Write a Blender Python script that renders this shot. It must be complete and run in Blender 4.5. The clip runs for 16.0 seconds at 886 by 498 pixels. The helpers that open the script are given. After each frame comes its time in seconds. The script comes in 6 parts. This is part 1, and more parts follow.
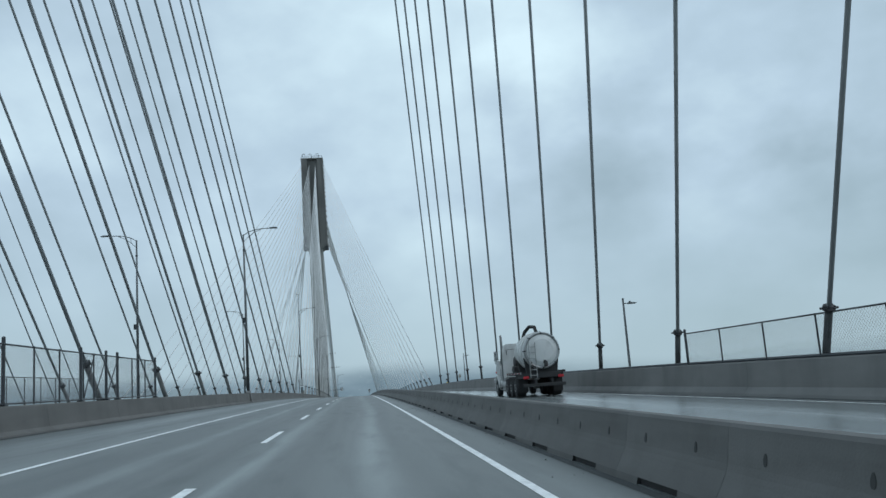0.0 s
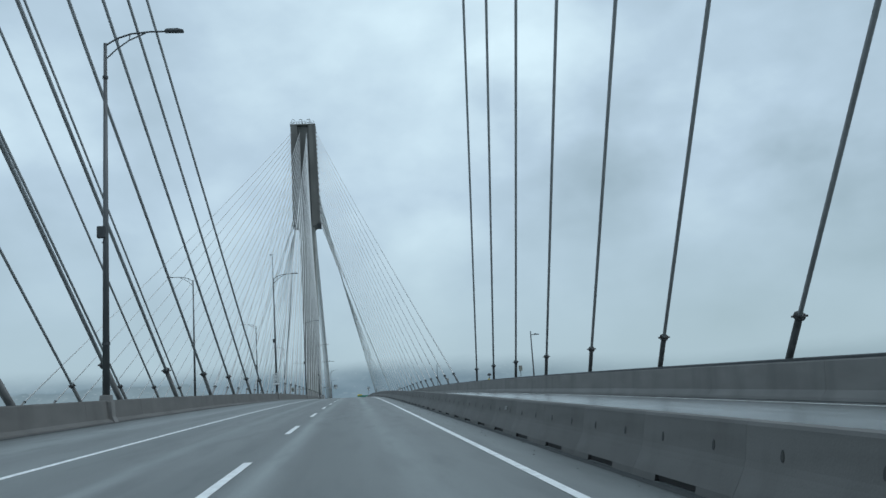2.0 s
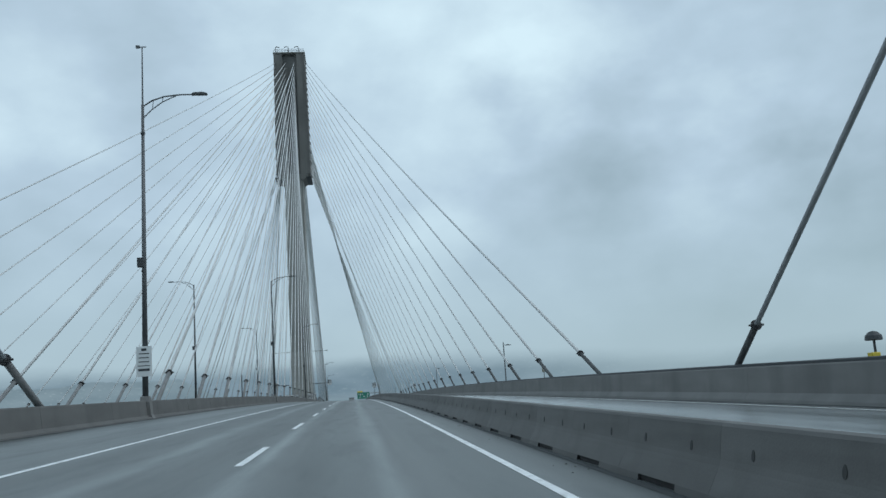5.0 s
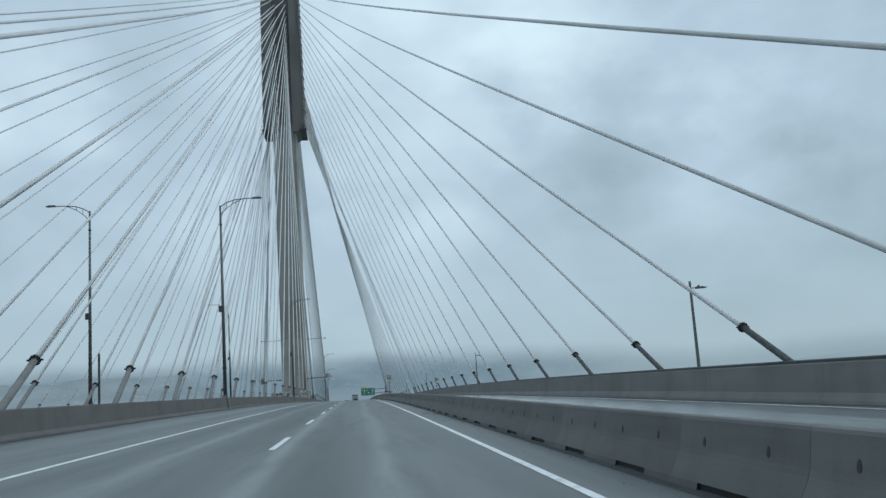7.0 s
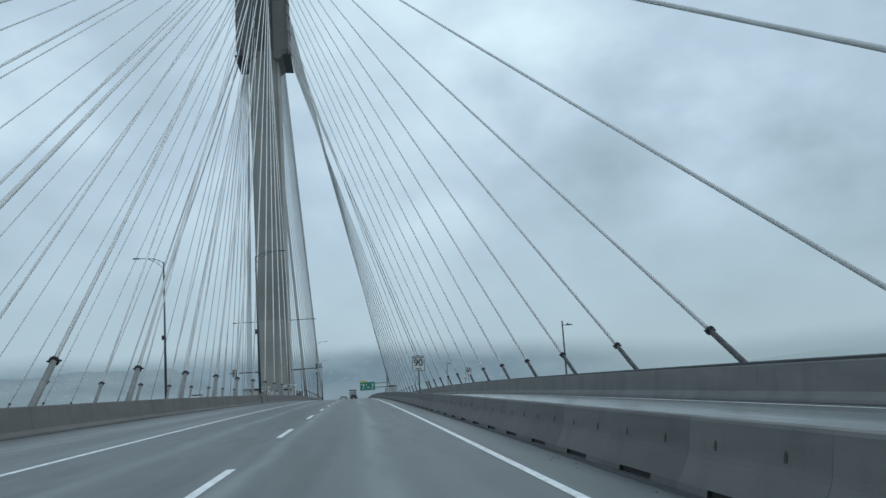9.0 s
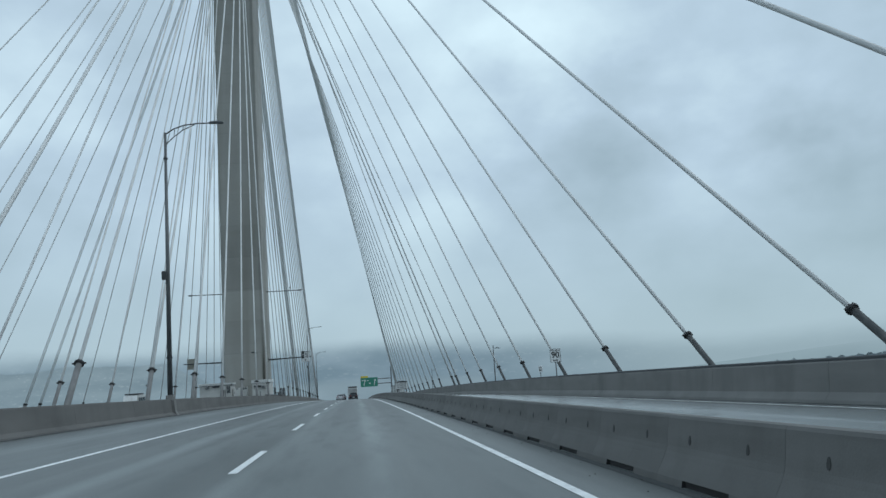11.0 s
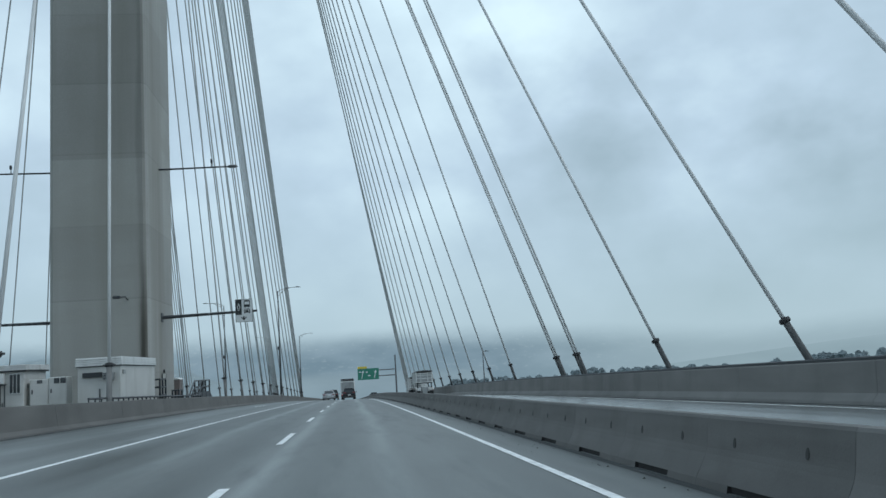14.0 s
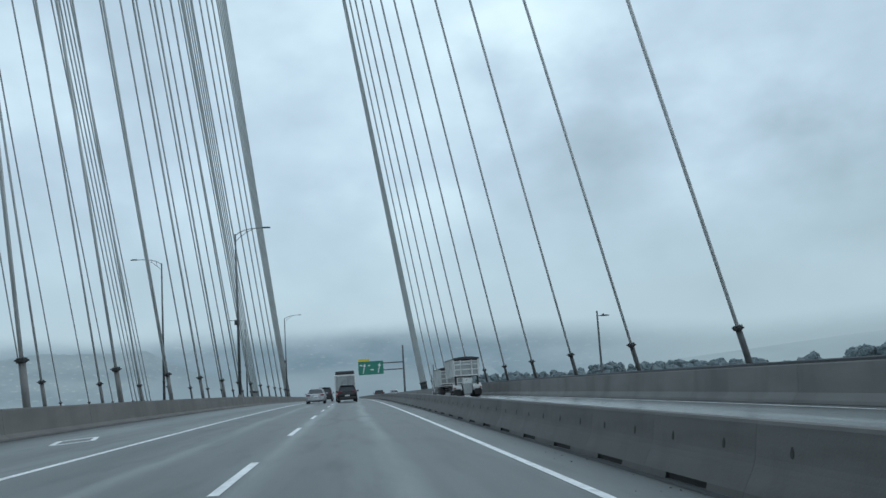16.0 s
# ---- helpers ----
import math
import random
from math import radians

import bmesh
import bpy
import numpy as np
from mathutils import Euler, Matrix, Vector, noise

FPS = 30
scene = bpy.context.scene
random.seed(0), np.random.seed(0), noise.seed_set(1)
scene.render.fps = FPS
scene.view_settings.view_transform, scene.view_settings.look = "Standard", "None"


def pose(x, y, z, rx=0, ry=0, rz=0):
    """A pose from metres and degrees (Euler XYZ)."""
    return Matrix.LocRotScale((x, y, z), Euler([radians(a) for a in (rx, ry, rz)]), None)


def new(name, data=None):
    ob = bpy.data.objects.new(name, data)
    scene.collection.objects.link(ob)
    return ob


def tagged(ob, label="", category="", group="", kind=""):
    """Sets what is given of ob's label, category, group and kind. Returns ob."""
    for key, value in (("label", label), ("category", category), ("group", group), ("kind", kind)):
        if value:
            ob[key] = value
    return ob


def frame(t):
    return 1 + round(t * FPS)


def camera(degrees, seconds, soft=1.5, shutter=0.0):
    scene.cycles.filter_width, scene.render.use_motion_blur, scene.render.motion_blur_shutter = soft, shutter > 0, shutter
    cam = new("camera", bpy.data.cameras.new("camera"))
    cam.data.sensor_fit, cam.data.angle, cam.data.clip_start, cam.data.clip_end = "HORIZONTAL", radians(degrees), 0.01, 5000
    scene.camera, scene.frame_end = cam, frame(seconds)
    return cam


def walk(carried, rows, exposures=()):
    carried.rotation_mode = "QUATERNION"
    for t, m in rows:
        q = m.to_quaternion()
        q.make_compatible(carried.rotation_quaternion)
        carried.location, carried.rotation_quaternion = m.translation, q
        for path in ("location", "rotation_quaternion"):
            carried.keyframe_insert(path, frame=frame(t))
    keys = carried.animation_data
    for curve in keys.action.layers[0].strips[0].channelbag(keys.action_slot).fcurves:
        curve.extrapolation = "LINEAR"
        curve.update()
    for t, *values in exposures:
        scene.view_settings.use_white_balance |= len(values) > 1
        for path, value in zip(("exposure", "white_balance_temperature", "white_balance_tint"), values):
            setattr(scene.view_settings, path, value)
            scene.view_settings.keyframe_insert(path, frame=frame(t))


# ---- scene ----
# ---------------------------------------------------------------- camera
cam = camera(55.0, 16.0, soft=1.5)
PATH = [
    (0.0, pose(0.283, -0.172, -0.312, 99.490, 4.054, -5.605)),
    (0.5, pose(0.216, 11.540, -0.113, 99.524, 3.950, -5.580)),
    (1.0, pose(0.129, 23.235, 0.071, 99.477, 3.917, -5.635)),
    (1.5, pose(0.033, 34.944, 0.240, 99.405, 3.941, -5.759)),
    (2.0, pose(-0.066, 46.724, 0.394, 99.285, 3.812, -5.932)),
    (2.5, pose(0.074, 58.585, 0.532, 99.230, 3.948, -5.950)),
    (3.0, pose(0.120, 70.506, 0.656, 99.187, 3.844, -6.060)),
    (3.5, pose(0.157, 82.366, 0.764, 99.102, 3.728, -6.143)),
    (4.0, pose(0.224, 94.193, 0.851, 99.044, 3.696, -6.129)),
    (6.5, pose(0.216, 152.777, 1.086, 98.880, 3.791, -5.679)),
    (7.0, pose(0.177, 164.400, 1.083, 98.723, 3.800, -5.737)),
    (7.5, pose(0.239, 175.992, 1.067, 98.555, 3.951, -5.707)),
    (8.0, pose(0.211, 187.613, 1.037, 98.497, 3.811, -5.778)),
    (8.5, pose(0.293, 199.281, 0.989, 98.447, 3.801, -5.751)),
    (9.0, pose(0.337, 210.903, 0.927, 98.325, 3.766, -5.834)),
    (11.5, pose(0.218, 268.987, 0.404, 97.993, 3.686, -5.865)),
    (12.0, pose(0.197, 280.667, 0.249, 97.905, 3.645, -5.917)),
    (12.5, pose(0.180, 292.181, 0.086, 97.859, 3.651, -5.957)),
    (13.0, pose(0.103, 303.701, -0.092, 97.810, 3.632, -6.041)),
    (13.5, pose(0.002, 315.178, -0.286, 97.787, 3.535, -6.155)),
    (14.0, pose(-0.014, 326.728, -0.499, 97.632, 3.507, -6.178)),
    (14.5, pose(0.024, 338.281, -0.727, 97.538, 3.536, -6.149)),
    (15.0, pose(0.069, 349.863, -0.962, 97.446, 3.529, -6.149)),
    (15.5, pose(0.081, 361.472, -1.218, 97.384, 3.591, -6.172)),
    (16.0, pose(0.040, 373.080, -1.486, 97.384, 3.600, -6.212)),
]
walk(cam, PATH, exposures=[(0, 0.0), (6.5, -0.06), (11.5, 0.0), (13.2, 0.04), (14.3, 0.1), (15.2, 0.14), (16, 0.1)])

# ---------------------------------------------------------------- world and light
SUN_EL, SUN_AZ = radians(52), radians(112)


# soft masses of the cloud cover: direction, reach, thinner (+) or thicker (-)
CLOUDS = (((0.361, 0.873, 0.328), 0.20, 0.13),
          ((0.074, 0.954, 0.292), 0.16, 0.06),
          ((-0.050, 0.919, 0.391), 0.18, 0.09),
          ((0.305, 0.917, 0.245), 0.20, -0.20),
          ((0.477, 0.871, 0.118), 0.26, -0.14),
          ((-0.180, 0.966, 0.186), 0.16, 0.05),
          ((-0.285, 0.893, 0.348), 0.22, -0.10),
          ((0.525, 0.800, 0.289), 0.20, 0.08),
          ((0.170, 0.980, 0.104), 0.18, -0.10),
          ((0.223, 0.899, 0.376), 0.16, 0.13),
          ((0.401, 0.886, 0.233), 0.10, 0.04),
          ((0.530, 0.830, 0.160), 0.20, -0.18))


def build_world():
    w = bpy.data.worlds.new("overcast_sky")
    scene.world = w
    w.use_nodes = True
    nt = w.node_tree
    nt.nodes.clear()
    N, L = nt.nodes.new, nt.links.new
    out, bg, bg2, mixs = N("ShaderNodeOutputWorld"), N("ShaderNodeBackground"), N("ShaderNodeBackground"), N("ShaderNodeMixShader")
    sky = N("ShaderNodeTexSky")
    sky.sky_type, sky.sun_disc, sky.sun_elevation, sky.sun_rotation = "NISHITA", False, SUN_EL, SUN_AZ
    L(sky.outputs[0], bg2.inputs[0])
    bg2.inputs[1].default_value = 0.1
    tc = N("ShaderNodeTexCoord")
    # cloud deck: large soft masses, with smaller billows inside them
    mp = N("ShaderNodeMapping")
    mp.inputs["Scale"].default_value = (1.0, 1.0, 1.5)
    mp.inputs["Location"].default_value = (0.35, 0.1, 0.0)
    L(tc.outputs["Generated"], mp.inputs[0])
    n1, n2, n3 = N("ShaderNodeTexNoise"), N("ShaderNodeTexNoise"), N("ShaderNodeTexNoise")
    for n, sc, de, ro in ((n1, 3.2, 6.0, 0.45), (n2, 10.0, 5.0, 0.5), (n3, 7.0, 4.0, 0.5)):
        n.inputs["Scale"].default_value, n.inputs["Detail"].default_value, n.inputs["Roughness"].default_value = sc, de, ro
        L(mp.outputs[0], n.inputs["Vector"])
    m = N("ShaderNodeMath")
    m.operation = "MULTIPLY_ADD"
    m.inputs[1].default_value = 0.28
    deep = N("ShaderNodeMath")
    deep.operation = "MULTIPLY_ADD"
    deep.inputs[1].default_value, deep.inputs[2].default_value = 1.05, 0.05
    L(n1.outputs["Fac"], deep.inputs[0])
    L(n2.outputs["Fac"], m.inputs[0])
    L(deep.outputs[0], m.inputs[2])
    # thinner and thicker masses of cloud, ragged by a slower noise
    bend = N("ShaderNodeVectorMath")
    bend.operation = "MULTIPLY_ADD"
    bend.inputs[1].default_value = (0.28, 0.28, 0.28)
    L(n3.outputs["Color"], bend.inputs[0])
    L(tc.outputs["Generated"], bend.inputs[2])
    cloud = m.outputs[0]
    for d, reach, gain in CLOUDS:
        dist, fall, add = N("ShaderNodeVectorMath"), N("ShaderNodeMapRange"), N("ShaderNodeMath")
        dist.operation = "DISTANCE"
        dist.inputs[1].default_value = tuple(c + 0.14 for c in d)
        L(bend.outputs[0], dist.inputs[0])
        fall.interpolation_type = "SMOOTHSTEP"
        fall.inputs["From Min"].default_value, fall.inputs["From Max"].default_value = 0.0, reach
        fall.inputs["To Min"].default_value, fall.inputs["To Max"].default_value = gain, 0.0
        L(dist.outputs["Value"], fall.inputs["Value"])
        add.operation = "ADD"
        L(cloud, add.inputs[0])
        L(fall.outputs[0], add.inputs[1])
        cloud = add.outputs[0]
    ramp = N("ShaderNodeValToRGB")
    e = ramp.color_ramp.elements
    e[0].position, e[0].color = 0.36, (0.30, 0.415, 0.485, 1)
    e[1].position, e[1].color = 1.0, (0.73, 0.93, 1.03, 1)
    mid = e.new(0.715)
    mid.color = (0.495, 0.648, 0.775, 1)
    L(cloud, ramp.inputs[0])
    # towards the horizon the cloud thins out into even grey mist
    sep = N("ShaderNodeSeparateXYZ")
    L(tc.outputs["Generated"], sep.inputs[0])
    low = N("ShaderNodeMapRange")
    low.inputs["From Min"].default_value, low.inputs["From Max"].default_value = 0.0, 0.22
    L(sep.outputs["Z"], low.inputs["Value"])
    mist = N("ShaderNodeMix")
    mist.data_type = "RGBA"
    L(low.outputs["Result"], mist.inputs["Factor"])
    mist.inputs[6].default_value = (0.412, 0.556, 0.63, 1)
    L(ramp.outputs[0], mist.inputs[7])
    L(mist.outputs[2], bg.inputs[0])
    bg.inputs[1].default_value = 1.0
    mixs.inputs[0].default_value = 0.04
    L(bg.outputs[0], mixs.inputs[1])
    L(bg2.outputs[0], mixs.inputs[2])
    L(mixs.outputs[0], out.inputs[0])
    sun = bpy.data.lights.new("sun", "SUN")
    sun.energy, sun.angle, sun.color = 0.6, radians(30), (0.97, 0.985, 1.0)
    so = new("sun", sun)
    so.rotation_euler = (radians(90) - SUN_EL, 0, math.pi - SUN_AZ)
    so.location = (0, 0, 200)


build_world()


# ---------------------------------------------------------------- materials
def material(name, color, rough=0.6, metal=0.0, var=0.25, scale=3.0, fine=60.0, bump=0.1, stretch=(1, 1, 1), spec=0.5, island=0.0, grime=None, splash=None):
    """A surface whose tone varies at two scales, with fine relief. grime: (colour, amount, scale, stretch) of shaped stains."""
    m = bpy.data.materials.new(name)
    m.use_nodes = True
    nt = m.node_tree
    N, L = nt.nodes.new, nt.links.new
    b = nt.nodes["Principled BSDF"]
    b.inputs["Roughness"].default_value, b.inputs["Metallic"].default_value = rough, metal
    b.inputs["Specular IOR Level"].default_value = spec
    tc, mp = N("ShaderNodeTexCoord"), N("ShaderNodeMapping")
    mp.inputs["Scale"].default_value = stretch
    L(tc.outputs["Object"], mp.inputs[0])
    n1, n2 = N("ShaderNodeTexNoise"), N("ShaderNodeTexNoise")
    n1.inputs["Scale"].default_value, n1.inputs["Detail"].default_value = scale, 6.0
    n2.inputs["Scale"].default_value, n2.inputs["Detail"].default_value = fine, 3.0
    L(mp.outputs[0], n1.inputs["Vector"])
    L(tc.outputs["Object"], n2.inputs["Vector"])
    ad = N("ShaderNodeMath")
    ad.operation = "MULTIPLY_ADD"
    ad.inputs[1].default_value = 0.4
    L(n2.outputs["Fac"], ad.inputs[0])
    L(n1.outputs["Fac"], ad.inputs[2])
    last = ad.outputs[0]
    if island:
        info, mm = N("ShaderNodeObjectInfo"), N("ShaderNodeMath")
        mm.operation = "MULTIPLY_ADD"
        mm.inputs[1].default_value = island
        L(info.outputs["Random"], mm.inputs[0])
        L(last, mm.inputs[2])
        last = mm.outputs[0]
    mr = N("ShaderNodeMapRange")
    mr.inputs["From Min"].default_value, mr.inputs["From Max"].default_value = 0.4, 1.0 + island
    mr.inputs["To Min"].default_value, mr.inputs["To Max"].default_value = 1 - var, 1 + var
    L(last, mr.inputs["Value"])
    mul = N("ShaderNodeMix")
    mul.data_type, mul.blend_type = "RGBA", "MULTIPLY"
    mul.inputs["Factor"].default_value = 1.0
    mul.inputs[6].default_value = (*color, 1)
    L(mr.outputs[0], mul.inputs[7])
    col = mul.outputs[2]
    for gc, ga, gs, gst in [g for g in (grime, splash) if g]:
        gm, gn, gr, gx = N("ShaderNodeMapping"), N("ShaderNodeTexNoise"), N("ShaderNodeMapRange"), N("ShaderNodeMix")
        gm.inputs["Scale"].default_value = gst
        gn.inputs["Scale"].default_value, gn.inputs["Detail"].default_value = gs, 5.0
        L(tc.outputs["Object"], gm.inputs[0])
        L(gm.outputs[0], gn.inputs["Vector"])
        gr.inputs["From Min"].default_value, gr.inputs["From Max"].default_value = 0.48, 0.72
        gr.inputs["To Max"].default_value = ga
        L(gn.outputs["Fac"], gr.inputs["Value"])
        gx.data_type = "RGBA"
        L(gr.outputs[0], gx.inputs["Factor"])
        L(col, gx.inputs[6])
        gx.inputs[7].default_value = (*gc, 1)
        col = gx.outputs[2]
    L(col, b.inputs["Base Color"])
    rr = N("ShaderNodeMapRange")
    rr.inputs["From Min"].default_value, rr.inputs["From Max"].default_value = 0.4, 1.0
    rr.inputs["To Min"].default_value, rr.inputs["To Max"].default_value = max(rough - 0.1, 0.02), min(rough + 0.1, 1)
    L(ad.outputs[0], rr.inputs["Value"])
    L(rr.outputs[0], b.inputs["Roughness"])
    if bump:
        bp = N("ShaderNodeBump")
        bp.inputs["Strength"].default_value, bp.inputs["Distance"].default_value = bump, 0.02
        L(n2.outputs["Fac"], bp.inputs["Height"])
        L(bp.outputs[0], b.inputs["Normal"])
    return m


def road_surface():
    """Damp asphalt with paler dry strips between the wheel paths, broken up along the road."""
    m = material("damp_asphalt", (0.15, 0.165, 0.165), 0.5, 0, 0.46, 0.8, 26, 0.2, (1.7, 0.06, 1), spec=0.28, grime=((0.2, 0.215, 0.215), 0.65, 0.6, (1.9, 0.03, 1)), splash=((0.1, 0.112, 0.113), 0.6, 2.4, (1, 0.12, 1)))
    nt = m.node_tree
    N, L = nt.nodes.new, nt.links.new
    b = nt.nodes["Principled BSDF"]
    base = b.inputs["Base Color"].links[0].from_socket
    tc, sep, slow, mp = N("ShaderNodeTexCoord"), N("ShaderNodeSeparateXYZ"), N("ShaderNodeTexNoise"), N("ShaderNodeMapping")
    L(tc.outputs["Object"], sep.inputs[0])
    mp.inputs["Scale"].default_value = (0.5, 0.045, 1)
    L(tc.outputs["Object"], mp.inputs[0])
    slow.inputs["Scale"].default_value, slow.inputs["Detail"].default_value = 1.0, 5.0
    L(mp.outputs[0], slow.inputs["Vector"])
    wob = N("ShaderNodeMath")
    wob.operation = "MULTIPLY_ADD"
    wob.inputs[1].default_value = 0.7
    L(slow.outputs["Fac"], wob.inputs[0])
    L(sep.outputs["X"], wob.inputs[2])
    across = N("ShaderNodeMapRange")
    across.inputs["From Min"].default_value, across.inputs["From Max"].default_value = -9.65, 14.85
    L(wob.outputs[0], across.inputs["Value"])
    ramp = N("ShaderNodeValToRGB")
    ramp.color_ramp.interpolation = "EASE"
    # raised stops beyond the median paint in the wet lanes' pale sky sheen
    stops = ((-10, 0.55), (-8.9, 0.85), (-7.6, 1.25), (-6.6, 0.9), (-5.4, 1.15), (-4.4, 0.78), (-3.75, 0.85), (-3.4, 1.5), (-3.0, 0.9), (-2.2, 0.75), (-1.65, 0.95), (-1.4, 1.7), (-1.05, 0.9), (-0.6, 0.74), (0.2, 0.95), (0.62, 1.6), (1.0, 0.9), (2.0, 0.82), (2.5, 1.0), (2.75, 0.82), (3.3, 0.62),
             (4.4, 0.9), (5.4, 1.5), (6.6, 1.1), (7.6, 1.6), (8.8, 1.1), (10.0, 1.5), (11.6, 1.0), (14.4, 0.7))
    el = ramp.color_ramp.elements
    for i, (x, v) in enumerate(stops):
        p = (x + 10) / 24.5
        e = el[0] if i == 0 else (el[len(el) - 1] if i == len(stops) - 1 else el.new(p))
        e.position = p
        e.color = (v * 0.5, v * 0.5, v * 0.5, 1)
    L(across.outputs[0], ramp.inputs[0])
    # patches along the road where the strips fade
    far, amount = N("ShaderNodeTexNoise"), N("ShaderNodeMapRange")
    mp2 = N("ShaderNodeMapping")
    mp2.inputs["Scale"].default_value = (0.35, 0.02, 1)
    L(tc.outputs["Object"], mp2.inputs[0])
    far.inputs["Scale"].default_value, far.inputs["Detail"].default_value = 1.0, 6.0
    L(mp2.outputs[0], far.inputs["Vector"])
    amount.inputs["From Min"].default_value, amount.inputs["From Max"].default_value = 0.3, 0.65
    amount.inputs["To Min"].default_value, amount.inputs["To Max"].default_value = 0.35, 1.0
    L(far.outputs["Fac"], amount.inputs["Value"])
    even, twice, mul = N("ShaderNodeMix"), N("ShaderNodeMix"), N("ShaderNodeMix")
    for q in (even, twice, mul):
        q.data_type = "RGBA"
    L(amount.outputs[0], even.inputs["Factor"])
    even.inputs[6].default_value = (0.5, 0.5, 0.5, 1)
    L(ramp.outputs[0], even.inputs[7])
    twice.blend_type, mul.blend_type = "ADD", "MULTIPLY"
    twice.inputs["Factor"].default_value = mul.inputs["Factor"].default_value = 1.0
    L(even.outputs[2], twice.inputs[6])
    L(even.outputs[2], twice.inputs[7])
    L(base, mul.inputs[6])
    L(twice.outputs[2], mul.inputs[7])
    L(mul.outputs[2], b.inputs["Base Color"])
    # the outer carriageway lies wet under its traffic
    wet, gloss = N("ShaderNodeMapRange"), N("ShaderNodeMath")
    wet.interpolation_type = "SMOOTHSTEP"
    for key, v in (("From Min", 3.9), ("From Max", 5.2), ("To Min", 1.0), ("To Max", 0.42)):
        wet.inputs[key].default_value = v
    L(wob.outputs[0], wet.inputs["Value"])
    gloss.operation = "MULTIPLY"
    L(b.inputs["Roughness"].links[0].from_socket, gloss.inputs[0])
    L(wet.outputs[0], gloss.inputs[1])
    L(gloss.outputs[0], b.inputs["Roughness"])
    return m


ASPHALT = road_surface()
LINE = material("worn_white_road_paint", (0.82, 0.84, 0.84), 0.5, 0, 0.15, 4, 50, 0.1, grime=((0.3, 0.31, 0.31), 0.4, 9, (1, 0.4, 1)))
# the inner parapet's concrete has a darker tone than the outer one's
PARAPET_DARK = material("dark_parapet_concrete", (0.155, 0.153, 0.147), 0.85, 0, 0.22, 0.9, 40, 0.15, (1, 0.3, 1.5), spec=0.2, grime=((0.1, 0.1, 0.096), 0.55, 0.8, (1, 0.7, 0.25)))
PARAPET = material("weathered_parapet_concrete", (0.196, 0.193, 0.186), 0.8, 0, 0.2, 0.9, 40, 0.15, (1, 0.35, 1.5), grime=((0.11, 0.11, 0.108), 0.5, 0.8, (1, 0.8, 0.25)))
PRECAST = material("precast_barrier_concrete", (0.143, 0.141, 0.136), 0.78, 0, 0.28, 1.1, 45, 0.15, (1, 0.5, 1.6), spec=0.3, island=0.3, grime=((0.09, 0.088, 0.083), 0.6, 1.4, (1, 1.2, 0.35)), splash=((0.25, 0.249, 0.243), 0.6, 0.6, (1, 0.3, 2.4)))


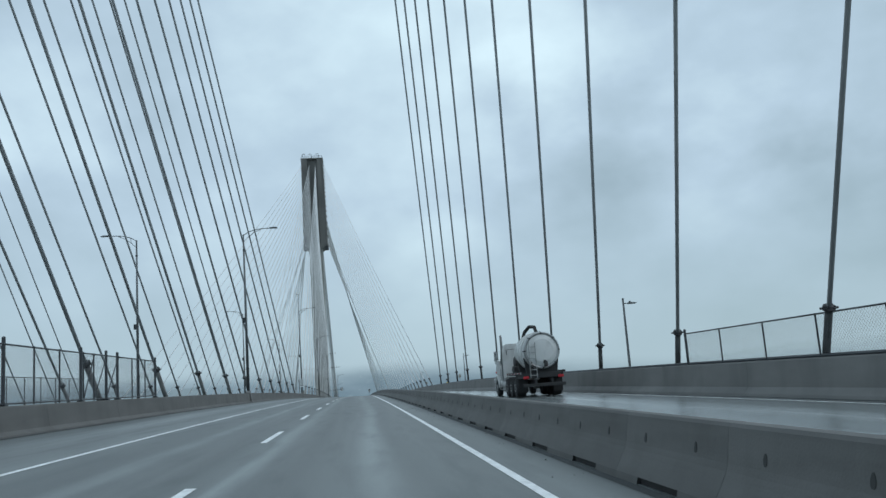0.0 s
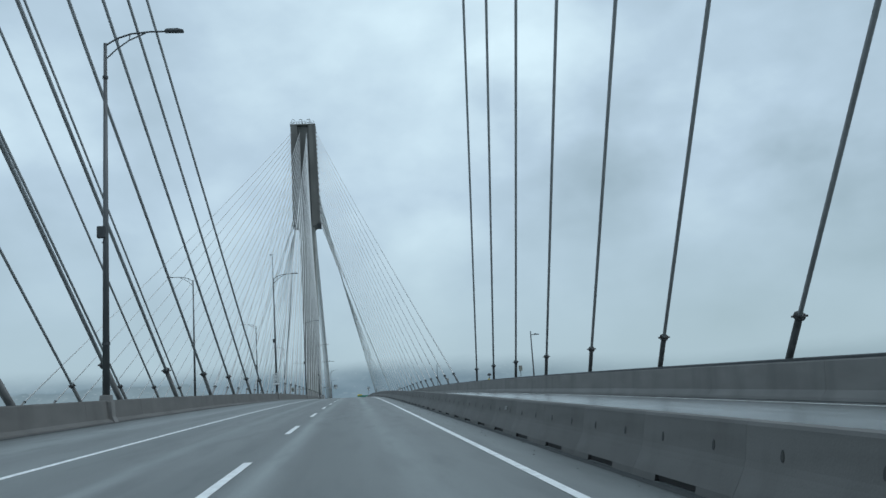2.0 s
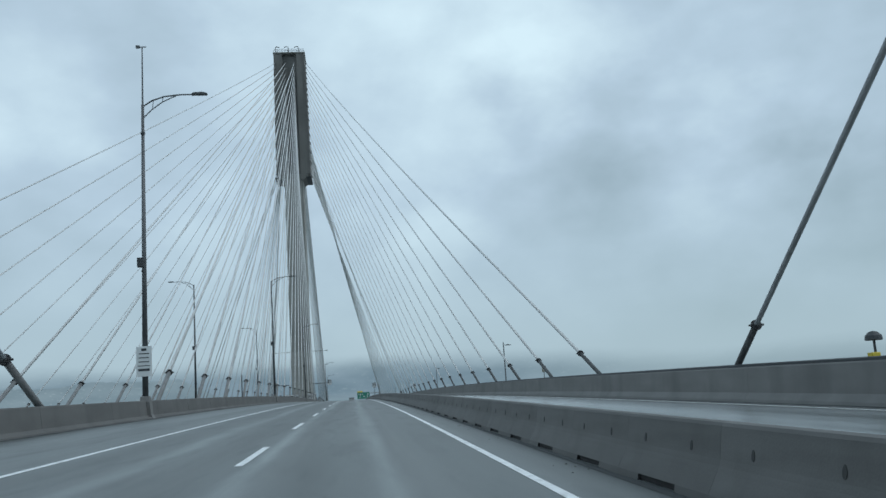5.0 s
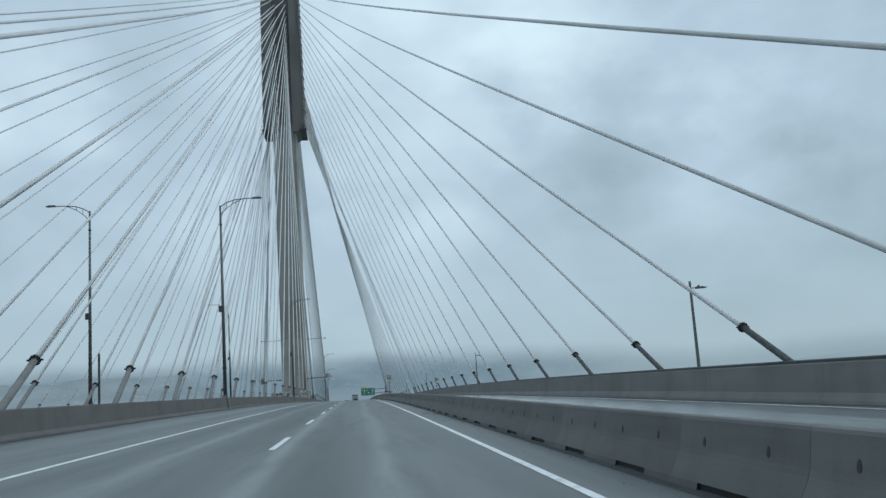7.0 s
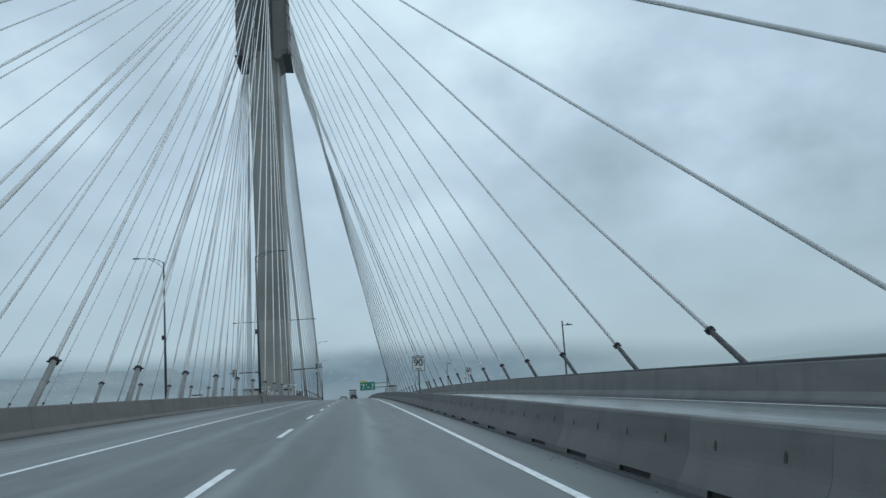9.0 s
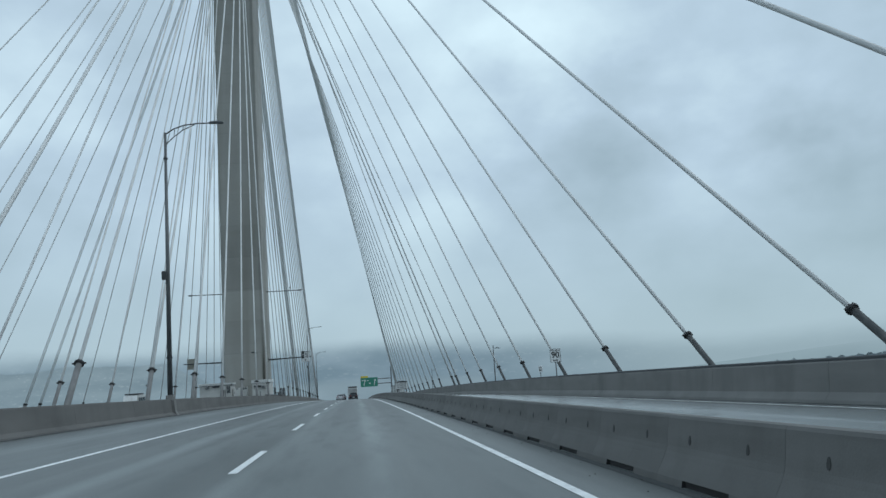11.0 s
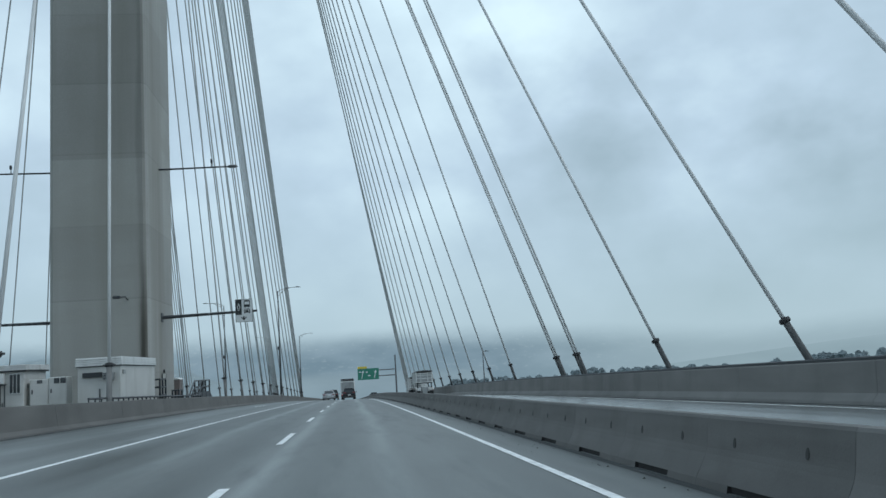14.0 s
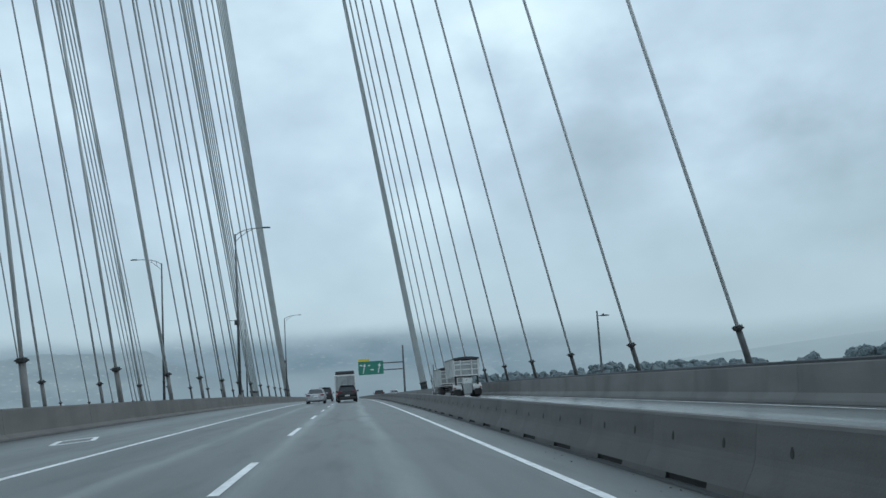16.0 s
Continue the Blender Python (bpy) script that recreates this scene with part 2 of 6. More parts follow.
def tower_concrete():
    """Cast concrete with pour bands, and dark dried water runs down one edge of its front."""
    m = material("cast_tower_concrete", (0.368, 0.367, 0.347), 0.9, 0, 0.2, 0.16, 14, 0.1, (1, 1, 0.5), spec=0.2, grime=((0.25, 0.243, 0.214), 0.7, 0.5, (1, 1, 0.05)), splash=((0.315, 0.309, 0.28), 0.6, 0.55, (0.25, 0.25, 1.0)))
    nt = m.node_tree
    N, L = nt.nodes.new, nt.links.new
    b = nt.nodes["Principled BSDF"]
    base = b.inputs["Base Color"].links[0].from_socket
    tc, sep, mp, ragged = N("ShaderNodeTexCoord"), N("ShaderNodeSeparateXYZ"), N("ShaderNodeMapping"), N("ShaderNodeTexNoise")
    L(tc.outputs["Object"], sep.inputs[0])
    mp.inputs["Scale"].default_value = (1.6, 0.2, 0.22)
    L(tc.outputs["Object"], mp.inputs[0])
    ragged.inputs["Scale"].default_value, ragged.inputs["Detail"].default_value = 1.0, 5.0
    L(mp.outputs[0], ragged.inputs["Vector"])

    def math_node(op, a, c, d=None):
        q = N("ShaderNodeMath")
        q.operation = op
        for k, v in enumerate((a, c, d)):
            if v is None:
                continue
            if isinstance(v, (int, float)):
                q.inputs[k].default_value = v
            else:
                L(v, q.inputs[k])
        return q.outputs[0]

    def span(v, a, c, lo, hi):
        q = N("ShaderNodeMapRange")
        q.interpolation_type = "SMOOTHSTEP"
        for k, val in (("From Min", a), ("From Max", c), ("To Min", lo), ("To Max", hi)):
            q.inputs[k].default_value = val
        L(v, q.inputs["Value"])
        return q.outputs[0]

    x = math_node("MULTIPLY_ADD", ragged.outputs["Fac"], 0.7, sep.outputs["X"])
    near = span(math_node("ABSOLUTE", math_node("SUBTRACT", x, 2.98), 0), 0.06, 0.42, 1.0, 0.0)
    wide = span(math_node("ABSOLUTE", math_node("SUBTRACT", x, 0.8), 0), 1.6, 2.9, 0.3, 0.1)
    low = span(sep.outputs["Z"], 1.5, 9.0, 0.95, 0.3)
    foot = span(sep.outputs["Z"], -1.5, 0.8, 0.0, 1.0)
    front = span(sep.outputs["Y"], -3.66, -3.6, 1.0, 0.0)
    run = math_node("MULTIPLY", math_node("MULTIPLY", near, low), math_node("MULTIPLY", foot, front))
    # veil: tones the front darker than the sides, less so higher up
    veil = math_node("MULTIPLY", math_node("MULTIPLY", wide, front), span(sep.outputs["Z"], 6.0, 40.0, 0.85, 0.55))
    for amount, c in ((veil, (0.2, 0.195, 0.165)), (run, (0.07, 0.066, 0.055))):
        q = N("ShaderNodeMix")
        q.data_type = "RGBA"
        L(amount, q.inputs["Factor"])
        L(base, q.inputs[6])
        q.inputs[7].default_value = (*c, 1)
        base = q.outputs[2]
    # lifts of the pour: each with its own tone, and a thin dark joint between them
    lift, cell, edge = N("ShaderNodeMath"), N("ShaderNodeMath"), N("ShaderNodeMath")
    lift.operation, cell.operation, edge.operation = "MULTIPLY", "FLOOR", "FRACT"
    lift.inputs[1].default_value = 1 / 4.6
    L(sep.outputs["Z"], lift.inputs[0])
    L(lift.outputs[0], cell.inputs[0])
    L(lift.outputs[0], edge.inputs[0])
    tone = N("ShaderNodeTexWhiteNoise")
    tone.noise_dimensions = "1D"
    L(cell.outputs[0], tone.inputs["W"])
    shade = math_node("MULTIPLY", span(tone.outputs["Value"], 0.0, 1.0, 0.94, 1.03), span(edge.outputs[0], 0.0, 0.03, 0.88, 1.0))
    # one darker, wetter lift on the front, with a sharp lower edge
    damp = math_node("MULTIPLY", math_node("MULTIPLY", front, span(sep.outputs["Z"], 13.45, 13.56, 0.0, 0.16)), span(sep.outputs["Z"], 20.0, 30.0, 1.0, 0.35))
    shade = math_node("MULTIPLY", shade, math_node("SUBTRACT", 1.0, damp))
    q = N("ShaderNodeMix")
    q.data_type, q.blend_type = "RGBA", "MULTIPLY"
    q.inputs["Factor"].default_value = 1.0
    L(base, q.inputs[6])
    L(shade, q.inputs[7])
    L(q.outputs[2], b.inputs["Base Color"])
    return m


TOWER = tower_concrete()
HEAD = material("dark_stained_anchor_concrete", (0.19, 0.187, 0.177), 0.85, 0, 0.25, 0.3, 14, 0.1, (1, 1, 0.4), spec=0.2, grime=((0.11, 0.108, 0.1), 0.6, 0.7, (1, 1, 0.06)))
FOOT_SHADE = material("foot_shadow_line", (0.05, 0.055, 0.056), 0.8, 0, 0.35, 1.5, 60, 0.3, (1, 0.3, 1))
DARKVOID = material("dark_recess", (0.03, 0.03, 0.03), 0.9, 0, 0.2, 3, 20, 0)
# darker copy of the cable sheath, with underside shade put into its colour
CABLE_SHADED = material("underside_shaded_cable_sheath", (0.42, 0.435, 0.445), 0.6, 0, 0.2, 0.6, 30, 0.05, spec=0.3)
CABLE = material("grey_cable_sheath", (0.64, 0.65, 0.645), 0.5, 0, 0.15, 0.6, 30, 0.05)
PIPE = material("grey_painted_pipe", (0.21, 0.212, 0.21), 0.8, 0, 0.25, 1.5, 30, 0.1, spec=0.15)
# darker, mottled pipe tone for the row right of the road
PIPE_DARK = material("dark_mottled_steel_pipe", (0.075, 0.079, 0.08), 0.6, 0, 0.4, 2.5, 30, 0.15, spec=0.25, grime=((0.16, 0.165, 0.16), 0.5, 3.0, (1, 1, 0.5)))
SOCKET = material("hole_shade_and_debris_black", (0.055, 0.055, 0.053), 0.9, 0, 0.3, 6, 30, 0.1)
CONCRETE_PLATE = material("pale_zinc_plate", (0.22, 0.225, 0.22), 0.6, 0.3, 0.2, 6, 40, 0.05)
COLLAR = material("black_rubber_collar", (0.035, 0.036, 0.038), 0.6, 0, 0.2, 5, 40, 0.1)
GALV = material("galvanised_steel", (0.13, 0.137, 0.142), 0.5, 0.5, 0.2, 2, 60, 0.05)
DARKSTEEL = material("dark_painted_steel", (0.05, 0.055, 0.06), 0.5, 0.2, 0.2, 3, 50, 0.05)


# ---------------------------------------------------------------- mesh helpers
def mesh_ob(name, bm, mat, smooth=False):
    me = bpy.data.meshes.new(name)
    bmesh.ops.recalc_face_normals(bm, faces=bm.faces)
    bm.to_mesh(me)
    bm.free()
    for p in me.polygons:
        p.use_smooth = smooth
    for m in (mat if isinstance(mat, (list, tuple)) else [mat]):
        me.materials.append(m)
    return new(name, me)


def part(name, bm, mat, parent, label="", smooth=False, at=None):
    ob = mesh_ob(name, bm, mat, smooth)
    ob.parent = parent
    if at is not None:
        ob.matrix_basis = at
    return tagged(ob, label)


def shared(name, me, parent, at):
    ob = new(name, me)
    ob.parent = parent
    ob.matrix_basis = at
    return ob


def thing(name, label, category, at=None, group="", kind=""):
    ob = new(name)
    ob.empty_display_size = 0.3
    if at is not None:
        ob.matrix_basis = at
    return tagged(ob, label, category, group, kind)


def box(bm, x0, x1, y0, y1, z0, z1, bevel=0.0, seg=1):
    vs = [bm.verts.new((x, y, z)) for x in (x0, x1) for y in (y0, y1) for z in (z0, z1)]
    fs = [bm.faces.new([vs[i] for i in q]) for q in ((0, 1, 3, 2), (4, 6, 7, 5), (0, 4, 5, 1), (2, 3, 7, 6), (0, 2, 6, 4), (1, 5, 7, 3))]
    if bevel:
        es = list({e for f in fs for e in f.edges})
        bmesh.ops.bevel(bm, geom=es, offset=bevel, segments=seg, affect="EDGES", profile=0.5)
    return fs


def tube(bm, a, b, r0, r1=None, n=8, caps=True):
    """A round bar from a to b."""
    a, b = Vector(a), Vector(b)
    r1 = r0 if r1 is None else r1
    q = (b - a).to_track_quat("Z", "Y").to_matrix()
    rings = []
    for p, r in ((a, r0), (b, r1)):
        rings.append([bm.verts.new(p + q @ Vector((r * math.cos(2 * math.pi * i / n), r * math.sin(2 * math.pi * i / n), 0))) for i in range(n)])
    for i in range(n):
        bm.faces.new((rings[0][i], rings[0][(i + 1) % n], rings[1][(i + 1) % n], rings[1][i]))
    if caps:
        bm.faces.new(list(reversed(rings[0])))
        bm.faces.new(rings[1])


def pipe_run(bm, pts, r, n=8):
    """A round bar bent along points."""
    pts = [Vector(p) for p in pts]
    rings = []
    for i, p in enumerate(pts):
        d = (pts[min(i + 1, len(pts) - 1)] - pts[max(i - 1, 0)]).normalized()
        q = d.to_track_quat("Z", "Y").to_matrix()
        rr = r[i] if isinstance(r, (list, tuple)) else r
        rings.append([bm.verts.new(p + q @ Vector((rr * math.cos(2 * math.pi * j / n), rr * math.sin(2 * math.pi * j / n), 0))) for j in range(n)])
    for a, b in zip(rings, rings[1:]):
        # match the ring starts, so that the skin doesn't twist
        s = min(range(n), key=lambda k: (b[k].co - a[0].co).length)
        for j in range(n):
            bm.faces.new((a[j], a[(j + 1) % n], b[(j + 1 + s) % n], b[(j + s) % n]))
        b[:] = b[s:] + b[:s]
    bm.faces.new(list(reversed(rings[0])))
    bm.faces.new(rings[-1])


def prism(bm, outline, axis, a, b, bevel=0.0):
    """An outline in two axes, drawn out along the third (0, 1 or 2) from a to b."""
    def put(p, w):
        q = list(p)
        q.insert(axis, w)
        return bm.verts.new(q)
    lo, hi = [put(p, a) for p in outline], [put(p, b) for p in outline]
    n = len(outline)
    fs = [bm.faces.new(lo), bm.faces.new(list(reversed(hi)))]
    for i in range(n):
        fs.append(bm.faces.new((lo[i], hi[i], hi[(i + 1) % n], lo[(i + 1) % n])))
    if bevel:
        bmesh.ops.bevel(bm, geom=list({e for f in fs for e in f.edges}), offset=bevel, segments=2, affect="EDGES", profile=0.5)
    return fs


def lathe(bm, rings, n=16, centre=(0, 0, 0), axis=0):
    """A turned body: rings of (place along the axis, radius)."""
    made = []
    for w, r in rings:
        ring = []
        for j in range(n):
            c, s = r * math.cos(2 * math.pi * j / n), r * math.sin(2 * math.pi * j / n)
            p = {0: (w, c, s), 1: (c, w, s), 2: (c, s, w)}[axis]
            ring.append(bm.verts.new(Vector(p) + Vector(centre)))
        made.append(ring)
    for a, b in zip(made, made[1:]):
        for j in range(n):
            bm.faces.new((a[j], a[(j + 1) % n], b[(j + 1) % n], b[j]))
    bm.faces.new(made[0])
    bm.faces.new(list(reversed(made[-1])))


# ---------------------------------------------------------------- plan of the bridge
CURVE, CREST = 0.0001113, 158.2     # crest curve of the deck
AXIS = -15.15                      # middle of the gap between the two decks
TOWER_Y, REAR_Y, REAR_X = 384.7, -71.2, -18.6     # middles of the two towers
Y_FROM, Y_TO = -172.0, 873.0


def road_z(y):
    """Height of the deck's line, a crest that runs out into an even fall."""
    if y < 494:
        return -0.5 * CURVE * (y - CREST) ** 2
    return -0.5 * CURVE * (494 - CREST) ** 2 - CURVE * (494 - CREST) * (y - 494)


def cross_z(x):
    return -0.061 - 0.0361 * (x + 1.75) if x < -1.75 else -0.061 - 0.0171 * (x + 1.75)


def surf(x, y):
    return road_z(y) + cross_z(x)


def mirror_x(x):
    return 2 * AXIS - x


def sweep(name, outline, mat, y0=Y_FROM, y1=Y_TO, step=6.0, flip=False, smooth=False):
    """An outline (x, height over the deck's line) drawn out along the deck."""
    bm = bmesh.new()
    n = max(1, round((y1 - y0) / step))
    rings = []
    for i in range(n + 1):
        y = y0 + (y1 - y0) * i / n
        rings.append([bm.verts.new((mirror_x(x) if flip else x, y, road_z(y) + z)) for x, z in outline])
    k = len(outline)
    for a, b in zip(rings, rings[1:]):
        for j in range(k):
            bm.faces.new((a[j], a[(j + 1) % k], b[(j + 1) % k], b[j]))
    bm.faces.new(rings[0])
    bm.faces.new(list(reversed(rings[-1])))
    return mesh_ob(name, bm, mat, smooth)


def slab_outline():
    xs = (-10.35, -5.3, -1.75, 3.5, 9.0, 14.3, 18.6)
    return [(x, cross_z(x)) for x in xs] + [(18.6, -0.75), (14.5, -1.3), (13.5, -2.6), (-9.3, -2.4), (-10.35, -1.2)]


def drift(y):
    """The median and the edge line beside it swing out a little along the bridge."""
    u = min(1.0, max(0.0, (y - 63) / 109))
    return -0.34 + 0.40 * u * u * (3 - 2 * u)


def strip(bm, x, w, y0, y1, lift=0.006, step=6.0, bend=False):
    n = max(1, math.ceil((y1 - y0) / step))
    ring = []
    for i in range(n + 1):
        y = y0 + (y1 - y0) * i / n
        o = bend * drift(y)
        ring.append([bm.verts.new((xx + o, y, surf(xx + o, y) + lift)) for xx in (x - w / 2, x + w / 2)])
    for a, b in zip(ring, ring[1:]):
        bm.faces.new((a[0], a[1], b[1], b[0]))


def build_deck():
    tagged(sweep("road", slab_outline(), ASPHALT), "damp grey asphalt bridge carriageway with paler wheel tracks", "road", kind="structure")
    tagged(sweep("road", slab_outline(), ASPHALT, flip=True), "damp grey asphalt carriageway of the twin bridge deck", "road", kind="structure")
    zl, zr = cross_z(-9.75), cross_z(14.1)
    left = [(-9.67, zl - 0.02), (-9.68, zl + 0.05), (-9.88, zl + 0.17), (-9.97, zl + 0.86), (-9.99, zl + 0.9), (-10.24, zl + 0.9), (-10.26, zl + 0.86), (-10.26, zl - 0.3)]
    right = [(13.98, zr - 0.02), (14.02, zr + 0.1), (14.2, zr + 0.32), (14.26, zr + 1.18), (14.28, zr + 1.22), (14.5, zr + 1.22), (14.52, zr + 1.18), (14.52, zr - 0.3)]
    for prof, mat, label in ((left, PARAPET_DARK, "dark weathered grey concrete parapet along the inner deck edge"), (right, PARAPET, "tall weathered grey concrete parapet along the outer deck edge")):
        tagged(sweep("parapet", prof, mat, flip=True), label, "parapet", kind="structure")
        root = thing("parapet", label, "parapet", kind="structure")
        y = Y_FROM
        while y < Y_TO:
            ob = sweep("panel", prof, mat, y + 0.009, min(y + 8.4, Y_TO) - 0.009, 4.2)
            ob.parent = root
            y += 8.4
        # backing strip that closes the joints
        mid = sum(x for x, z in prof) / len(prof)
        back = sweep("joint_filler", [(x + (0.03 if x < mid else -0.03), z - (0.03 if z > 0.5 else 0)) for x, z in prof], DARKVOID)
        back.parent = root
    tagged(sweep("conduit", [(14.545, zr + 1.1), (14.545, zr + 1.3), (14.58, zr + 1.33), (14.64, zr + 1.32), (14.66, zr + 1.28), (14.66, zr + 1.1)], DARKSTEEL), "dark steel conduit along the back of the tall parapet", "conduit", kind="structure")
    # dark strips that paint in the shadow line along the barriers' feet
    for x, w in ((-9.55, 0.28), (13.88, 0.22), (3.32, 0.14)):
        bm = bmesh.new()
        strip(bm, x, w, Y_FROM, Y_TO, 0.004, bend=0 < x < 4)
        tagged(mesh_ob("gutter", bm, FOOT_SHADE), "dark strip that paints the shadow line along the barrier's foot", "gutter", kind="structure")
    for x, w in ((-5.17, 0.14), (2.388, 0.12), (13.0, 0.13)):
        bm = bmesh.new()
        strip(bm, x, w, Y_FROM, Y_TO, bend=0 < x < 4)
        tagged(mesh_ob("edge_line", bm, LINE), "worn white painted edge line on the asphalt", "road marking", kind="structure")
    dia = thing("lane_diamond", "white painted carpool diamond outline on the asphalt", "road marking", kind="structure")
    for s in (-1, 1):
        for a, c in (((0, 395.3), (0.42, 397.25)), ((0.42, 397.25), (0, 399.2))):
            bm = bmesh.new()
            (x0, y0), (x1, y1) = (-7.32 + s * a[0], a[1]), (-7.32 + s * c[0], c[1])
            vs = [bm.verts.new((x, y, surf(x, y) + 0.008)) for x, y in ((x0 - 0.07, y0), (x0 + 0.07, y0), (x1 + 0.07, y1), (x1 - 0.07, y1))]
            bm.faces.new(vs)
            part("stroke", bm, LINE, dia)
    lanes = thing("lane_line", "broken white painted lane line on the asphalt", "road marking", kind="structure")
    for i in range(-8, 52):
        y = 44.01 + 12.57 * i
        bm = bmesh.new()
        strip(bm, -1.63, 0.14, y, y + 4.48, step=2.24, bend=0.5)
        part("dash", bm, LINE, lanes)


build_deck()


# ---------------------------------------------------------------- towers
def tower(cx, cy, lift=0):
    """Single mast between the decks: a chamfered shaft, and a wider head in which the stays end."""
    t = thing("bridge_tower", "tall grey cast concrete cable-stayed bridge tower with a wide anchor head", "bridge tower", pose(cx, cy, lift))
    bm = bmesh.new()
    def ring(z, wx, wy, c):
        return [bm.verts.new((x, y, z)) for x, y in ((-wx + c, -wy), (wx - c, -wy), (wx, -wy + c), (wx, wy - c), (wx - c, wy), (-wx + c, wy), (-wx, wy - c), (-wx, -wy + c))]
    rs = [ring(z, wx, wy, 0.26) for z, wx, wy in ((-60, 4.2, 5.0), (-6, 2.95, 3.8), (30, 2.95, 3.75), (62, 2.95, 3.7), (69, 3.0, 3.7))]
    for a, b in zip(rs, rs[1:]):
        for j in range(8):
            bm.faces.new((a[j], a[(j + 1) % 8], b[(j + 1) % 8], b[j]))
    bm.faces.new(rs[0])
    bm.faces.new(rs[-1])
    part("shaft", bm, TOWER, t, "pale grey concrete shaft with pour bands and run-down stains")
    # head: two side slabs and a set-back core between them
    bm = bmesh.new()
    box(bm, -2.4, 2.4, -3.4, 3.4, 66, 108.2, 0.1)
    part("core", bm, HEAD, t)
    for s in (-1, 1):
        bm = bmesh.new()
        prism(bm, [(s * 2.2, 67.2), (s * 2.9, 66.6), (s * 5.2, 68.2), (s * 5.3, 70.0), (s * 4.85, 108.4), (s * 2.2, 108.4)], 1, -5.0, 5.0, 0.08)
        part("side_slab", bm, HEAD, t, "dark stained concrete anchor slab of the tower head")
        # small landings under the head
        bm = bmesh.new()
        box(bm, s * 4.0, s * 5.6, -5.3, -5.15, 67.5, 67.6)
        box(bm, s * 4.0, s * 5.6, -5.3, 5.3, 67.4, 67.5)
        for x in (4.1, 4.8, 5.45):
            tube(bm, (s * x, -5.25, 67.5), (s * x, -5.25, 68.6), 0.04, n=5)
        tube(bm, (s * 4.1, -5.25, 68.6), (s * 5.45, -5.25, 68.6), 0.04, n=5)
        part("landing", bm, DARKSTEEL, t)
    bm = bmesh.new()
    box(bm, -5.05, 5.05, -5.2, 5.2, 108.4, 108.8, 0.05)
    part("cap", bm, TOWER, t)
    for y in (-5.0, 5.0):
        bm = bmesh.new()
        for z in (109.3, 109.8):
            tube(bm, (-4.7, y, z), (4.7, y, z), 0.055, n=5)
        for i in range(9):
            tube(bm, (-4.7 + 9.4 * i / 8, y, 108.8), (-4.7 + 9.4 * i / 8, y, 109.8), 0.055, n=5)
        part("railing", bm, DARKSTEEL, t)
    for x, d in ((-4.2, 1), (-0.2, -1), (3.0, -1)):
        bm = bmesh.new()
        pipe_run(bm, [(x, -4.4, 108.8), (x, -4.4, 110.7), (x + 0.3 * d, -4.4, 110.9), (x + 1.3 * d, -4.4, 110.6)], 0.12, 6)
        part("lamp_arm", bm, DARKSTEEL, t)
    return t


tower(AXIS, TOWER_Y)
tower(REAR_X, REAR_Y, 9)


# ---------------------------------------------------------------- stay cables
def collar_mesh():
    bm = bmesh.new()
    lathe(bm, [(-0.09, 0.12), (-0.085, 0.145), (-0.05, 0.15), (-0.045, 0.195), (0.03, 0.195), (0.035, 0.135), (0.085, 0.125), (0.1, 0.08)], 14, axis=2)
    for i in range(8):
        a = 2 * math.pi * i / 8
        c, s = math.cos(a), math.sin(a)
        tube(bm, (c * 0.165, s * 0.165, -0.08), (c * 0.165, s * 0.165, 0.075), 0.02, n=5)
    for s in (-1, 1):
        box(bm, s * 0.17, s * 0.27, -0.03, 0.03, -0.035, 0.025, 0.01)
    me = bpy.data.meshes.new("collar")
    bmesh.ops.recalc_face_normals(bm, faces=bm.faces)
    bm.to_mesh(me)
    bm.free()
    me.materials.append(COLLAR)
    return me


COLLAR_ME = collar_mesh()
CABLE_LABEL = "grey sheathed stay cable in a steel anchor pipe with black collar"


def stay(anchor, top, collar_h, radius, group, sheath, slack):
    """A stay from its foot in the deck edge to the tower; collar_h: height of the collar over the foot."""
    a, b = Vector(anchor), Vector(top)
    d = (b - a).normalized()
    q = d.to_track_quat("Z", "Y").to_matrix().to_4x4()
    t = thing("stay_cable", CABLE_LABEL, "stay cable", Matrix.Translation(a), group)
    lc = collar_h / d.z
    bm = bmesh.new()
    length = (b - a).length
    pts, sag = [], slack * length * math.hypot(d.x, d.y)
    for i in range(9):
        u = lc + (length - lc) * i / 8
        w = (u - lc) / (length - lc)
        pts.append(d * u - Vector((0, 0, sag * 4 * w * (1 - w) * 0.5)))
    pipe_run(bm, pts, radius, 8)
    part("cable", bm, sheath, t, smooth=True)
    bm = bmesh.new()
    tube(bm, -d * 0.6, d * (lc - 0.05), 0.125, 0.12, 12)
    part("anchor_pipe", bm, PIPE_DARK if anchor[0] > 0 else PIPE, t, smooth=True)
    shared("collar", COLLAR_ME, t, Matrix.Translation(d * lc) @ q)
    # socket in which the stay enters the tower
    bm = bmesh.new()
    tube(bm, b - a - d * 2.1, b - a, 0.15, 0.24, 8)
    part("tower_socket", bm, PIPE, t, smooth=True)
    return t


def one_stay(px, ch, y, top, radius, group, sheath=None, slack=0.009):
    """A stay whose collar stands ch over the deck's line at (px, y)."""
    c = Vector((px, y, road_z(y) + ch))
    d = (Vector(top) - c).normalized()
    stay(c - d * (2.0 / d.z), top, 2.0, radius, group, sheath or CABLE, slack)


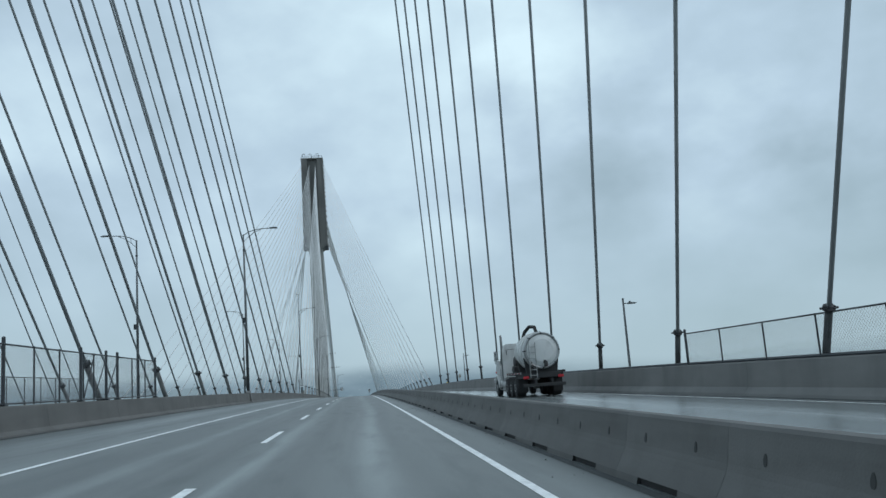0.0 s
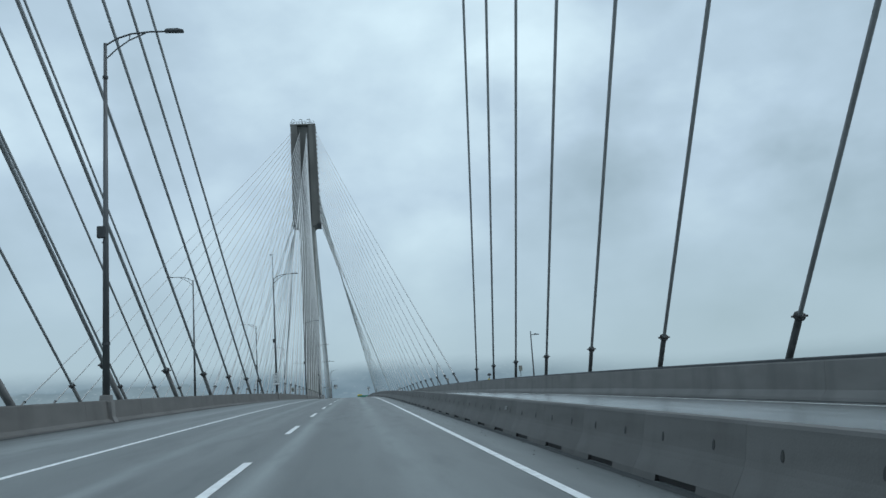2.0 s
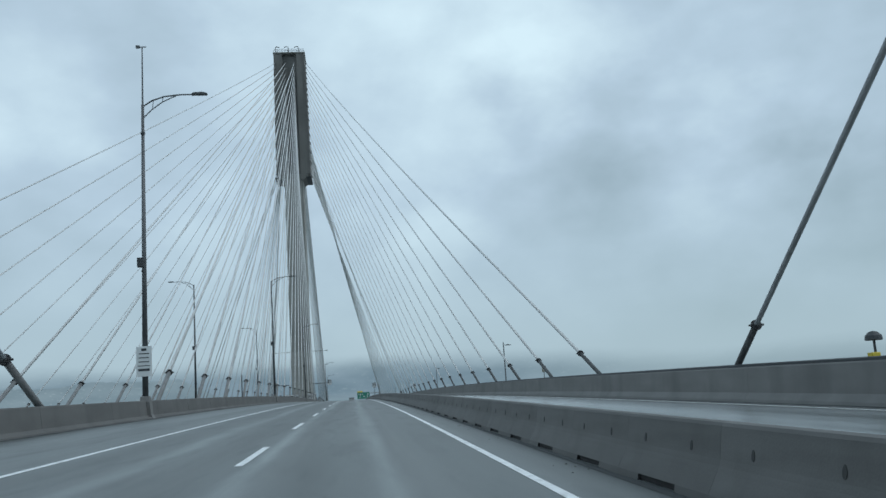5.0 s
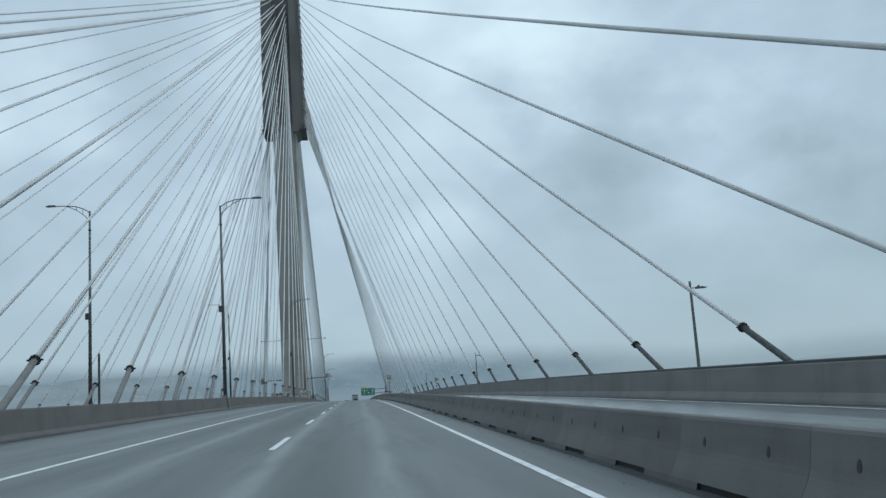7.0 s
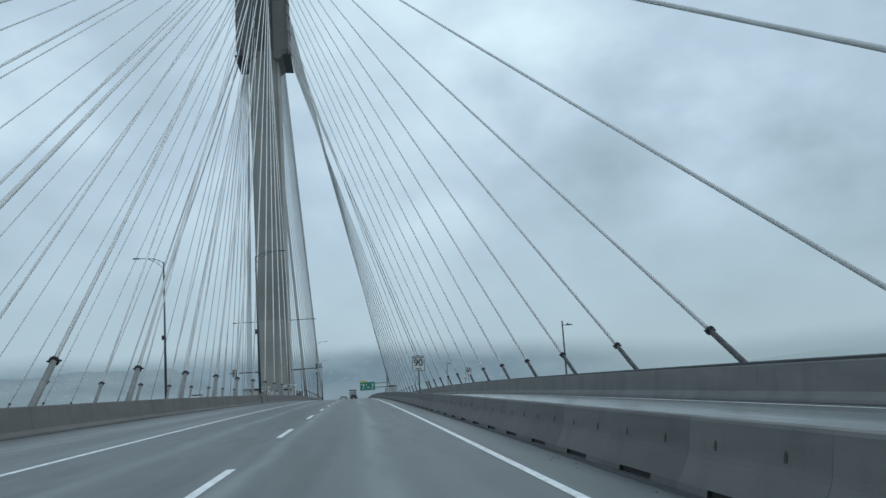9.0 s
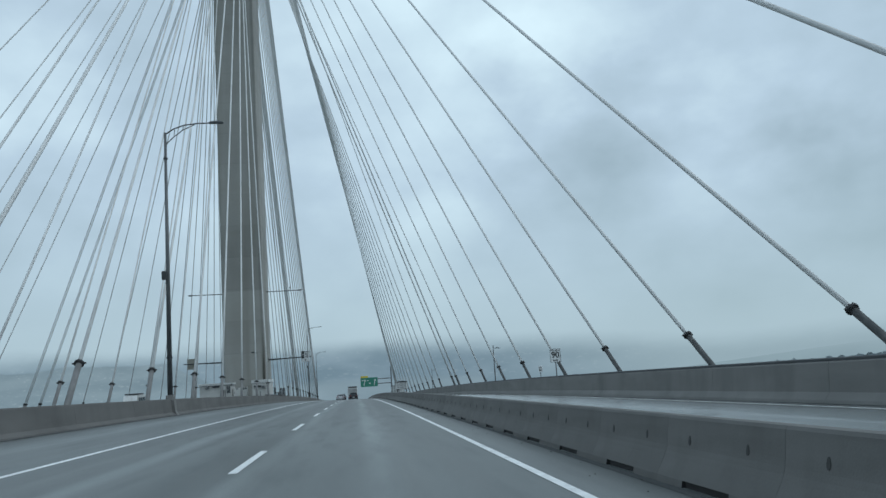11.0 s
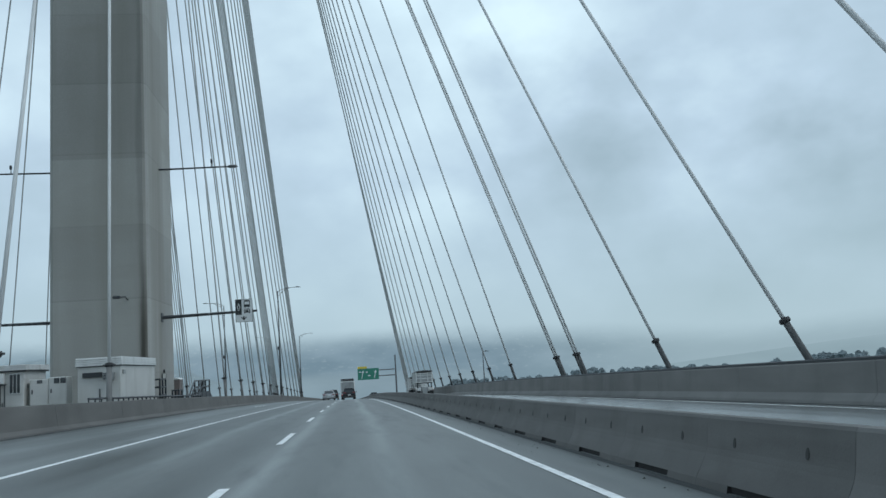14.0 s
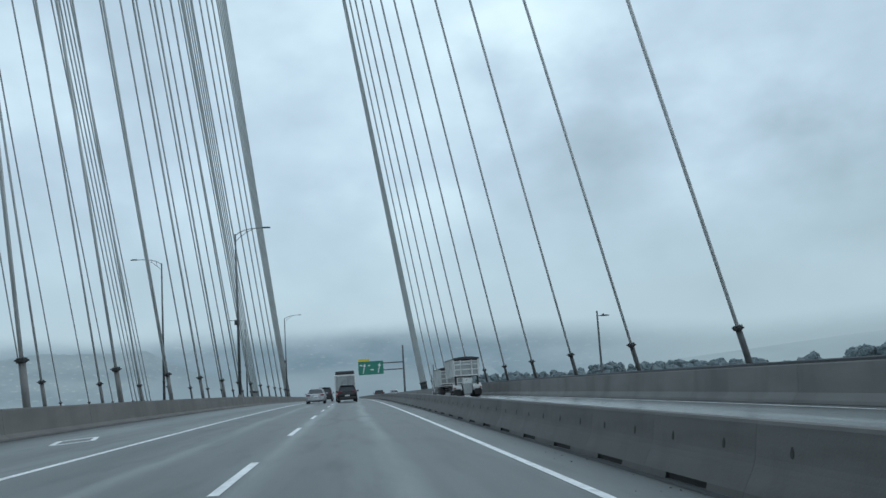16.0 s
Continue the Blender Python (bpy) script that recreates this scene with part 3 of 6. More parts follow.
def stays():
    # plane: x of the collars, their height over the deck's line, x on the tower, group; then the same for the tower behind
    for px, ch, tx, group, rear in ((14.414, 2.33, -9.9, "outer stays of the near deck", (-0.02, 0, 2.33, -12.4, 119.2, 0.0)),
                                    (-10.549, 2.72, -13.6, "inner stays of the near deck", (0, -0.57, 2.63, -18.6, 118.4, 1.6)),
                                    (-19.258, 2.73, -16.4, "inner stays of the twin deck", (0.06, -1.5, 2.385, -20.1, 114.9, 1.68)),
                                    (mirror_x(14.414), 2.33, -19.7, "outer stays of the twin deck", (0, 0, 2.33, -22.6, 117.5, 0.0))):
        for i in range(17):
            w, r = (i + 0.5) / 17, 0.072 + 0.0015 * i
            one_stay(px, ch, TOWER_Y - 18.73 - 12.243 * i, (tx, TOWER_Y - 5.0, 65.0 + 40.8 * w ** 0.66), r, group)
            # past the tower the planes drift a little, and the last back stays of the left ones stand close together
            ya = TOWER_Y + 18.73 + 12.243 * i
            ya = ya if i < 11 else 538.1 + 2.53 * (i - 11)
            xa = px
            if px < 0:
                xa = {-10: -11.07 - 0.0104 * (ya - 415.7), -19: -18.65}.get(int(px), px + 0.4 + 0.029 * (ya - 390.7))
            zt = (79 if i == 0 else 72 + 0.8 * i) if abs(px - AXIS) > 20 else (75 if i == 0 else min(64 + 3.8 * i, 73 + 2 * i))
            one_stay(xa, ch, ya, (AXIS + (0.8 if abs(px - AXIS) > 20 else 0.72) * (tx - AXIS), TOWER_Y + 5.0, zt), r, group)
            # stays of the tower behind: shift of the collars, their height, and where they meet that tower
            dx, dy, rh, rx, rz, fall = rear
            # the rear sheath's colour already carries the shade of its underside
            one_stay(px + dx, rh, 146.38 + dy - 12.243 * i, (rx, REAR_Y + 2.7, rz - fall * i), 0.09 - 0.0013 * i, group, CABLE_SHADED, 0.004)
        for s in (-1, 1) if abs(px - AXIS) > 20 else ():           # twin stays beside the tower
            for o in (-0.32, 0.32):
                one_stay(px + math.copysign(0.4, px - AXIS), ch, TOWER_Y + s * 2.8 + o, (tx - math.copysign(1.2, px - AXIS), TOWER_Y + s * 2.0 + o, 75.0), 0.07, group)


stays()


# ---------------------------------------------------------------- median barrier
def build_median():
    seg = 2.655
    h = 0.70
    side = [(0.30, 0), (0.28, 0.08), (0.179, 0.26), (0.15, 0.32), (0.131, 0.38), (0.12, 0.44), (0.085, h - 0.03), (0.065, h)]
    prof = [(-x, z) for x, z in side] + [(x, z) for x, z in reversed(side)]
    bm = bmesh.new()
    g = 0.003
    cuts = [g, 0.80, 1.91, seg - g]
    rings = []
    for j, y in enumerate(cuts):
        rings.append([bm.verts.new((x, y, z)) for x, z in prof])
    k = len(prof)
    low = {}
    for j in range(3):
        a, b = rings[j], rings[j + 1]
        for i in range(k - 1):
            if j == 1 and i in (0, k - 2):
                continue
            bm.faces.new((a[i], a[i + 1], b[i + 1], b[i]))
    bm.faces.new(rings[0])
    bm.faces.new(list(reversed(rings[3])))
    # drainage slot: its roof and ends
    a, b = rings[1], rings[2]
    bm.faces.new((a[1], b[1], b[k - 2], a[k - 2]))
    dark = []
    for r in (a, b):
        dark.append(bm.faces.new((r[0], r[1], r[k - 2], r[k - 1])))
    # dark block added in the middle of the slot, standing in for its shade
    slot_shade = bmesh.ops.create_cube(bm, size=1.0)["verts"]
    for v in slot_shade:
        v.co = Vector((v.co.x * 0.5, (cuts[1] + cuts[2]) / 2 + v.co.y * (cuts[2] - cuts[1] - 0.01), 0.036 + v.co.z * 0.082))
    dark += list({f for v in slot_shade for f in v.link_faces})
    # block and slot ends go near-black, the slot's inner shade as colour
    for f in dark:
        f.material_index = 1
    me = bpy.data.meshes.new("barrier_segment")
    bmesh.ops.recalc_face_normals(bm, faces=bm.faces)
    bm.to_mesh(me)
    bm.free()
    me.materials.append(PRECAST)
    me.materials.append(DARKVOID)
    # lifting holes: dark caps on both faces, the holes' inner shade given as colour
    bm = bmesh.new()
    for y in (0.667, 2.005):
        for s in (-1, 1):
            ring = [[], []]
            for i in range(10):
                a = 2 * math.pi * i / 10
                z = 0.46 + 0.05 * math.sin(a)
                yy = y + 0.025 * math.cos(a) * (1.15 - 0.3 * math.sin(a))
                face = 0.14 - 0.055 * (z - 0.33) / 0.34
                ring[0].append(bm.verts.new((s * (face - 0.02), yy, z)))
                ring[1].append(bm.verts.new((s * (face + 0.004), yy, z)))
            for i in range(10):
                bm.faces.new((ring[0][i], ring[0][(i + 1) % 10], ring[1][(i + 1) % 10], ring[1][i]))
            bm.faces.new(ring[1])
    hm = bpy.data.meshes.new("lifting_hole")
    bm.to_mesh(hm)
    bm.free()
    hm.materials.append(SOCKET)
    root = thing("median_barrier", "row of grey precast concrete barrier blocks with drainage slots", "barrier", kind="structure")
    # stretches of blocks, laid with a little more or less room between them: where each begins and how many it has
    y, runs = 17.3 - 33 * seg, ((17.3, 33), (87.87, 27), (160.06, 27), (216.74, 21), (287.61, 27), (367.3, 30), (367.3 + 150 * seg, 150))
    for end, count in runs:
        pitch = (end - y) / count
        for i in range(count):
            x = 3.70 + drift(y)
            dz = surf(x, y + pitch) - surf(x, y)
            at = pose(x, y, surf(x, y) - 0.005, math.degrees(math.atan2(dz, pitch)), 0, -math.degrees((drift(y + pitch) - drift(y)) / pitch))
            at = at @ Matrix.Scale(pitch / seg, 4, (0, 1, 0))
            o = shared("barrier_segment", me, root, at)
            shared("lifting_hole", hm, o, Matrix.Identity(4))
            y += pitch
    # small pale plates fixed to the face of the barrier
    for y in (65.5, 366.2):
        x = 3.70 + drift(y)
        t = thing("barrier_plate", "small pale metal plate fixed on the barrier face", "plate", pose(x - 0.105, y, surf(x, y) + 0.5))
        bm = bmesh.new()
        prism(bm, [(-0.02, -0.04), (0.005, 0.04), (-0.005, 0.04), (-0.03, -0.04)], 1, -0.17, 0.17)
        part("plate", bm, CONCRETE_PLATE, t)
        for dy in (-0.12, 0.12):
            bm = bmesh.new()
            tube(bm, (-0.03, dy, 0), (0.01, dy, 0.0), 0.012, n=6)
            part("bolt", bm, DARKSTEEL, t)
    # strips of torn rubber on the shoulder beside the barrier
    for x0, y0, x1, y1 in ((2.74, 198.99, 3.02, 198.73), (3.09, 198.36, 3.33, 198.13)):
        t = thing("rubber_strip", "thin strip of torn black rubber lying on the road shoulder", "road debris", pose((x0 + x1) / 2, (y0 + y1) / 2, surf((x0 + x1) / 2, (y0 + y1) / 2) + 0.004, 0, 0, math.degrees(math.atan2(y1 - y0, x1 - x0))))
        bm = bmesh.new()
        ln = math.hypot(x1 - x0, y1 - y0) / 2
        prism(bm, [(-ln, -0.015), (-ln * 0.4, -0.022), (ln * 0.5, -0.015), (ln, -0.005), (ln * 0.6, 0.02), (-ln * 0.5, 0.025), (-ln, 0.005)], 2, 0.0, 0.014, 0.004)
        part("strip", bm, SOCKET, t)


build_median()


def road_grit():
    """Small stones and crumbs that traffic has swept to the median's foot."""
    rnd = random.Random(31)
    verts, faces = [], []
    for _ in range(900):
        y = rnd.uniform(-5, 430)
        x = 3.36 + drift(y) - abs(rnd.gauss(0, 0.28))
        r = rnd.uniform(0.006, 0.017)
        z, k = surf(x, y) + 0.004, len(verts)
        for j in range(5):
            a, q = 2 * math.pi * j / 5, r * rnd.uniform(0.7, 1.4)
            verts.append((x + q * math.cos(a), y + q * math.sin(a), z))
        verts.append((x + rnd.uniform(-0.3, 0.3) * r, y, z + r * rnd.uniform(0.7, 1.2)))
        faces += [(k + j, k + (j + 1) % 5, k + 5) for j in range(5)]
    me = bpy.data.meshes.new("road_grit")
    me.from_pydata(verts, [], faces)
    me.materials.append(SOCKET)
    tagged(new("road_grit", me), "dark crumbs and small stones along the median's foot", "grit", kind="stuff")


road_grit()


# ---------------------------------------------------------------- more materials
def glow_material(name, build):
    m = bpy.data.materials.new(name)
    m.use_nodes = True
    m.node_tree.nodes.clear()
    build(m.node_tree)
    return m


WHITE_METAL = material("white_painted_metal", (0.62, 0.63, 0.62), 0.4, 0, 0.1, 1.2, 30, 0.03, grime=((0.32, 0.31, 0.29), 0.5, 2.2, (1, 1, 0.3)))
CONCRETE_PANEL = material("pale_panel_paint", (0.4, 0.4, 0.37), 0.7, 0, 0.15, 1.5, 30, 0.05)
CREAM = material("pale_hut_panel", (0.53, 0.53, 0.51), 0.6, 0, 0.1, 0.8, 20, 0.05, grime=((0.3, 0.29, 0.26), 0.35, 1.5, (1, 1, 0.25)))
SIGN_WHITE = material("sign_white", (0.66, 0.68, 0.68), 0.45, 0, 0.06, 2, 20, 0)
SIGN_BLACK = material("sign_black", (0.02, 0.021, 0.023), 0.5, 0, 0.1, 2, 20, 0)
SIGN_GREEN = material("sign_green", (0.03, 0.2, 0.14), 0.45, 0, 0.08, 2, 20, 0)
SIGN_YELLOW = material("sign_yellow", (0.65, 0.5, 0.05), 0.45, 0, 0.08, 2, 20, 0)
SIGN_BACK = material("bare_aluminium_back", (0.30, 0.29, 0.25), 0.55, 0.3, 0.12, 3, 30, 0.03)
LENS_DARK = material("dark_red_lens", (0.16, 0.012, 0.016), 0.3, 0, 0.1, 3, 20, 0)
RED = material("red_lamp_lens", (0.5, 0.02, 0.03), 0.3, 0, 0.1, 3, 20, 0)
BROWN = material("brown_cabinet_paint", (0.16, 0.13, 0.12), 0.55, 0, 0.12, 2, 30, 0.03)
RUBBER = material("tyre_rubber", (0.022, 0.022, 0.023), 0.8, 0, 0.2, 4, 40, 0.2)
CHROME = material("dull_polished_steel", (0.55, 0.56, 0.57), 0.28, 0.9, 0.12, 3, 40, 0.02)
DARK_PLASTIC = material("dark_plastic", (0.028, 0.029, 0.03), 0.55, 0, 0.15, 3, 40, 0.05)
TINTED = material("tinted_car_glass", (0.02, 0.025, 0.03), 0.06, 0, 0.05, 1, 10, 0, spec=0.6)
# pale base colour stands in for the sky mirrored in the window
PALE_GLASS = material("sky_painted_window_glass", (0.25, 0.34, 0.37), 0.08, 0, 0.1, 1.2, 10, 0, spec=0.6)
CAR_SILVER = material("silver_car_paint", (0.42, 0.43, 0.44), 0.28, 0.3, 0.05, 2, 40, 0)
CAR_BLACK = material("black_car_paint", (0.02, 0.021, 0.023), 0.22, 0, 0.08, 2, 40, 0)
TRUCK_WHITE = material("white_truck_paint_with_road_film", (0.64, 0.65, 0.64), 0.38, 0, 0.08, 1.0, 30, 0.02, grime=((0.3, 0.295, 0.285), 0.55, 1.6, (1, 1, 0.5)))
CHASSIS = material("dirty_black_chassis", (0.035, 0.035, 0.036), 0.7, 0.1, 0.3, 3, 40, 0.1)
ALU = material("dull_aluminium", (0.36, 0.37, 0.37), 0.42, 0.7, 0.15, 2, 40, 0.04, grime=((0.16, 0.16, 0.155), 0.5, 2.0, (1, 1, 0.5)))
TARP = material("dark_load_tarp", (0.045, 0.047, 0.05), 0.75, 0, 0.25, 2, 20, 0.2)
# leaf colour paled and blued to carry the haze of distance
LEAF = material("haze_paled_leaves", (0.3, 0.355, 0.375), 0.95, 0, 0.2, 0.05, 2, 0, spec=0.05)


def let_through(m, share):
    """Leaves scatter part of the light through to their shaded side."""
    nt = m.node_tree
    b = nt.nodes["Principled BSDF"]
    tr, mx = nt.nodes.new("ShaderNodeBsdfTranslucent"), nt.nodes.new("ShaderNodeMixShader")
    nt.links.new(b.inputs["Base Color"].links[0].from_socket, tr.inputs[0])
    mx.inputs[0].default_value = share
    nt.links.new(b.outputs[0], mx.inputs[1])
    nt.links.new(tr.outputs[0], mx.inputs[2])
    nt.links.new(mx.outputs[0], nt.nodes["Material Output"].inputs[0])


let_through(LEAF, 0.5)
LAND = material("wet_river_flats", (0.24, 0.272, 0.268), 0.55, 0, 0.3, 0.01, 0.3, 0, spec=0.4)


def text_mesh(body, size, mat, parent, at, extrude=0.002, bold=0.0):
    cu = bpy.data.curves.new("lettering", "FONT")
    cu.body, cu.size, cu.align_x, cu.align_y, cu.extrude = body, size, "CENTER", "CENTER", extrude
    cu.offset = bold
    tmp = new("lettering_source", cu)
    me = bpy.data.meshes.new_from_object(tmp.evaluated_get(bpy.context.evaluated_depsgraph_get()))
    bpy.data.objects.remove(tmp)
    bpy.data.curves.remove(cu)
    me.materials.clear()
    me.materials.append(mat)
    ob = new("lettering", me)
    ob.parent, ob.matrix_basis = parent, at
    return ob


# ---------------------------------------------------------------- lamp poles
def lamp_pole(x, y, side, tall=0.0, notice=False):
    """Tall tapered pole on the parapet, with a bracket arm towards the road (side 1 or -1)."""
    z0 = road_z(y) + 1.06
    t = thing("street_lamp", "tall tapered grey steel lamp with curved arm on the parapet", "street lamp", pose(x, y, z0), "street lamps along the bridge")
    bm = bmesh.new()
    prism(bm, [(-0.32, -0.05), (0.32, -0.05), (0.24, 0.28), (-0.24, 0.28)], 0, -0.2, 0.2, 0.03)
    part("pedestal", bm, PARAPET, t)
    if side > 0:
        bm = bmesh.new()
        prism(bm, [(0.1, -0.84), (0.44, -0.84), (0.3, -0.6), (0.26, 0.02), (0.1, 0.02)], 1, -0.3, 0.3, 0.02)
        part("pilaster", bm, PARAPET, t)
    h = 15.4
    bm = bmesh.new()
    tube(bm, (0, 0, 0.25), (0, 0, h), 0.15, 0.075, 12)
    part("pole", bm, GALV, t, smooth=True)
    bm = bmesh.new()
    top = [(0, 0, h - 0.1), (side * 0.5, 0, h + 0.22), (side * 1.1, 0, h + 0.42), (side * 1.9, 0, h + 0.5), (side * 2.6, 0, h + 0.5)]
    pipe_run(bm, top, 0.04, 6)
    pipe_run(bm, [(0, 0, h - 0.75), (side * 0.45, 0, h - 0.3), (side * 1.0, 0, h + 0.12), (side * 1.7, 0, h + 0.44)], 0.03, 6)
    tube(bm, (side * 0.5, 0, h - 0.25), (side * 0.55, 0, h + 0.25), 0.022, n=5)
    tube(bm, (side * 1.0, 0, h + 0.1), (side * 1.05, 0, h + 0.4), 0.022, n=5)
    part("bracket_arm", bm, GALV, t)
    bm = bmesh.new()
    prism(bm, [(side * 2.5, h + 0.47), (side * 3.3, h + 0.46), (side * 3.35, h + 0.52), (side * 3.1, h + 0.6), (side * 2.6, h + 0.58)], 1, -0.16, 0.16, 0.03)
    part("luminaire", bm, GALV, t)
    bm = bmesh.new()
    box(bm, -0.3, 0.02, -0.28, -0.08, 6.75, 7.25, 0.03)
    tube(bm, (-0.1, -0.1, 6.6), (0.0, 0, 6.5), 0.05, n=6)
    part("flood_lamp", bm, DARKSTEEL, t, "dark box lamp clamped to the pole")
    bm = bmesh.new()
    tube(bm, (0, 0, h - 1.6), (0, 0, h - 1.5), 0.12, n=10)
    part("pole_band", bm, DARKSTEEL, t)
    bm = bmesh.new()
    tube(bm, (0, 0, 2.3), (0, 0, 2.42), 0.17, n=10)
    part("pole_band", bm, DARKSTEEL, t)
    if tall:
        bm = bmesh.new()
        tube(bm, (0, 0, h), (0, 0, h + tall), 0.05, 0.03, 8)
        tube(bm, (-0.2, 0, h + tall), (0.2, 0, h + tall), 0.03, n=6)
        box(bm, -0.32, -0.12, -0.06, 0.06, h + tall - 0.06, h + tall + 0.08)
        part("sensor_mast", bm, GALV, t)
    if notice:
        bm = bmesh.new()
        box(bm, -0.38, 0.38, -0.26, -0.2, 1.25, 2.75, 0.01)
        board = part("notice_board", bm, SIGN_WHITE, t, "white metal notice board with grey print")
        for i, (w, hh) in enumerate(((0.25, 0.12), (0.5, 0.05), (0.5, 0.05), (0.5, 0.05), (0.6, 0.04), (0.55, 0.12))):
            bm = bmesh.new()
            z = 2.58 - 0.2 * i
            box(bm, -w / 2, w / 2, -0.268, -0.262, z - hh / 2, z + hh / 2)
            part("print_bar", bm, DARKSTEEL, board)
    return t


for x, y in ((-10.05, 83.07), (-10.05, 233.25), (-10.05, 306.8), (-10.2, 455.0), (-12.2, 542.3)):
    lamp_pole(x, y, 1)
lamp_pole(-10.05, 162.0, 1, tall=3.2, notice=True)
for y in (83.2, 160.0, 233.2, 307.5, 470.0, 546.0):
    lamp_pole(-20.2, y, -1)


def path_lamp(y):
    t = thing("path_lamp", "short square tapered steel lamp beside the outer parapet", "street lamp", pose(15.06, y, surf(15.06, y)), "lamps along the outer path")
    bm = bmesh.new()
    rs = [[bm.verts.new((sx * w, sy * w, z)) for sx, sy in ((-1, -1), (1, -1), (1, 1), (-1, 1))] for z, w in ((0, 0.062), (5.1, 0.04))]
    for j in range(4):
        bm.faces.new((rs[0][j], rs[0][(j + 1) % 4], rs[1][(j + 1) % 4], rs[1][j]))
    bm.faces.new(rs[0])
    bm.faces.new(rs[1])
    part("pole", bm, GALV, t)
    bm = bmesh.new()
    tube(bm, (0, 0, 4.8), (0.3, 0, 4.8), 0.025, n=6)
    prism(bm, [(0.26, 4.76), (0.7, 4.77), (0.75, 4.81), (0.55, 4.85), (0.28, 4.86)], 1, -0.12, 0.12, 0.015)
    box(bm, 0.34, 0.42, -0.04, 0.04, 4.85, 4.92)
    part("luminaire", bm, GALV, t)


for y in (45.4, 117.8, 200.6, 270.0, 347.9, 423.4):
    path_lamp(y)


# ---------------------------------------------------------------- fences
def fence(x, ys, h, foot, heavy=(), braced=()):
    """Chain-link fence on a parapet. ys: its posts; heavy: the thick ones; braced: bays with a diagonal."""
    y0, y1 = ys[0], ys[-1]
    t = thing("chain_link_fence", "black steel chain-link fence on top of the concrete parapet", "fence", pose(x, y0, road_z(y0) + foot))
    zz = lambda y: road_z(y) - road_z(y0)
    for i, y in enumerate(ys):
        bm = bmesh.new()
        thick = i in heavy
        tube(bm, (0, y - y0, zz(y)), (0, y - y0, zz(y) + h + (0.16 if thick else 0.02)), 0.06 if thick else 0.032, n=8)
        if thick:
            tube(bm, (0, y - y0, zz(y) + h + 0.16), (0, y - y0, zz(y) + h + 0.2), 0.07, 0.03, n=8)
            box(bm, -0.12, 0.12, y - y0 - 0.12, y - y0 + 0.12, zz(y) - 0.02, zz(y) + 0.04, 0.01)
        part("post", bm, DARKSTEEL, t, "thick steel fence post" if thick else "")
    for i, up in braced:
        bm = bmesh.new()
        a, c = (ys[i], ys[i + 1]) if up else (ys[i + 1], ys[i])
        tube(bm, (0.02, a - y0, zz(a) + 0.12), (0.02, c - y0, zz(c) + h - 0.08), 0.026, n=6)
        part("brace", bm, DARKSTEEL, t)
    for dz in (0.08, h):
        bm = bmesh.new()
        tube(bm, (0, 0, dz), (0, y1 - y0, zz(y1) + dz), 0.03, n=6)
        part("rail", bm, DARKSTEEL, t)
    bm = bmesh.new()
    length, step = y1 - y0, 0.14
    k = int((length + h) / step)
    for i in range(k):
        for s in (1, -1):
            a = i * step - h
            p, q = a, a + h
            z0, z1 = 0.08, h
            if p < 0:
                z0 += (0 - p) / h * (z1 - z0)
                p = 0
            if q > length:
                z1 -= (q - length) / h * (h - 0.08)
                q = length
            if z1 - z0 < 0.05:
                continue
            if s < 0:
                p, q = length - p, length - q
            tube(bm, (0.012 * s, p, z0 + zz(y0 + p)), (0.012 * s, q, z1 + zz(y0 + q)), 0.0035, n=3, caps=False)
    tagged(part("wire_mesh", bm, GALV, t), kind="stuff")
    return t


fence(-10.13, (4.1, 6.7, 9.3, 11.9, 14.5, 17.0, 19.4, 21.8, 24.2, 26.45, 28.9, 31.3, 33.64, 33.95, 35.25, 36.95, 38.64, 41.1, 43.55, 45.7), 1.85, 1.14, (0, 9, 12, 15, 16, 19), ((13, True), (14, True), (15, True)))
fence(14.4, (6.9, 10.5, 14.1, 17.6, 21.2, 24.8, 28.3, 31.9, 35.4), 1.35, 0.87, (0, 8))
fence(-20.8, tuple(23.0 + 2.84 * i for i in range(17)), 1.87, 1.16, (0, 16))


# ---------------------------------------------------------------- signs
def bar(bm, x0, x1, z0, z1, y=-0.03):
    box(bm, x0, x1, y, y + 0.012, z0, z1)


def speed_sign(x, y, foot, zb, label, w=0.38, base=False):
    """A speed limit board on a post. zb: height of the board's lower edge in the world."""
    t = thing("speed_limit_sign", label, "road sign", pose(x, y, road_z(y) + foot))
    zb -= road_z(y) + foot
    k = w / 0.38
    bm = bmesh.new()
    tube(bm, (0, 0, 0), (0, 0, zb + 0.8), 0.035, n=8)
    part("post", bm, GALV, t)
    if base:
        bm = bmesh.new()
        box(bm, -0.07, 0.07, -0.12, 0.12, -0.01, 0.03, 0.008)
        part("base_plate", bm, GALV, t)
    h = 0.93 * k
    bm = bmesh.new()
    prism(bm, [(-w, zb), (w, zb), (w, zb + h), (-w, zb + h)], 1, -0.05, -0.042)
    b = part("board", bm, SIGN_WHITE, t, "white rectangular sign board")
    bm = bmesh.new()
    for x0, x1, z0, z1 in ((-w, -w + 0.02, 0, h), (w - 0.02, w, 0, h), (-w + 0.02, w - 0.02, 0, 0.02), (-w + 0.02, w - 0.02, h - 0.02, h)):
        bar(bm, x0, x1, zb + z0, zb + z1, -0.058)
    part("border", bm, SIGN_BLACK, b)
    for s, size, z in (("MAXIMUM", 0.135, 0.81), ("90", 0.58, 0.49), ("km/h", 0.18, 0.13)):
        text_mesh(s, size * k, SIGN_BLACK, b, pose(0, -0.053, zb + z * k, 90, 0, 0), bold=size * k * 0.022)


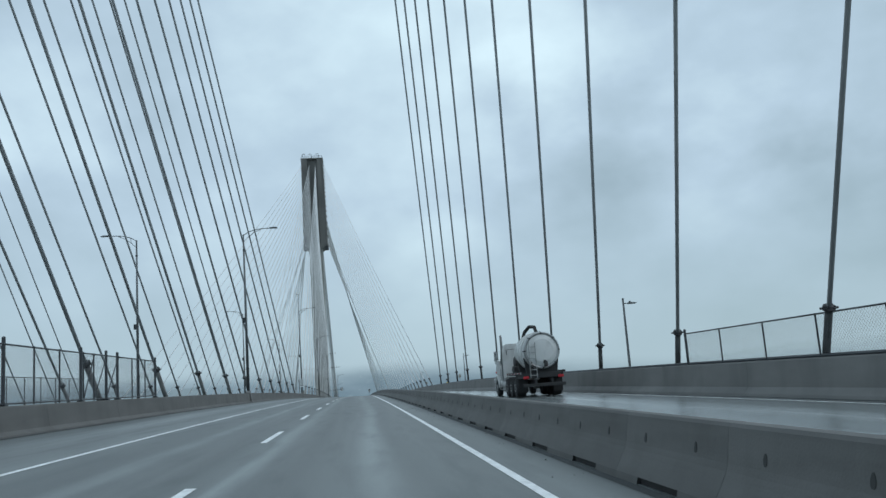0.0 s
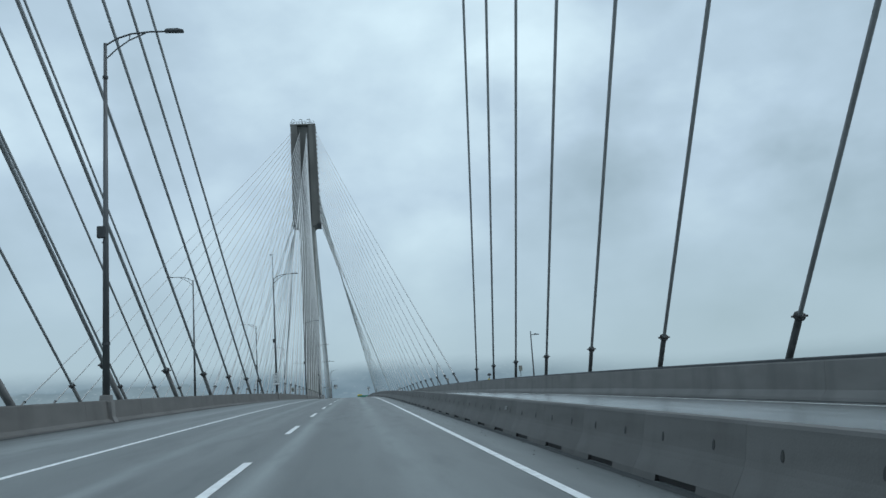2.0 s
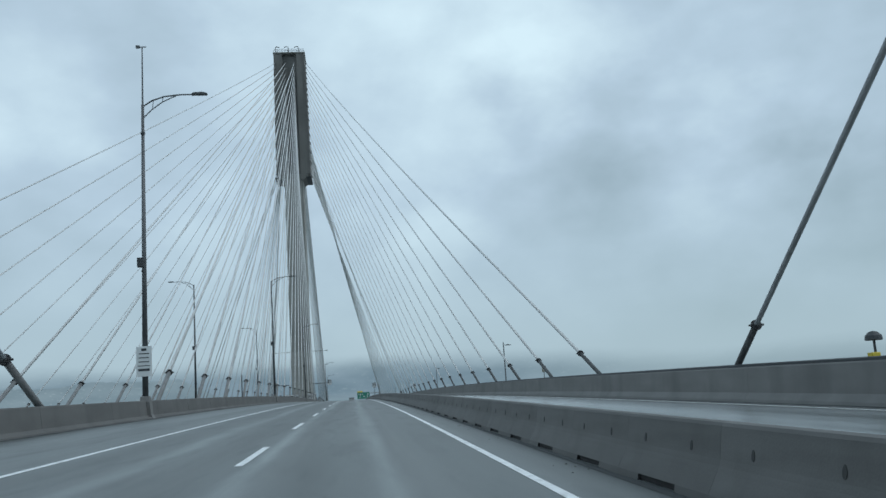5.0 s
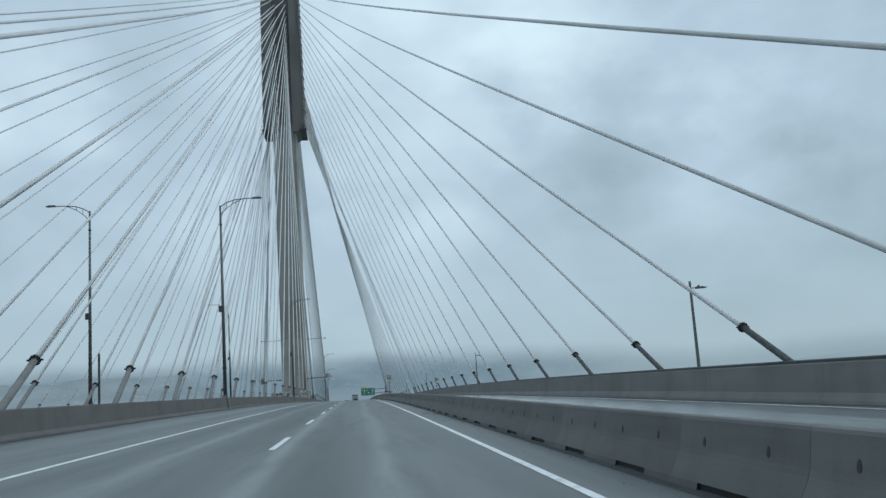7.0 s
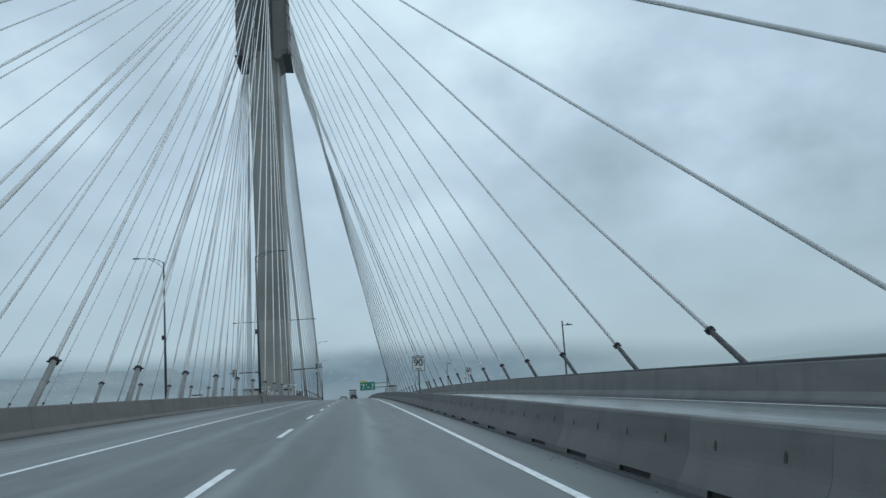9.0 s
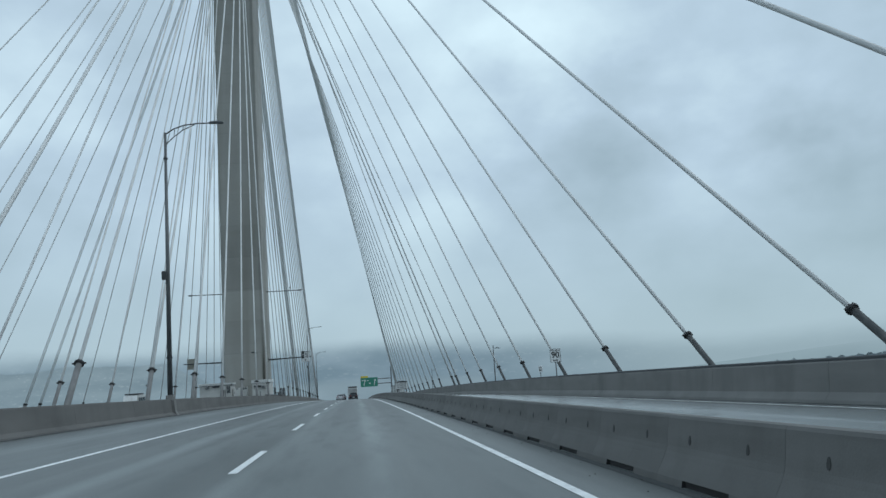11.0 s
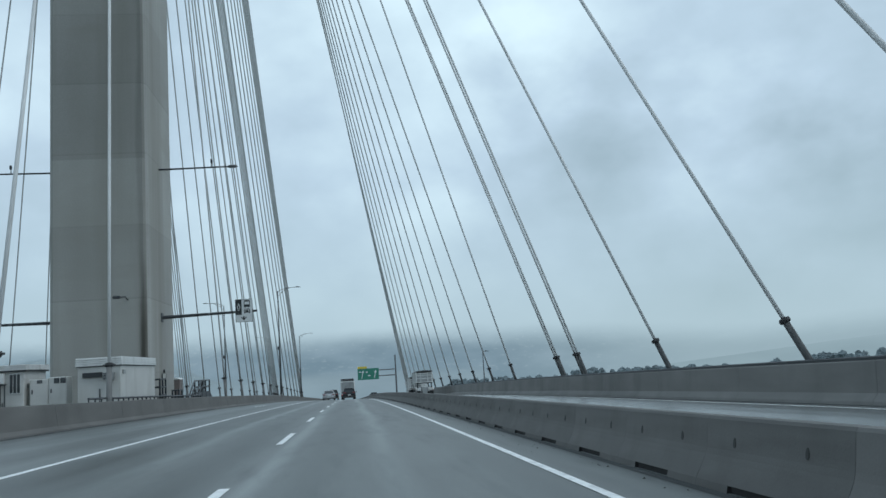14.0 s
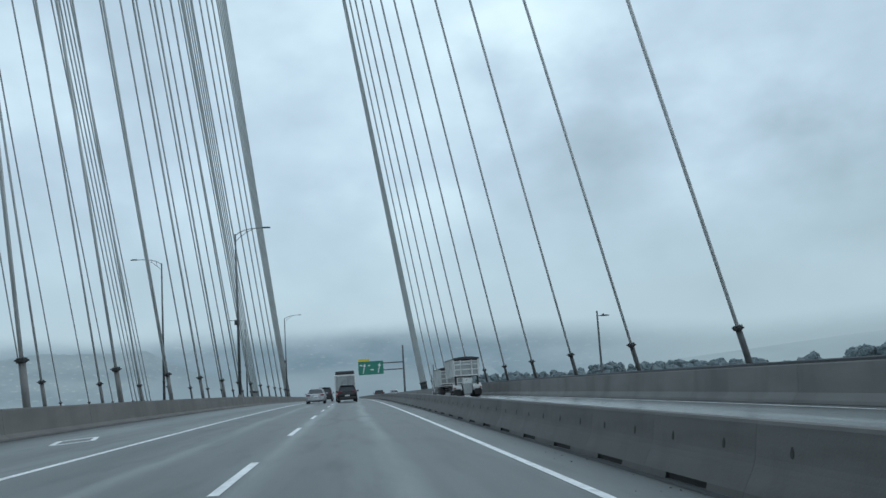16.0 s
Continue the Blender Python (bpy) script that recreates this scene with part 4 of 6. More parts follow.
speed_sign(14.29, 316.5, 0.88, 0.55, "white speed limit sign with black 90 on a post")
speed_sign(3.56, 254.5, 0.57, 1.14, "white speed limit sign with black 90 on the median barrier", 0.31, True)


def carpool_sign():
    """Cantilever arm on the tower, with a lane-use board."""
    t = thing("lane_sign_arm", "white carpool lane sign on a dark cantilever arm from the tower", "road sign", pose(-12.2, 384.6, 3.6))
    bm = bmesh.new()
    tube(bm, (0, 0.1, 0), (6.2, 0.06, 0.14), 0.12, 0.07, 10)
    box(bm, -0.05, 0.05, -0.2, 0.4, -0.3, 0.3, 0.02)
    part("arm", bm, DARKSTEEL, t)
    X, Z, Y = 5.36, 0.16, -0.15
    bm = bmesh.new()
    box(bm, X - 0.56, X + 0.56, Y - 0.02, Y + 0.02, Z - 0.76, Z + 0.76, 0.006)
    board = part("board", bm, SIGN_WHITE, t, "white board with bus and car symbols")
    bm = bmesh.new()
    for x0, x1, z0, z1 in ((-0.56, -0.54, -0.76, 0.76), (0.54, 0.56, -0.76, 0.76), (-0.54, 0.54, -0.76, -0.74), (-0.54, 0.54, 0.74, 0.76)):
        bar(bm, X + x0, X + x1, Z + z0, Z + z1, Y - 0.034)
    part("border", bm, SIGN_BLACK, board)
    bm = bmesh.new()
    bar(bm, X - 0.54, X - 0.15, Z - 0.27, Z + 0.74, Y - 0.034)
    part("black_field", bm, SIGN_BLACK, board)
    bm = bmesh.new()                       # hollow diamond
    o = [(0, 0.27), (0.11, 0), (0, -0.27), (-0.11, 0)]
    ins = [(x * 0.62, z * 0.72) for x, z in o]
    for i in range(4):
        j = (i + 1) % 4
        q = [bm.verts.new((X - 0.345 + p[0], Y - 0.042, Z + 0.24 + p[1])) for p in (o[i], o[j], ins[j], ins[i])]
        bm.faces.new(q)
    part("diamond", bm, SIGN_WHITE, board)
    bm = bmesh.new()                       # bus from the front
    cx, cz = X + 0.2, Z + 0.45
    prism(bm, [(cx - 0.2, cz - 0.2), (cx + 0.2, cz - 0.2), (cx + 0.2, cz + 0.2), (cx + 0.15, cz + 0.24), (cx - 0.15, cz + 0.24), (cx - 0.2, cz + 0.2)], 1, Y - 0.034, Y - 0.022)
    bar(bm, cx - 0.15, cx - 0.07, cz - 0.25, cz - 0.2, Y - 0.034)
    bar(bm, cx + 0.07, cx + 0.15, cz - 0.25, cz - 0.2, Y - 0.034)
    part("bus_symbol", bm, SIGN_BLACK, board)
    bm = bmesh.new()
    bar(bm, cx - 0.16, cx + 0.16, cz - 0.05, cz + 0.14, Y - 0.042)
    part("bus_window", bm, SIGN_WHITE, board)
    bm = bmesh.new()                       # car from the front
    cz = Z - 0.02
    prism(bm, [(cx - 0.2, cz - 0.12), (cx + 0.2, cz - 0.12), (cx + 0.2, cz + 0.02), (cx + 0.13, cz + 0.14), (cx - 0.13, cz + 0.14), (cx - 0.2, cz + 0.02)], 1, Y - 0.034, Y - 0.022)
    bar(bm, cx - 0.18, cx - 0.11, cz - 0.17, cz - 0.12, Y - 0.034)
    bar(bm, cx + 0.11, cx + 0.18, cz - 0.17, cz - 0.12, Y - 0.034)
    part("car_symbol", bm, SIGN_BLACK, board)
    bm = bmesh.new()
    for a in (-0.12, 0.02):
        prism(bm, [(cx + a, cz + 0.03), (cx + a + 0.1, cz + 0.03), (cx + a + 0.09, cz + 0.11), (cx + a + 0.01, cz + 0.11)], 1, Y - 0.042, Y - 0.03)
    bar(bm, cx - 0.16, cx - 0.09, cz - 0.06, cz - 0.01, Y - 0.042)
    bar(bm, cx + 0.09, cx + 0.16, cz - 0.06, cz - 0.01, Y - 0.042)
    part("car_window", bm, SIGN_WHITE, board)
    bm = bmesh.new()                       # arrow down
    ax, az = X - 0.02, Z - 0.5
    prism(bm, [(ax, az - 0.14), (ax + 0.18, az + 0.04), (ax + 0.16, az + 0.1), (ax + 0.05, az), (ax + 0.04, az + 0.14), (ax - 0.04, az + 0.14), (ax - 0.05, az), (ax - 0.16, az + 0.1), (ax - 0.18, az + 0.04)], 1, Y - 0.034, Y - 0.022)
    part("arrow", bm, SIGN_BLACK, board)
    # the twin deck's sign, seen from behind
    t = thing("lane_sign_arm", "lane sign seen from behind on a dark cantilever arm", "road sign", pose(-18.1, 384.5, 3.6))
    bm = bmesh.new()
    tube(bm, (0, -0.1, 0), (-6.15, 0.0, 0.06), 0.12, 0.07, 10)
    part("arm", bm, DARKSTEEL, t)
    bm = bmesh.new()
    box(bm, -5.66, -4.53, 0.08, 0.12, -0.72, 0.8, 0.006)
    for i in range(6):
        box(bm, -5.66, -4.53, 0.04, 0.078, -0.62 + 0.25 * i, -0.57 + 0.25 * i)
    part("board", bm, SIGN_BACK, t, "bare aluminium sign back with stiffening ribs")
    for s in (-1, 1):
        t = thing("instrument_arm", "thin dark steel instrument arm high on the tower", "instrument arm", pose(-12.2 if s > 0 else -18.1, 384.5, 13.55))
        bm = bmesh.new()
        tube(bm, (0, 0, 0), (s * 5.1, -0.3, 0.0), 0.065, 0.05, 8)
        part("arm", bm, DARKSTEEL, t)
        bm = bmesh.new()
        tube(bm, (s * 3.5, -0.2, 0.0), (s * 3.5, -0.2, 0.5), 0.03, n=6)
        box(bm, s * 3.45, s * 3.58, -0.28, -0.12, 0.3, 0.58, 0.02)
        part("sensor", bm, DARKSTEEL, t)
        bm = bmesh.new()
        lathe(bm, [(4.55, 0.03), (4.65, 0.1), (5.05, 0.11), (5.2, 0.07), (5.26, 0.02)], 10, (0, -0.28, 0.0), 0)
        if s < 0:
            bmesh.ops.scale(bm, vec=(-1, 1, 1), verts=bm.verts)
            bmesh.ops.reverse_faces(bm, faces=bm.faces)
        part("lamp_head", bm, GALV, t, "grey rounded lamp head at the arm's end", smooth=True)
    t = thing("wall_lamp", "small dark bracket lamp on the tower face", "wall lamp", pose(-13.43, 380.78, 4.56))
    bm = bmesh.new()
    pipe_run(bm, [(0, 0.1, 0), (0, -0.4, 0.12), (-0.25, -0.7, 0.1)], 0.05, 6)
    part("bracket", bm, DARKSTEEL, t)
    bm = bmesh.new()
    box(bm, -0.65, -0.2, -0.9, -0.6, 0.0, 0.18, 0.05)
    part("lamp_head", bm, DARKSTEEL, t)


carpool_sign()


def overhead_sign():
    y = 614.7
    z = road_z(y)
    t = thing("overhead_sign", "green overhead direction sign with yellow tab on a steel cantilever", "road sign", pose(15.1, y, z - 0.2))
    bm = bmesh.new()
    tube(bm, (0, 0, 0), (0, 0, 14.2), 0.32, 0.22, 12)
    part("mast", bm, GALV, t)
    zz = -0.75 - z + 0.2
    for dz in (-0.7, -2.6):
        bm = bmesh.new()
        tube(bm, (0, 0, zz + dz), (-12.6, 0, zz + dz), 0.18, 0.14, 8)
        part("arm", bm, GALV, t)
    bm = bmesh.new()
    box(bm, -12.7, -5.7, -0.35, -0.25, zz - 3.7, zz, 0.03)
    b = part("board", bm, SIGN_GREEN, t, "green direction board with white arrows")
    for x in (-11.2, -7.0):
        bm = bmesh.new()
        prism(bm, [(x - 0.35, zz - 3.3), (x - 0.1, zz - 3.3), (x + 0.3, zz - 1.5), (x + 0.6, zz - 1.45), (x + 0.4, zz - 0.6), (x - 0.25, zz - 1.2), (x + 0.05, zz - 1.4)], 1, -0.37, -0.352)
        part("arrow", bm, SIGN_WHITE, b)
    for x, w, d in ((-11.9, 0.7, 0.9), (-9.7, 0.6, 1.0), (-8.9, 0.9, 2.2)):
        bm = bmesh.new()
        box(bm, x - w / 2, x + w / 2, -0.37, -0.352, zz - d - 0.35, zz - d)
        part("print_bar", bm, SIGN_WHITE, b)
    bm = bmesh.new()
    box(bm, -12.65, -9.6, -0.35, -0.27, zz + 0.02, zz + 0.7, 0.02)
    part("yellow_tab", bm, SIGN_YELLOW, t, "yellow exit tab")


overhead_sign()


def small_signs():
    for y, top, label in ((122.6, 1.95, "grey back of a small path sign on a post"), (182.9, 1.85, "grey back of a small path sign on a post"), (324.5, 1.75, "small pale path sign on a thin post")):
        z0 = surf(14.9, y)
        t = thing("path_sign", label, "sign", pose(14.9, y, z0), "small signs along the outer path")
        h = top + 0.15 + 0.2 if y < 200 else (0.28 - z0)
        bm = bmesh.new()
        tube(bm, (0, 0, 0), (0, 0, h), 0.03, n=6)
        part("post", bm, GALV, t)
        bm = bmesh.new()
        box(bm, -0.16, 0.16, -0.05, -0.03, h - 0.42, h + 0.05, 0.008)
        plate = part("plate", bm, SIGN_BACK if y < 200 else SIGN_WHITE, t)
        if y > 200:
            for dz in (-0.08, -0.22, -0.3):
                bm = bmesh.new()
                box(bm, -0.1, 0.1, -0.056, -0.052, h + dz - 0.03, h + dz + 0.03)
                part("print_bar", bm, DARKSTEEL, plate)
    y = 140.5
    t = thing("path_beacon", "dark domed beacon on a post with yellow box", "beacon", pose(14.9, y, surf(14.9, y)))
    bm = bmesh.new()
    tube(bm, (0, 0, 0), (0, 0, 1.9), 0.04, n=6)
    part("post", bm, DARKSTEEL, t)
    bm = bmesh.new()
    lathe(bm, [(1.78, 0.2), (1.8, 0.24), (1.92, 0.22), (2.02, 0.12), (2.05, 0.02)], 12, axis=2)
    part("dome", bm, DARKSTEEL, t)
    bm = bmesh.new()
    box(bm, -0.2, 0.06, -0.15, 0.1, 1.15, 1.45, 0.02)
    part("yellow_box", bm, SIGN_YELLOW, t, "faded yellow plastic box")
    y = 200.5
    t = thing("slim_post", "slim dark steel post behind the inner parapet", "post", pose(-10.17, y, road_z(y) + 1.0))
    bm = bmesh.new()
    tube(bm, (0, 0, 0), (0, 0, 2.1), 0.05, 0.045, 8)
    part("shaft", bm, DARKSTEEL, t)
    bm = bmesh.new()
    tube(bm, (0, 0, 2.1), (0, 0, 2.16), 0.06, 0.03, 8)
    part("cap", bm, DARKSTEEL, t)


small_signs()


# ---------------------------------------------------------------- service platform at the tower
def platform():
    bm = bmesh.new()
    zp = road_z(TOWER_Y) + 0.1
    box(bm, -20.3, -10.32, 362.5, 380.85, zp - 0.5, zp)
    box(bm, -20.3, -10.32, 388.55, 404.5, zp - 0.5, zp)
    box(bm, -12.2, -10.32, 380.85, 388.55, zp - 0.5, zp)
    box(bm, -20.3, -18.4, 380.85, 388.55, zp - 0.5, zp)
    tagged(mesh_ob("service_platform", bm, PARAPET), "grey concrete service platform between the decks at the tower", "platform", kind="structure")

    def hut(x0, x1, y0, y1, top, cat, ribbed=True):
        z0 = zp
        h = top - z0
        t = thing("equipment_hut", cat, "equipment hut", pose((x0 + x1) / 2, (y0 + y1) / 2, z0), "equipment huts at the tower")
        w, d = (x1 - x0) / 2, (y1 - y0) / 2
        bm = bmesh.new()
        box(bm, -w, w, -d, d, 0, h - 0.44, 0.02)
        part("wall", bm, CREAM, t)
        if ribbed:
            bm = bmesh.new()
            for i in range(4):
                box(bm, -w - 0.1 + 0.01 * i, w + 0.1 - 0.01 * i, -d - 0.1, d + 0.01, h - 0.42 + 0.095 * i, h - 0.34 + 0.095 * i, 0.01)
            box(bm, -w - 0.06, w + 0.06, -d - 0.06, d + 0.004, h - 0.41, h - 0.02)
            part("roof_fascia", bm, WHITE_METAL, t, "white ribbed metal roof fascia")
            bm = bmesh.new()
            box(bm, -w - 0.05, w + 0.05, -d - 0.05, d + 0.004, h - 0.46, h - 0.425)
            part("drip_edge", bm, DARKSTEEL, t, "thin dark edge under the fascia")
        else:
            bm = bmesh.new()
            box(bm, -w - 0.14, w + 0.14, -d - 0.14, d + 0.1, h - 0.07, h, 0.015)
            part("drip_edge", bm, DARKSTEEL, t, "thin dark edge under the fascia")
            bm = bmesh.new()
            for i in range(3):
                box(bm, -w - 0.17 + 0.012 * i, w + 0.17 - 0.012 * i, -d - 0.17, d + 0.12, h + 0.004 + 0.09 * i, h + 0.08 + 0.09 * i, 0.01)
            box(bm, -w - 0.12, w + 0.12, -d - 0.12, d + 0.1, h + 0.004, h + 0.25)
            part("roof_fascia", bm, WHITE_METAL, t, "white ribbed metal roof fascia")
            bm = bmesh.new()
            box(bm, -w, w, -d, d, h - 0.44, h - 0.07, 0.01)
            part("upper_wall", bm, CREAM, t)
            bm = bmesh.new()
            box(bm, w - 1.15, w - 0.82, -d - 0.3, -d - 0.005, h - 0.62, h - 0.12, 0.03)
            part("meter_box", bm, WHITE_METAL, t, "white metal meter box on the wall")
            for x in (w - 1.25, w - 0.98, w - 0.78):
                bm = bmesh.new()
                tube(bm, (x, -d - 0.25, 0), (x, -d - 0.25, h - 0.66), 0.035, n=6)
                part("stand_leg", bm, DARKSTEEL, t)
            bm = bmesh.new()
            box(bm, w - 1.3, w - 0.72, -d - 0.4, -d - 0.1, h - 0.68, h - 0.63, 0.01)
            part("stand_top", bm, DARKSTEEL, t)
            bm = bmesh.new()
            box(bm, w - 0.66, w - 0.12, -d - 0.05, -d - 0.005, h - 1.12, h - 0.14, 0.01)
            win = part("window_frame", bm, WHITE_METAL, t, "white window frame")
            for i in range(3):
                bm = bmesh.new()
                box(bm, w - 0.62 + 0.165 * i, w - 0.49 + 0.165 * i, -d - 0.062, -d - 0.052, h - 1.07, h - 0.19)
                part("pane", bm, TINTED, win)
        v0, vz, a0 = (-w + 0.25, 0.95, w - 0.75) if ribbed else (-0.4, 0.3, -1.22)
        bm = bmesh.new()
        box(bm, v0, v0 + 0.9, -d - 0.14, -d - 0.005, h - vz, h - vz + 0.23, 0.02)
        for i in range(4):
            box(bm, v0 + 0.03, v0 + 0.87, -d - 0.16, -d - 0.14, h - vz + 0.02 + 0.05 * i, h - vz + 0.05 + 0.05 * i)
        part("vent", bm, DARKSTEEL, t)
        bm = bmesh.new()
        box(bm, a0, a0 + 0.5, -d - 0.3, -d - 0.005, h - vz - 0.15, h - vz + 0.2, 0.02)
        unit = part("air_conditioner", bm, ALU, t)
        for i in range(4):
            bm = bmesh.new()
            box(bm, a0 + 0.04, a0 + 0.4, -d - 0.312, -d - 0.303, h - vz - 0.11 + 0.075 * i, h - vz - 0.07 + 0.075 * i)
            part("grille_slat", bm, DARKSTEEL, unit)
        bm = bmesh.new()
        tube(bm, (w - 0.95, -d - 0.04, 0.1), (w - 0.95, -d - 0.04, h - 1.5), 0.03, n=6)
        part("conduit", bm, GALV, t)
        bm = bmesh.new()
        box(bm, w + 0.004, w + 0.06, -d + 0.35, -d + 0.75, h - 0.85, h - 0.65, 0.01)
        part("wall_plate", bm, ALU, t)

    hut(-12.86, -10.9, 369.17, 376.4, 0.79, "pale metal equipment hut with a white ribbed roof fascia")
    hut(-19.5, -15.5, 369.75, 372.7, 0.4, "pale metal equipment hut with white fascia, window and grilles", False)
    t = thing("control_cabinet", "pale metal double control cabinet on the service platform", "cabinet", pose(-14.45, 370.35, zp))
    top = -0.03 - zp
    for x0, x1 in ((-0.86, -0.01), (0.01, 0.86)):
        bm = bmesh.new()
        box(bm, x0, x1, -0.4, 0.4, 0, top - (0.05 if x0 < 0 else 0), 0.03)
        part("body", bm, CREAM, t)
        bm = bmesh.new()
        box(bm, x0 + 0.07, x1 - 0.05, -0.42, -0.402, top - 1.4, top - 0.32, 0.008)
        leaf = part("door", bm, CREAM, t)
        bm = bmesh.new()
        box(bm, x0 + 0.1, x0 + 0.16, -0.445, -0.42, top - 0.75, top - 0.55, 0.006)
        part("latch", bm, DARKSTEEL, leaf)
    bm = bmesh.new()
    box(bm, -0.52, -0.27, -0.412, -0.402, top - 0.26, top - 0.1)
    part("label_plate", bm, GALV, t, "grey label plate")
    for x in (0.26, 0.56):
        bm = bmesh.new()
        box(bm, x, x + 0.25, -0.415, -0.402, top - 0.3, top - 0.04)
        grille = part("louvre", bm, DARKSTEEL, t, "dark louvred grille")
        for i in range(4):
            bm = bmesh.new()
            box(bm, x + 0.01, x + 0.24, -0.425, -0.416, top - 0.28 + 0.06 * i, top - 0.255 + 0.06 * i)
            part("slat", bm, GALV, grille)
    t = thing("brown_cabinet", "brown metal cabinet with pale lid and red sticker", "cabinet", pose(-13.48, 394.6, zp))
    h = -0.39 - zp
    bm = bmesh.new()
    box(bm, -0.56, 0.56, -0.6, 0.6, 0, h - 0.12, 0.05)
    part("body", bm, BROWN, t)
    bm = bmesh.new()
    prism(bm, [(-0.6, h - 0.14), (0.6, h - 0.14), (0.55, h - 0.04), (0.3, h + 0.03), (-0.3, h + 0.03), (-0.55, h - 0.04)], 1, -0.64, 0.64, 0.03)
    part("lid", bm, WHITE_METAL, t, "pale rounded lid")
    for m, z in ((RED, h - 0.5), (SIGN_WHITE, h - 0.6)):
        bm = bmesh.new()
        box(bm, -0.42, 0.1, -0.612, -0.602, z - 0.04, z + 0.05)
        part("sticker", bm, m, t, "red sticker" if m is RED else "white sticker")
    # flat panel on the shaft, with a small light above it
    t = thing("wall_panel", "pale flat metal panel fixed to the tower shaft", "panel", pose(AXIS + 2.95, 384.8, zp))
    h = -0.08 - zp
    bm = bmesh.new()
    box(bm, 0.02, 0.07, -0.5, 0.5, 0.4, h, 0.01)
    part("door", bm, CONCRETE_PANEL, t)
    bm = bmesh.new()
    for y in (-0.55, 0.52):
        box(bm, 0.02, 0.08, y, y + 0.04, 0.3, h + 0.02)
    box(bm, 0.02, 0.08, -0.5, 0.52, h + 0.004, h + 0.03)
    part("surround", bm, DARKSTEEL, t)
    bm = bmesh.new()
    box(bm, 0.02, 0.12, -0.05, 0.07, h + 0.06, h + 0.28, 0.02)
    part("wall_lamp", bm, DARKSTEEL, t)
    # steel stair with handrails
    t = thing("steel_stair", "black steel stair with handrails on the service platform", "stair", pose(-11.0, 387.2, zp))
    H = -0.68 - zp - 0.95
    for i in range(6):
        bm = bmesh.new()
        box(bm, -0.2, 0.2, 0.4 + 0.5 * i, 0.75 + 0.5 * i, H * (i + 1) / 7 - 0.04, H * (i + 1) / 7, 0.01)
        part("tread", bm, DARKSTEEL, t)
    for s in (-1, 1):
        x = s * 0.24
        bm = bmesh.new()
        prism(bm, [(0.0, 0), (8.3, 0), (8.3, H * 0.55), (7.1, H + 0.1), (3.4, H + 0.16), (0.1, 0.25)], 0, x - 0.03, x + 0.03)
        part("stringer", bm, DARKSTEEL, t, "solid black side skirt")
        for dz in (0.5, 0.95):
            bm = bmesh.new()
            pipe_run(bm, [(x, 0.15, dz - 0.35), (x, 3.5, H + dz), (x, 7.0, H + dz)], 0.055, 6)
            part("handrail", bm, DARKSTEEL, t)
        for y in (0.3, 3.5, 5.2, 7.0):
            bm = bmesh.new()
            tube(bm, (x, y, 0), (x, y, (H + 0.95) if y > 3 else 0.6), 0.06, n=6)
            part("baluster", bm, DARKSTEEL, t)
    bm = bmesh.new()
    pipe_run(bm, [(-0.24, 1.6, 0.3), (-0.24, 4.6, H + 0.5), (-0.24, 6.9, H + 0.5)], 0.04, 6)
    part("mid_rail", bm, DARKSTEEL, t)
    for y in (7.7, 8.3):
        bm = bmesh.new()
        tube(bm, (-0.24, y, 0), (-0.24, y, H * 0.75 + 0.1), 0.05, n=6)
        part("baluster", bm, DARKSTEEL, t)
    bm = bmesh.new()
    box(bm, -0.2, 0.2, 3.4, 7.1, H - 0.05, H)
    part("landing", bm, DARKSTEEL, t)
    # low black bench frame
    t = thing("bench_frame", "low black steel frame like a bench behind the parapet", "bench", pose(-11.08, 382.96, zp))
    h = -1.13 - zp
    bm = bmesh.new()
    box(bm, -0.25, 0.25, 0, 1.2, h - 0.09, h, 0.01)
    part("top", bm, DARKSTEEL, t)
    for y in (0.1, 1.1):
        for x in (-0.2, 0.2):
            bm = bmesh.new()
            box(bm, x - 0.05, x + 0.05, y - 0.06, y + 0.06, 0, h - 0.09)
            part("leg", bm, DARKSTEEL, t)
    # black steel cage beside the shaft
    t = thing("steel_cage", "black welded steel cage with mid rails beside the tower", "cage", pose(-11.32, 377.3, zp))
    h = -0.4 - zp
    for x in (-0.5, 0.5):
        for y in (0, 0.75, 1.5):
            bm = bmesh.new()
            box(bm, x - 0.05, x + 0.05, y - 0.05, y + 0.05, 0, h, 0.01)
            part("post", bm, DARKSTEEL, t)
        for z in (h, h - 0.45, h - 0.9, 0.9):
            bm = bmesh.new()
            box(bm, x - 0.045, x + 0.045, -0.05, 1.55, z - 0.08, z + 0.02, 0.01)
            part("rail", bm, DARKSTEEL, t)
    for y in (0, 1.5):
        bm = bmesh.new()
        for z in (h, h - 0.45):
            box(bm, -0.45, 0.45, y - 0.04, y + 0.04, z - 0.08, z + 0.018)
        part("cross_rail", bm, DARKSTEEL, t)
    # low guard rail that follows the deck along the platform
    zr = surf(-9.9, 363) + 1.04
    t = thing("guard_rail", "dark low steel guard rail behind the parapet", "guard rail", pose(-10.57, 363, zr))
    ends = []
    for i in range(30):
        y = 0.9 * i
        ends.append((0, y, surf(-9.9, 363 + y) + 1.04 - zr))
        bm = bmesh.new()
        tube(bm, (0, y, road_z(363 + y) + 0.1 - zr), ends[-1], 0.035, n=6)
        part("post", bm, DARKSTEEL, t)
    bm = bmesh.new()
    pipe_run(bm, ends, 0.05, 6)
    part("rail", bm, DARKSTEEL, t)


platform()


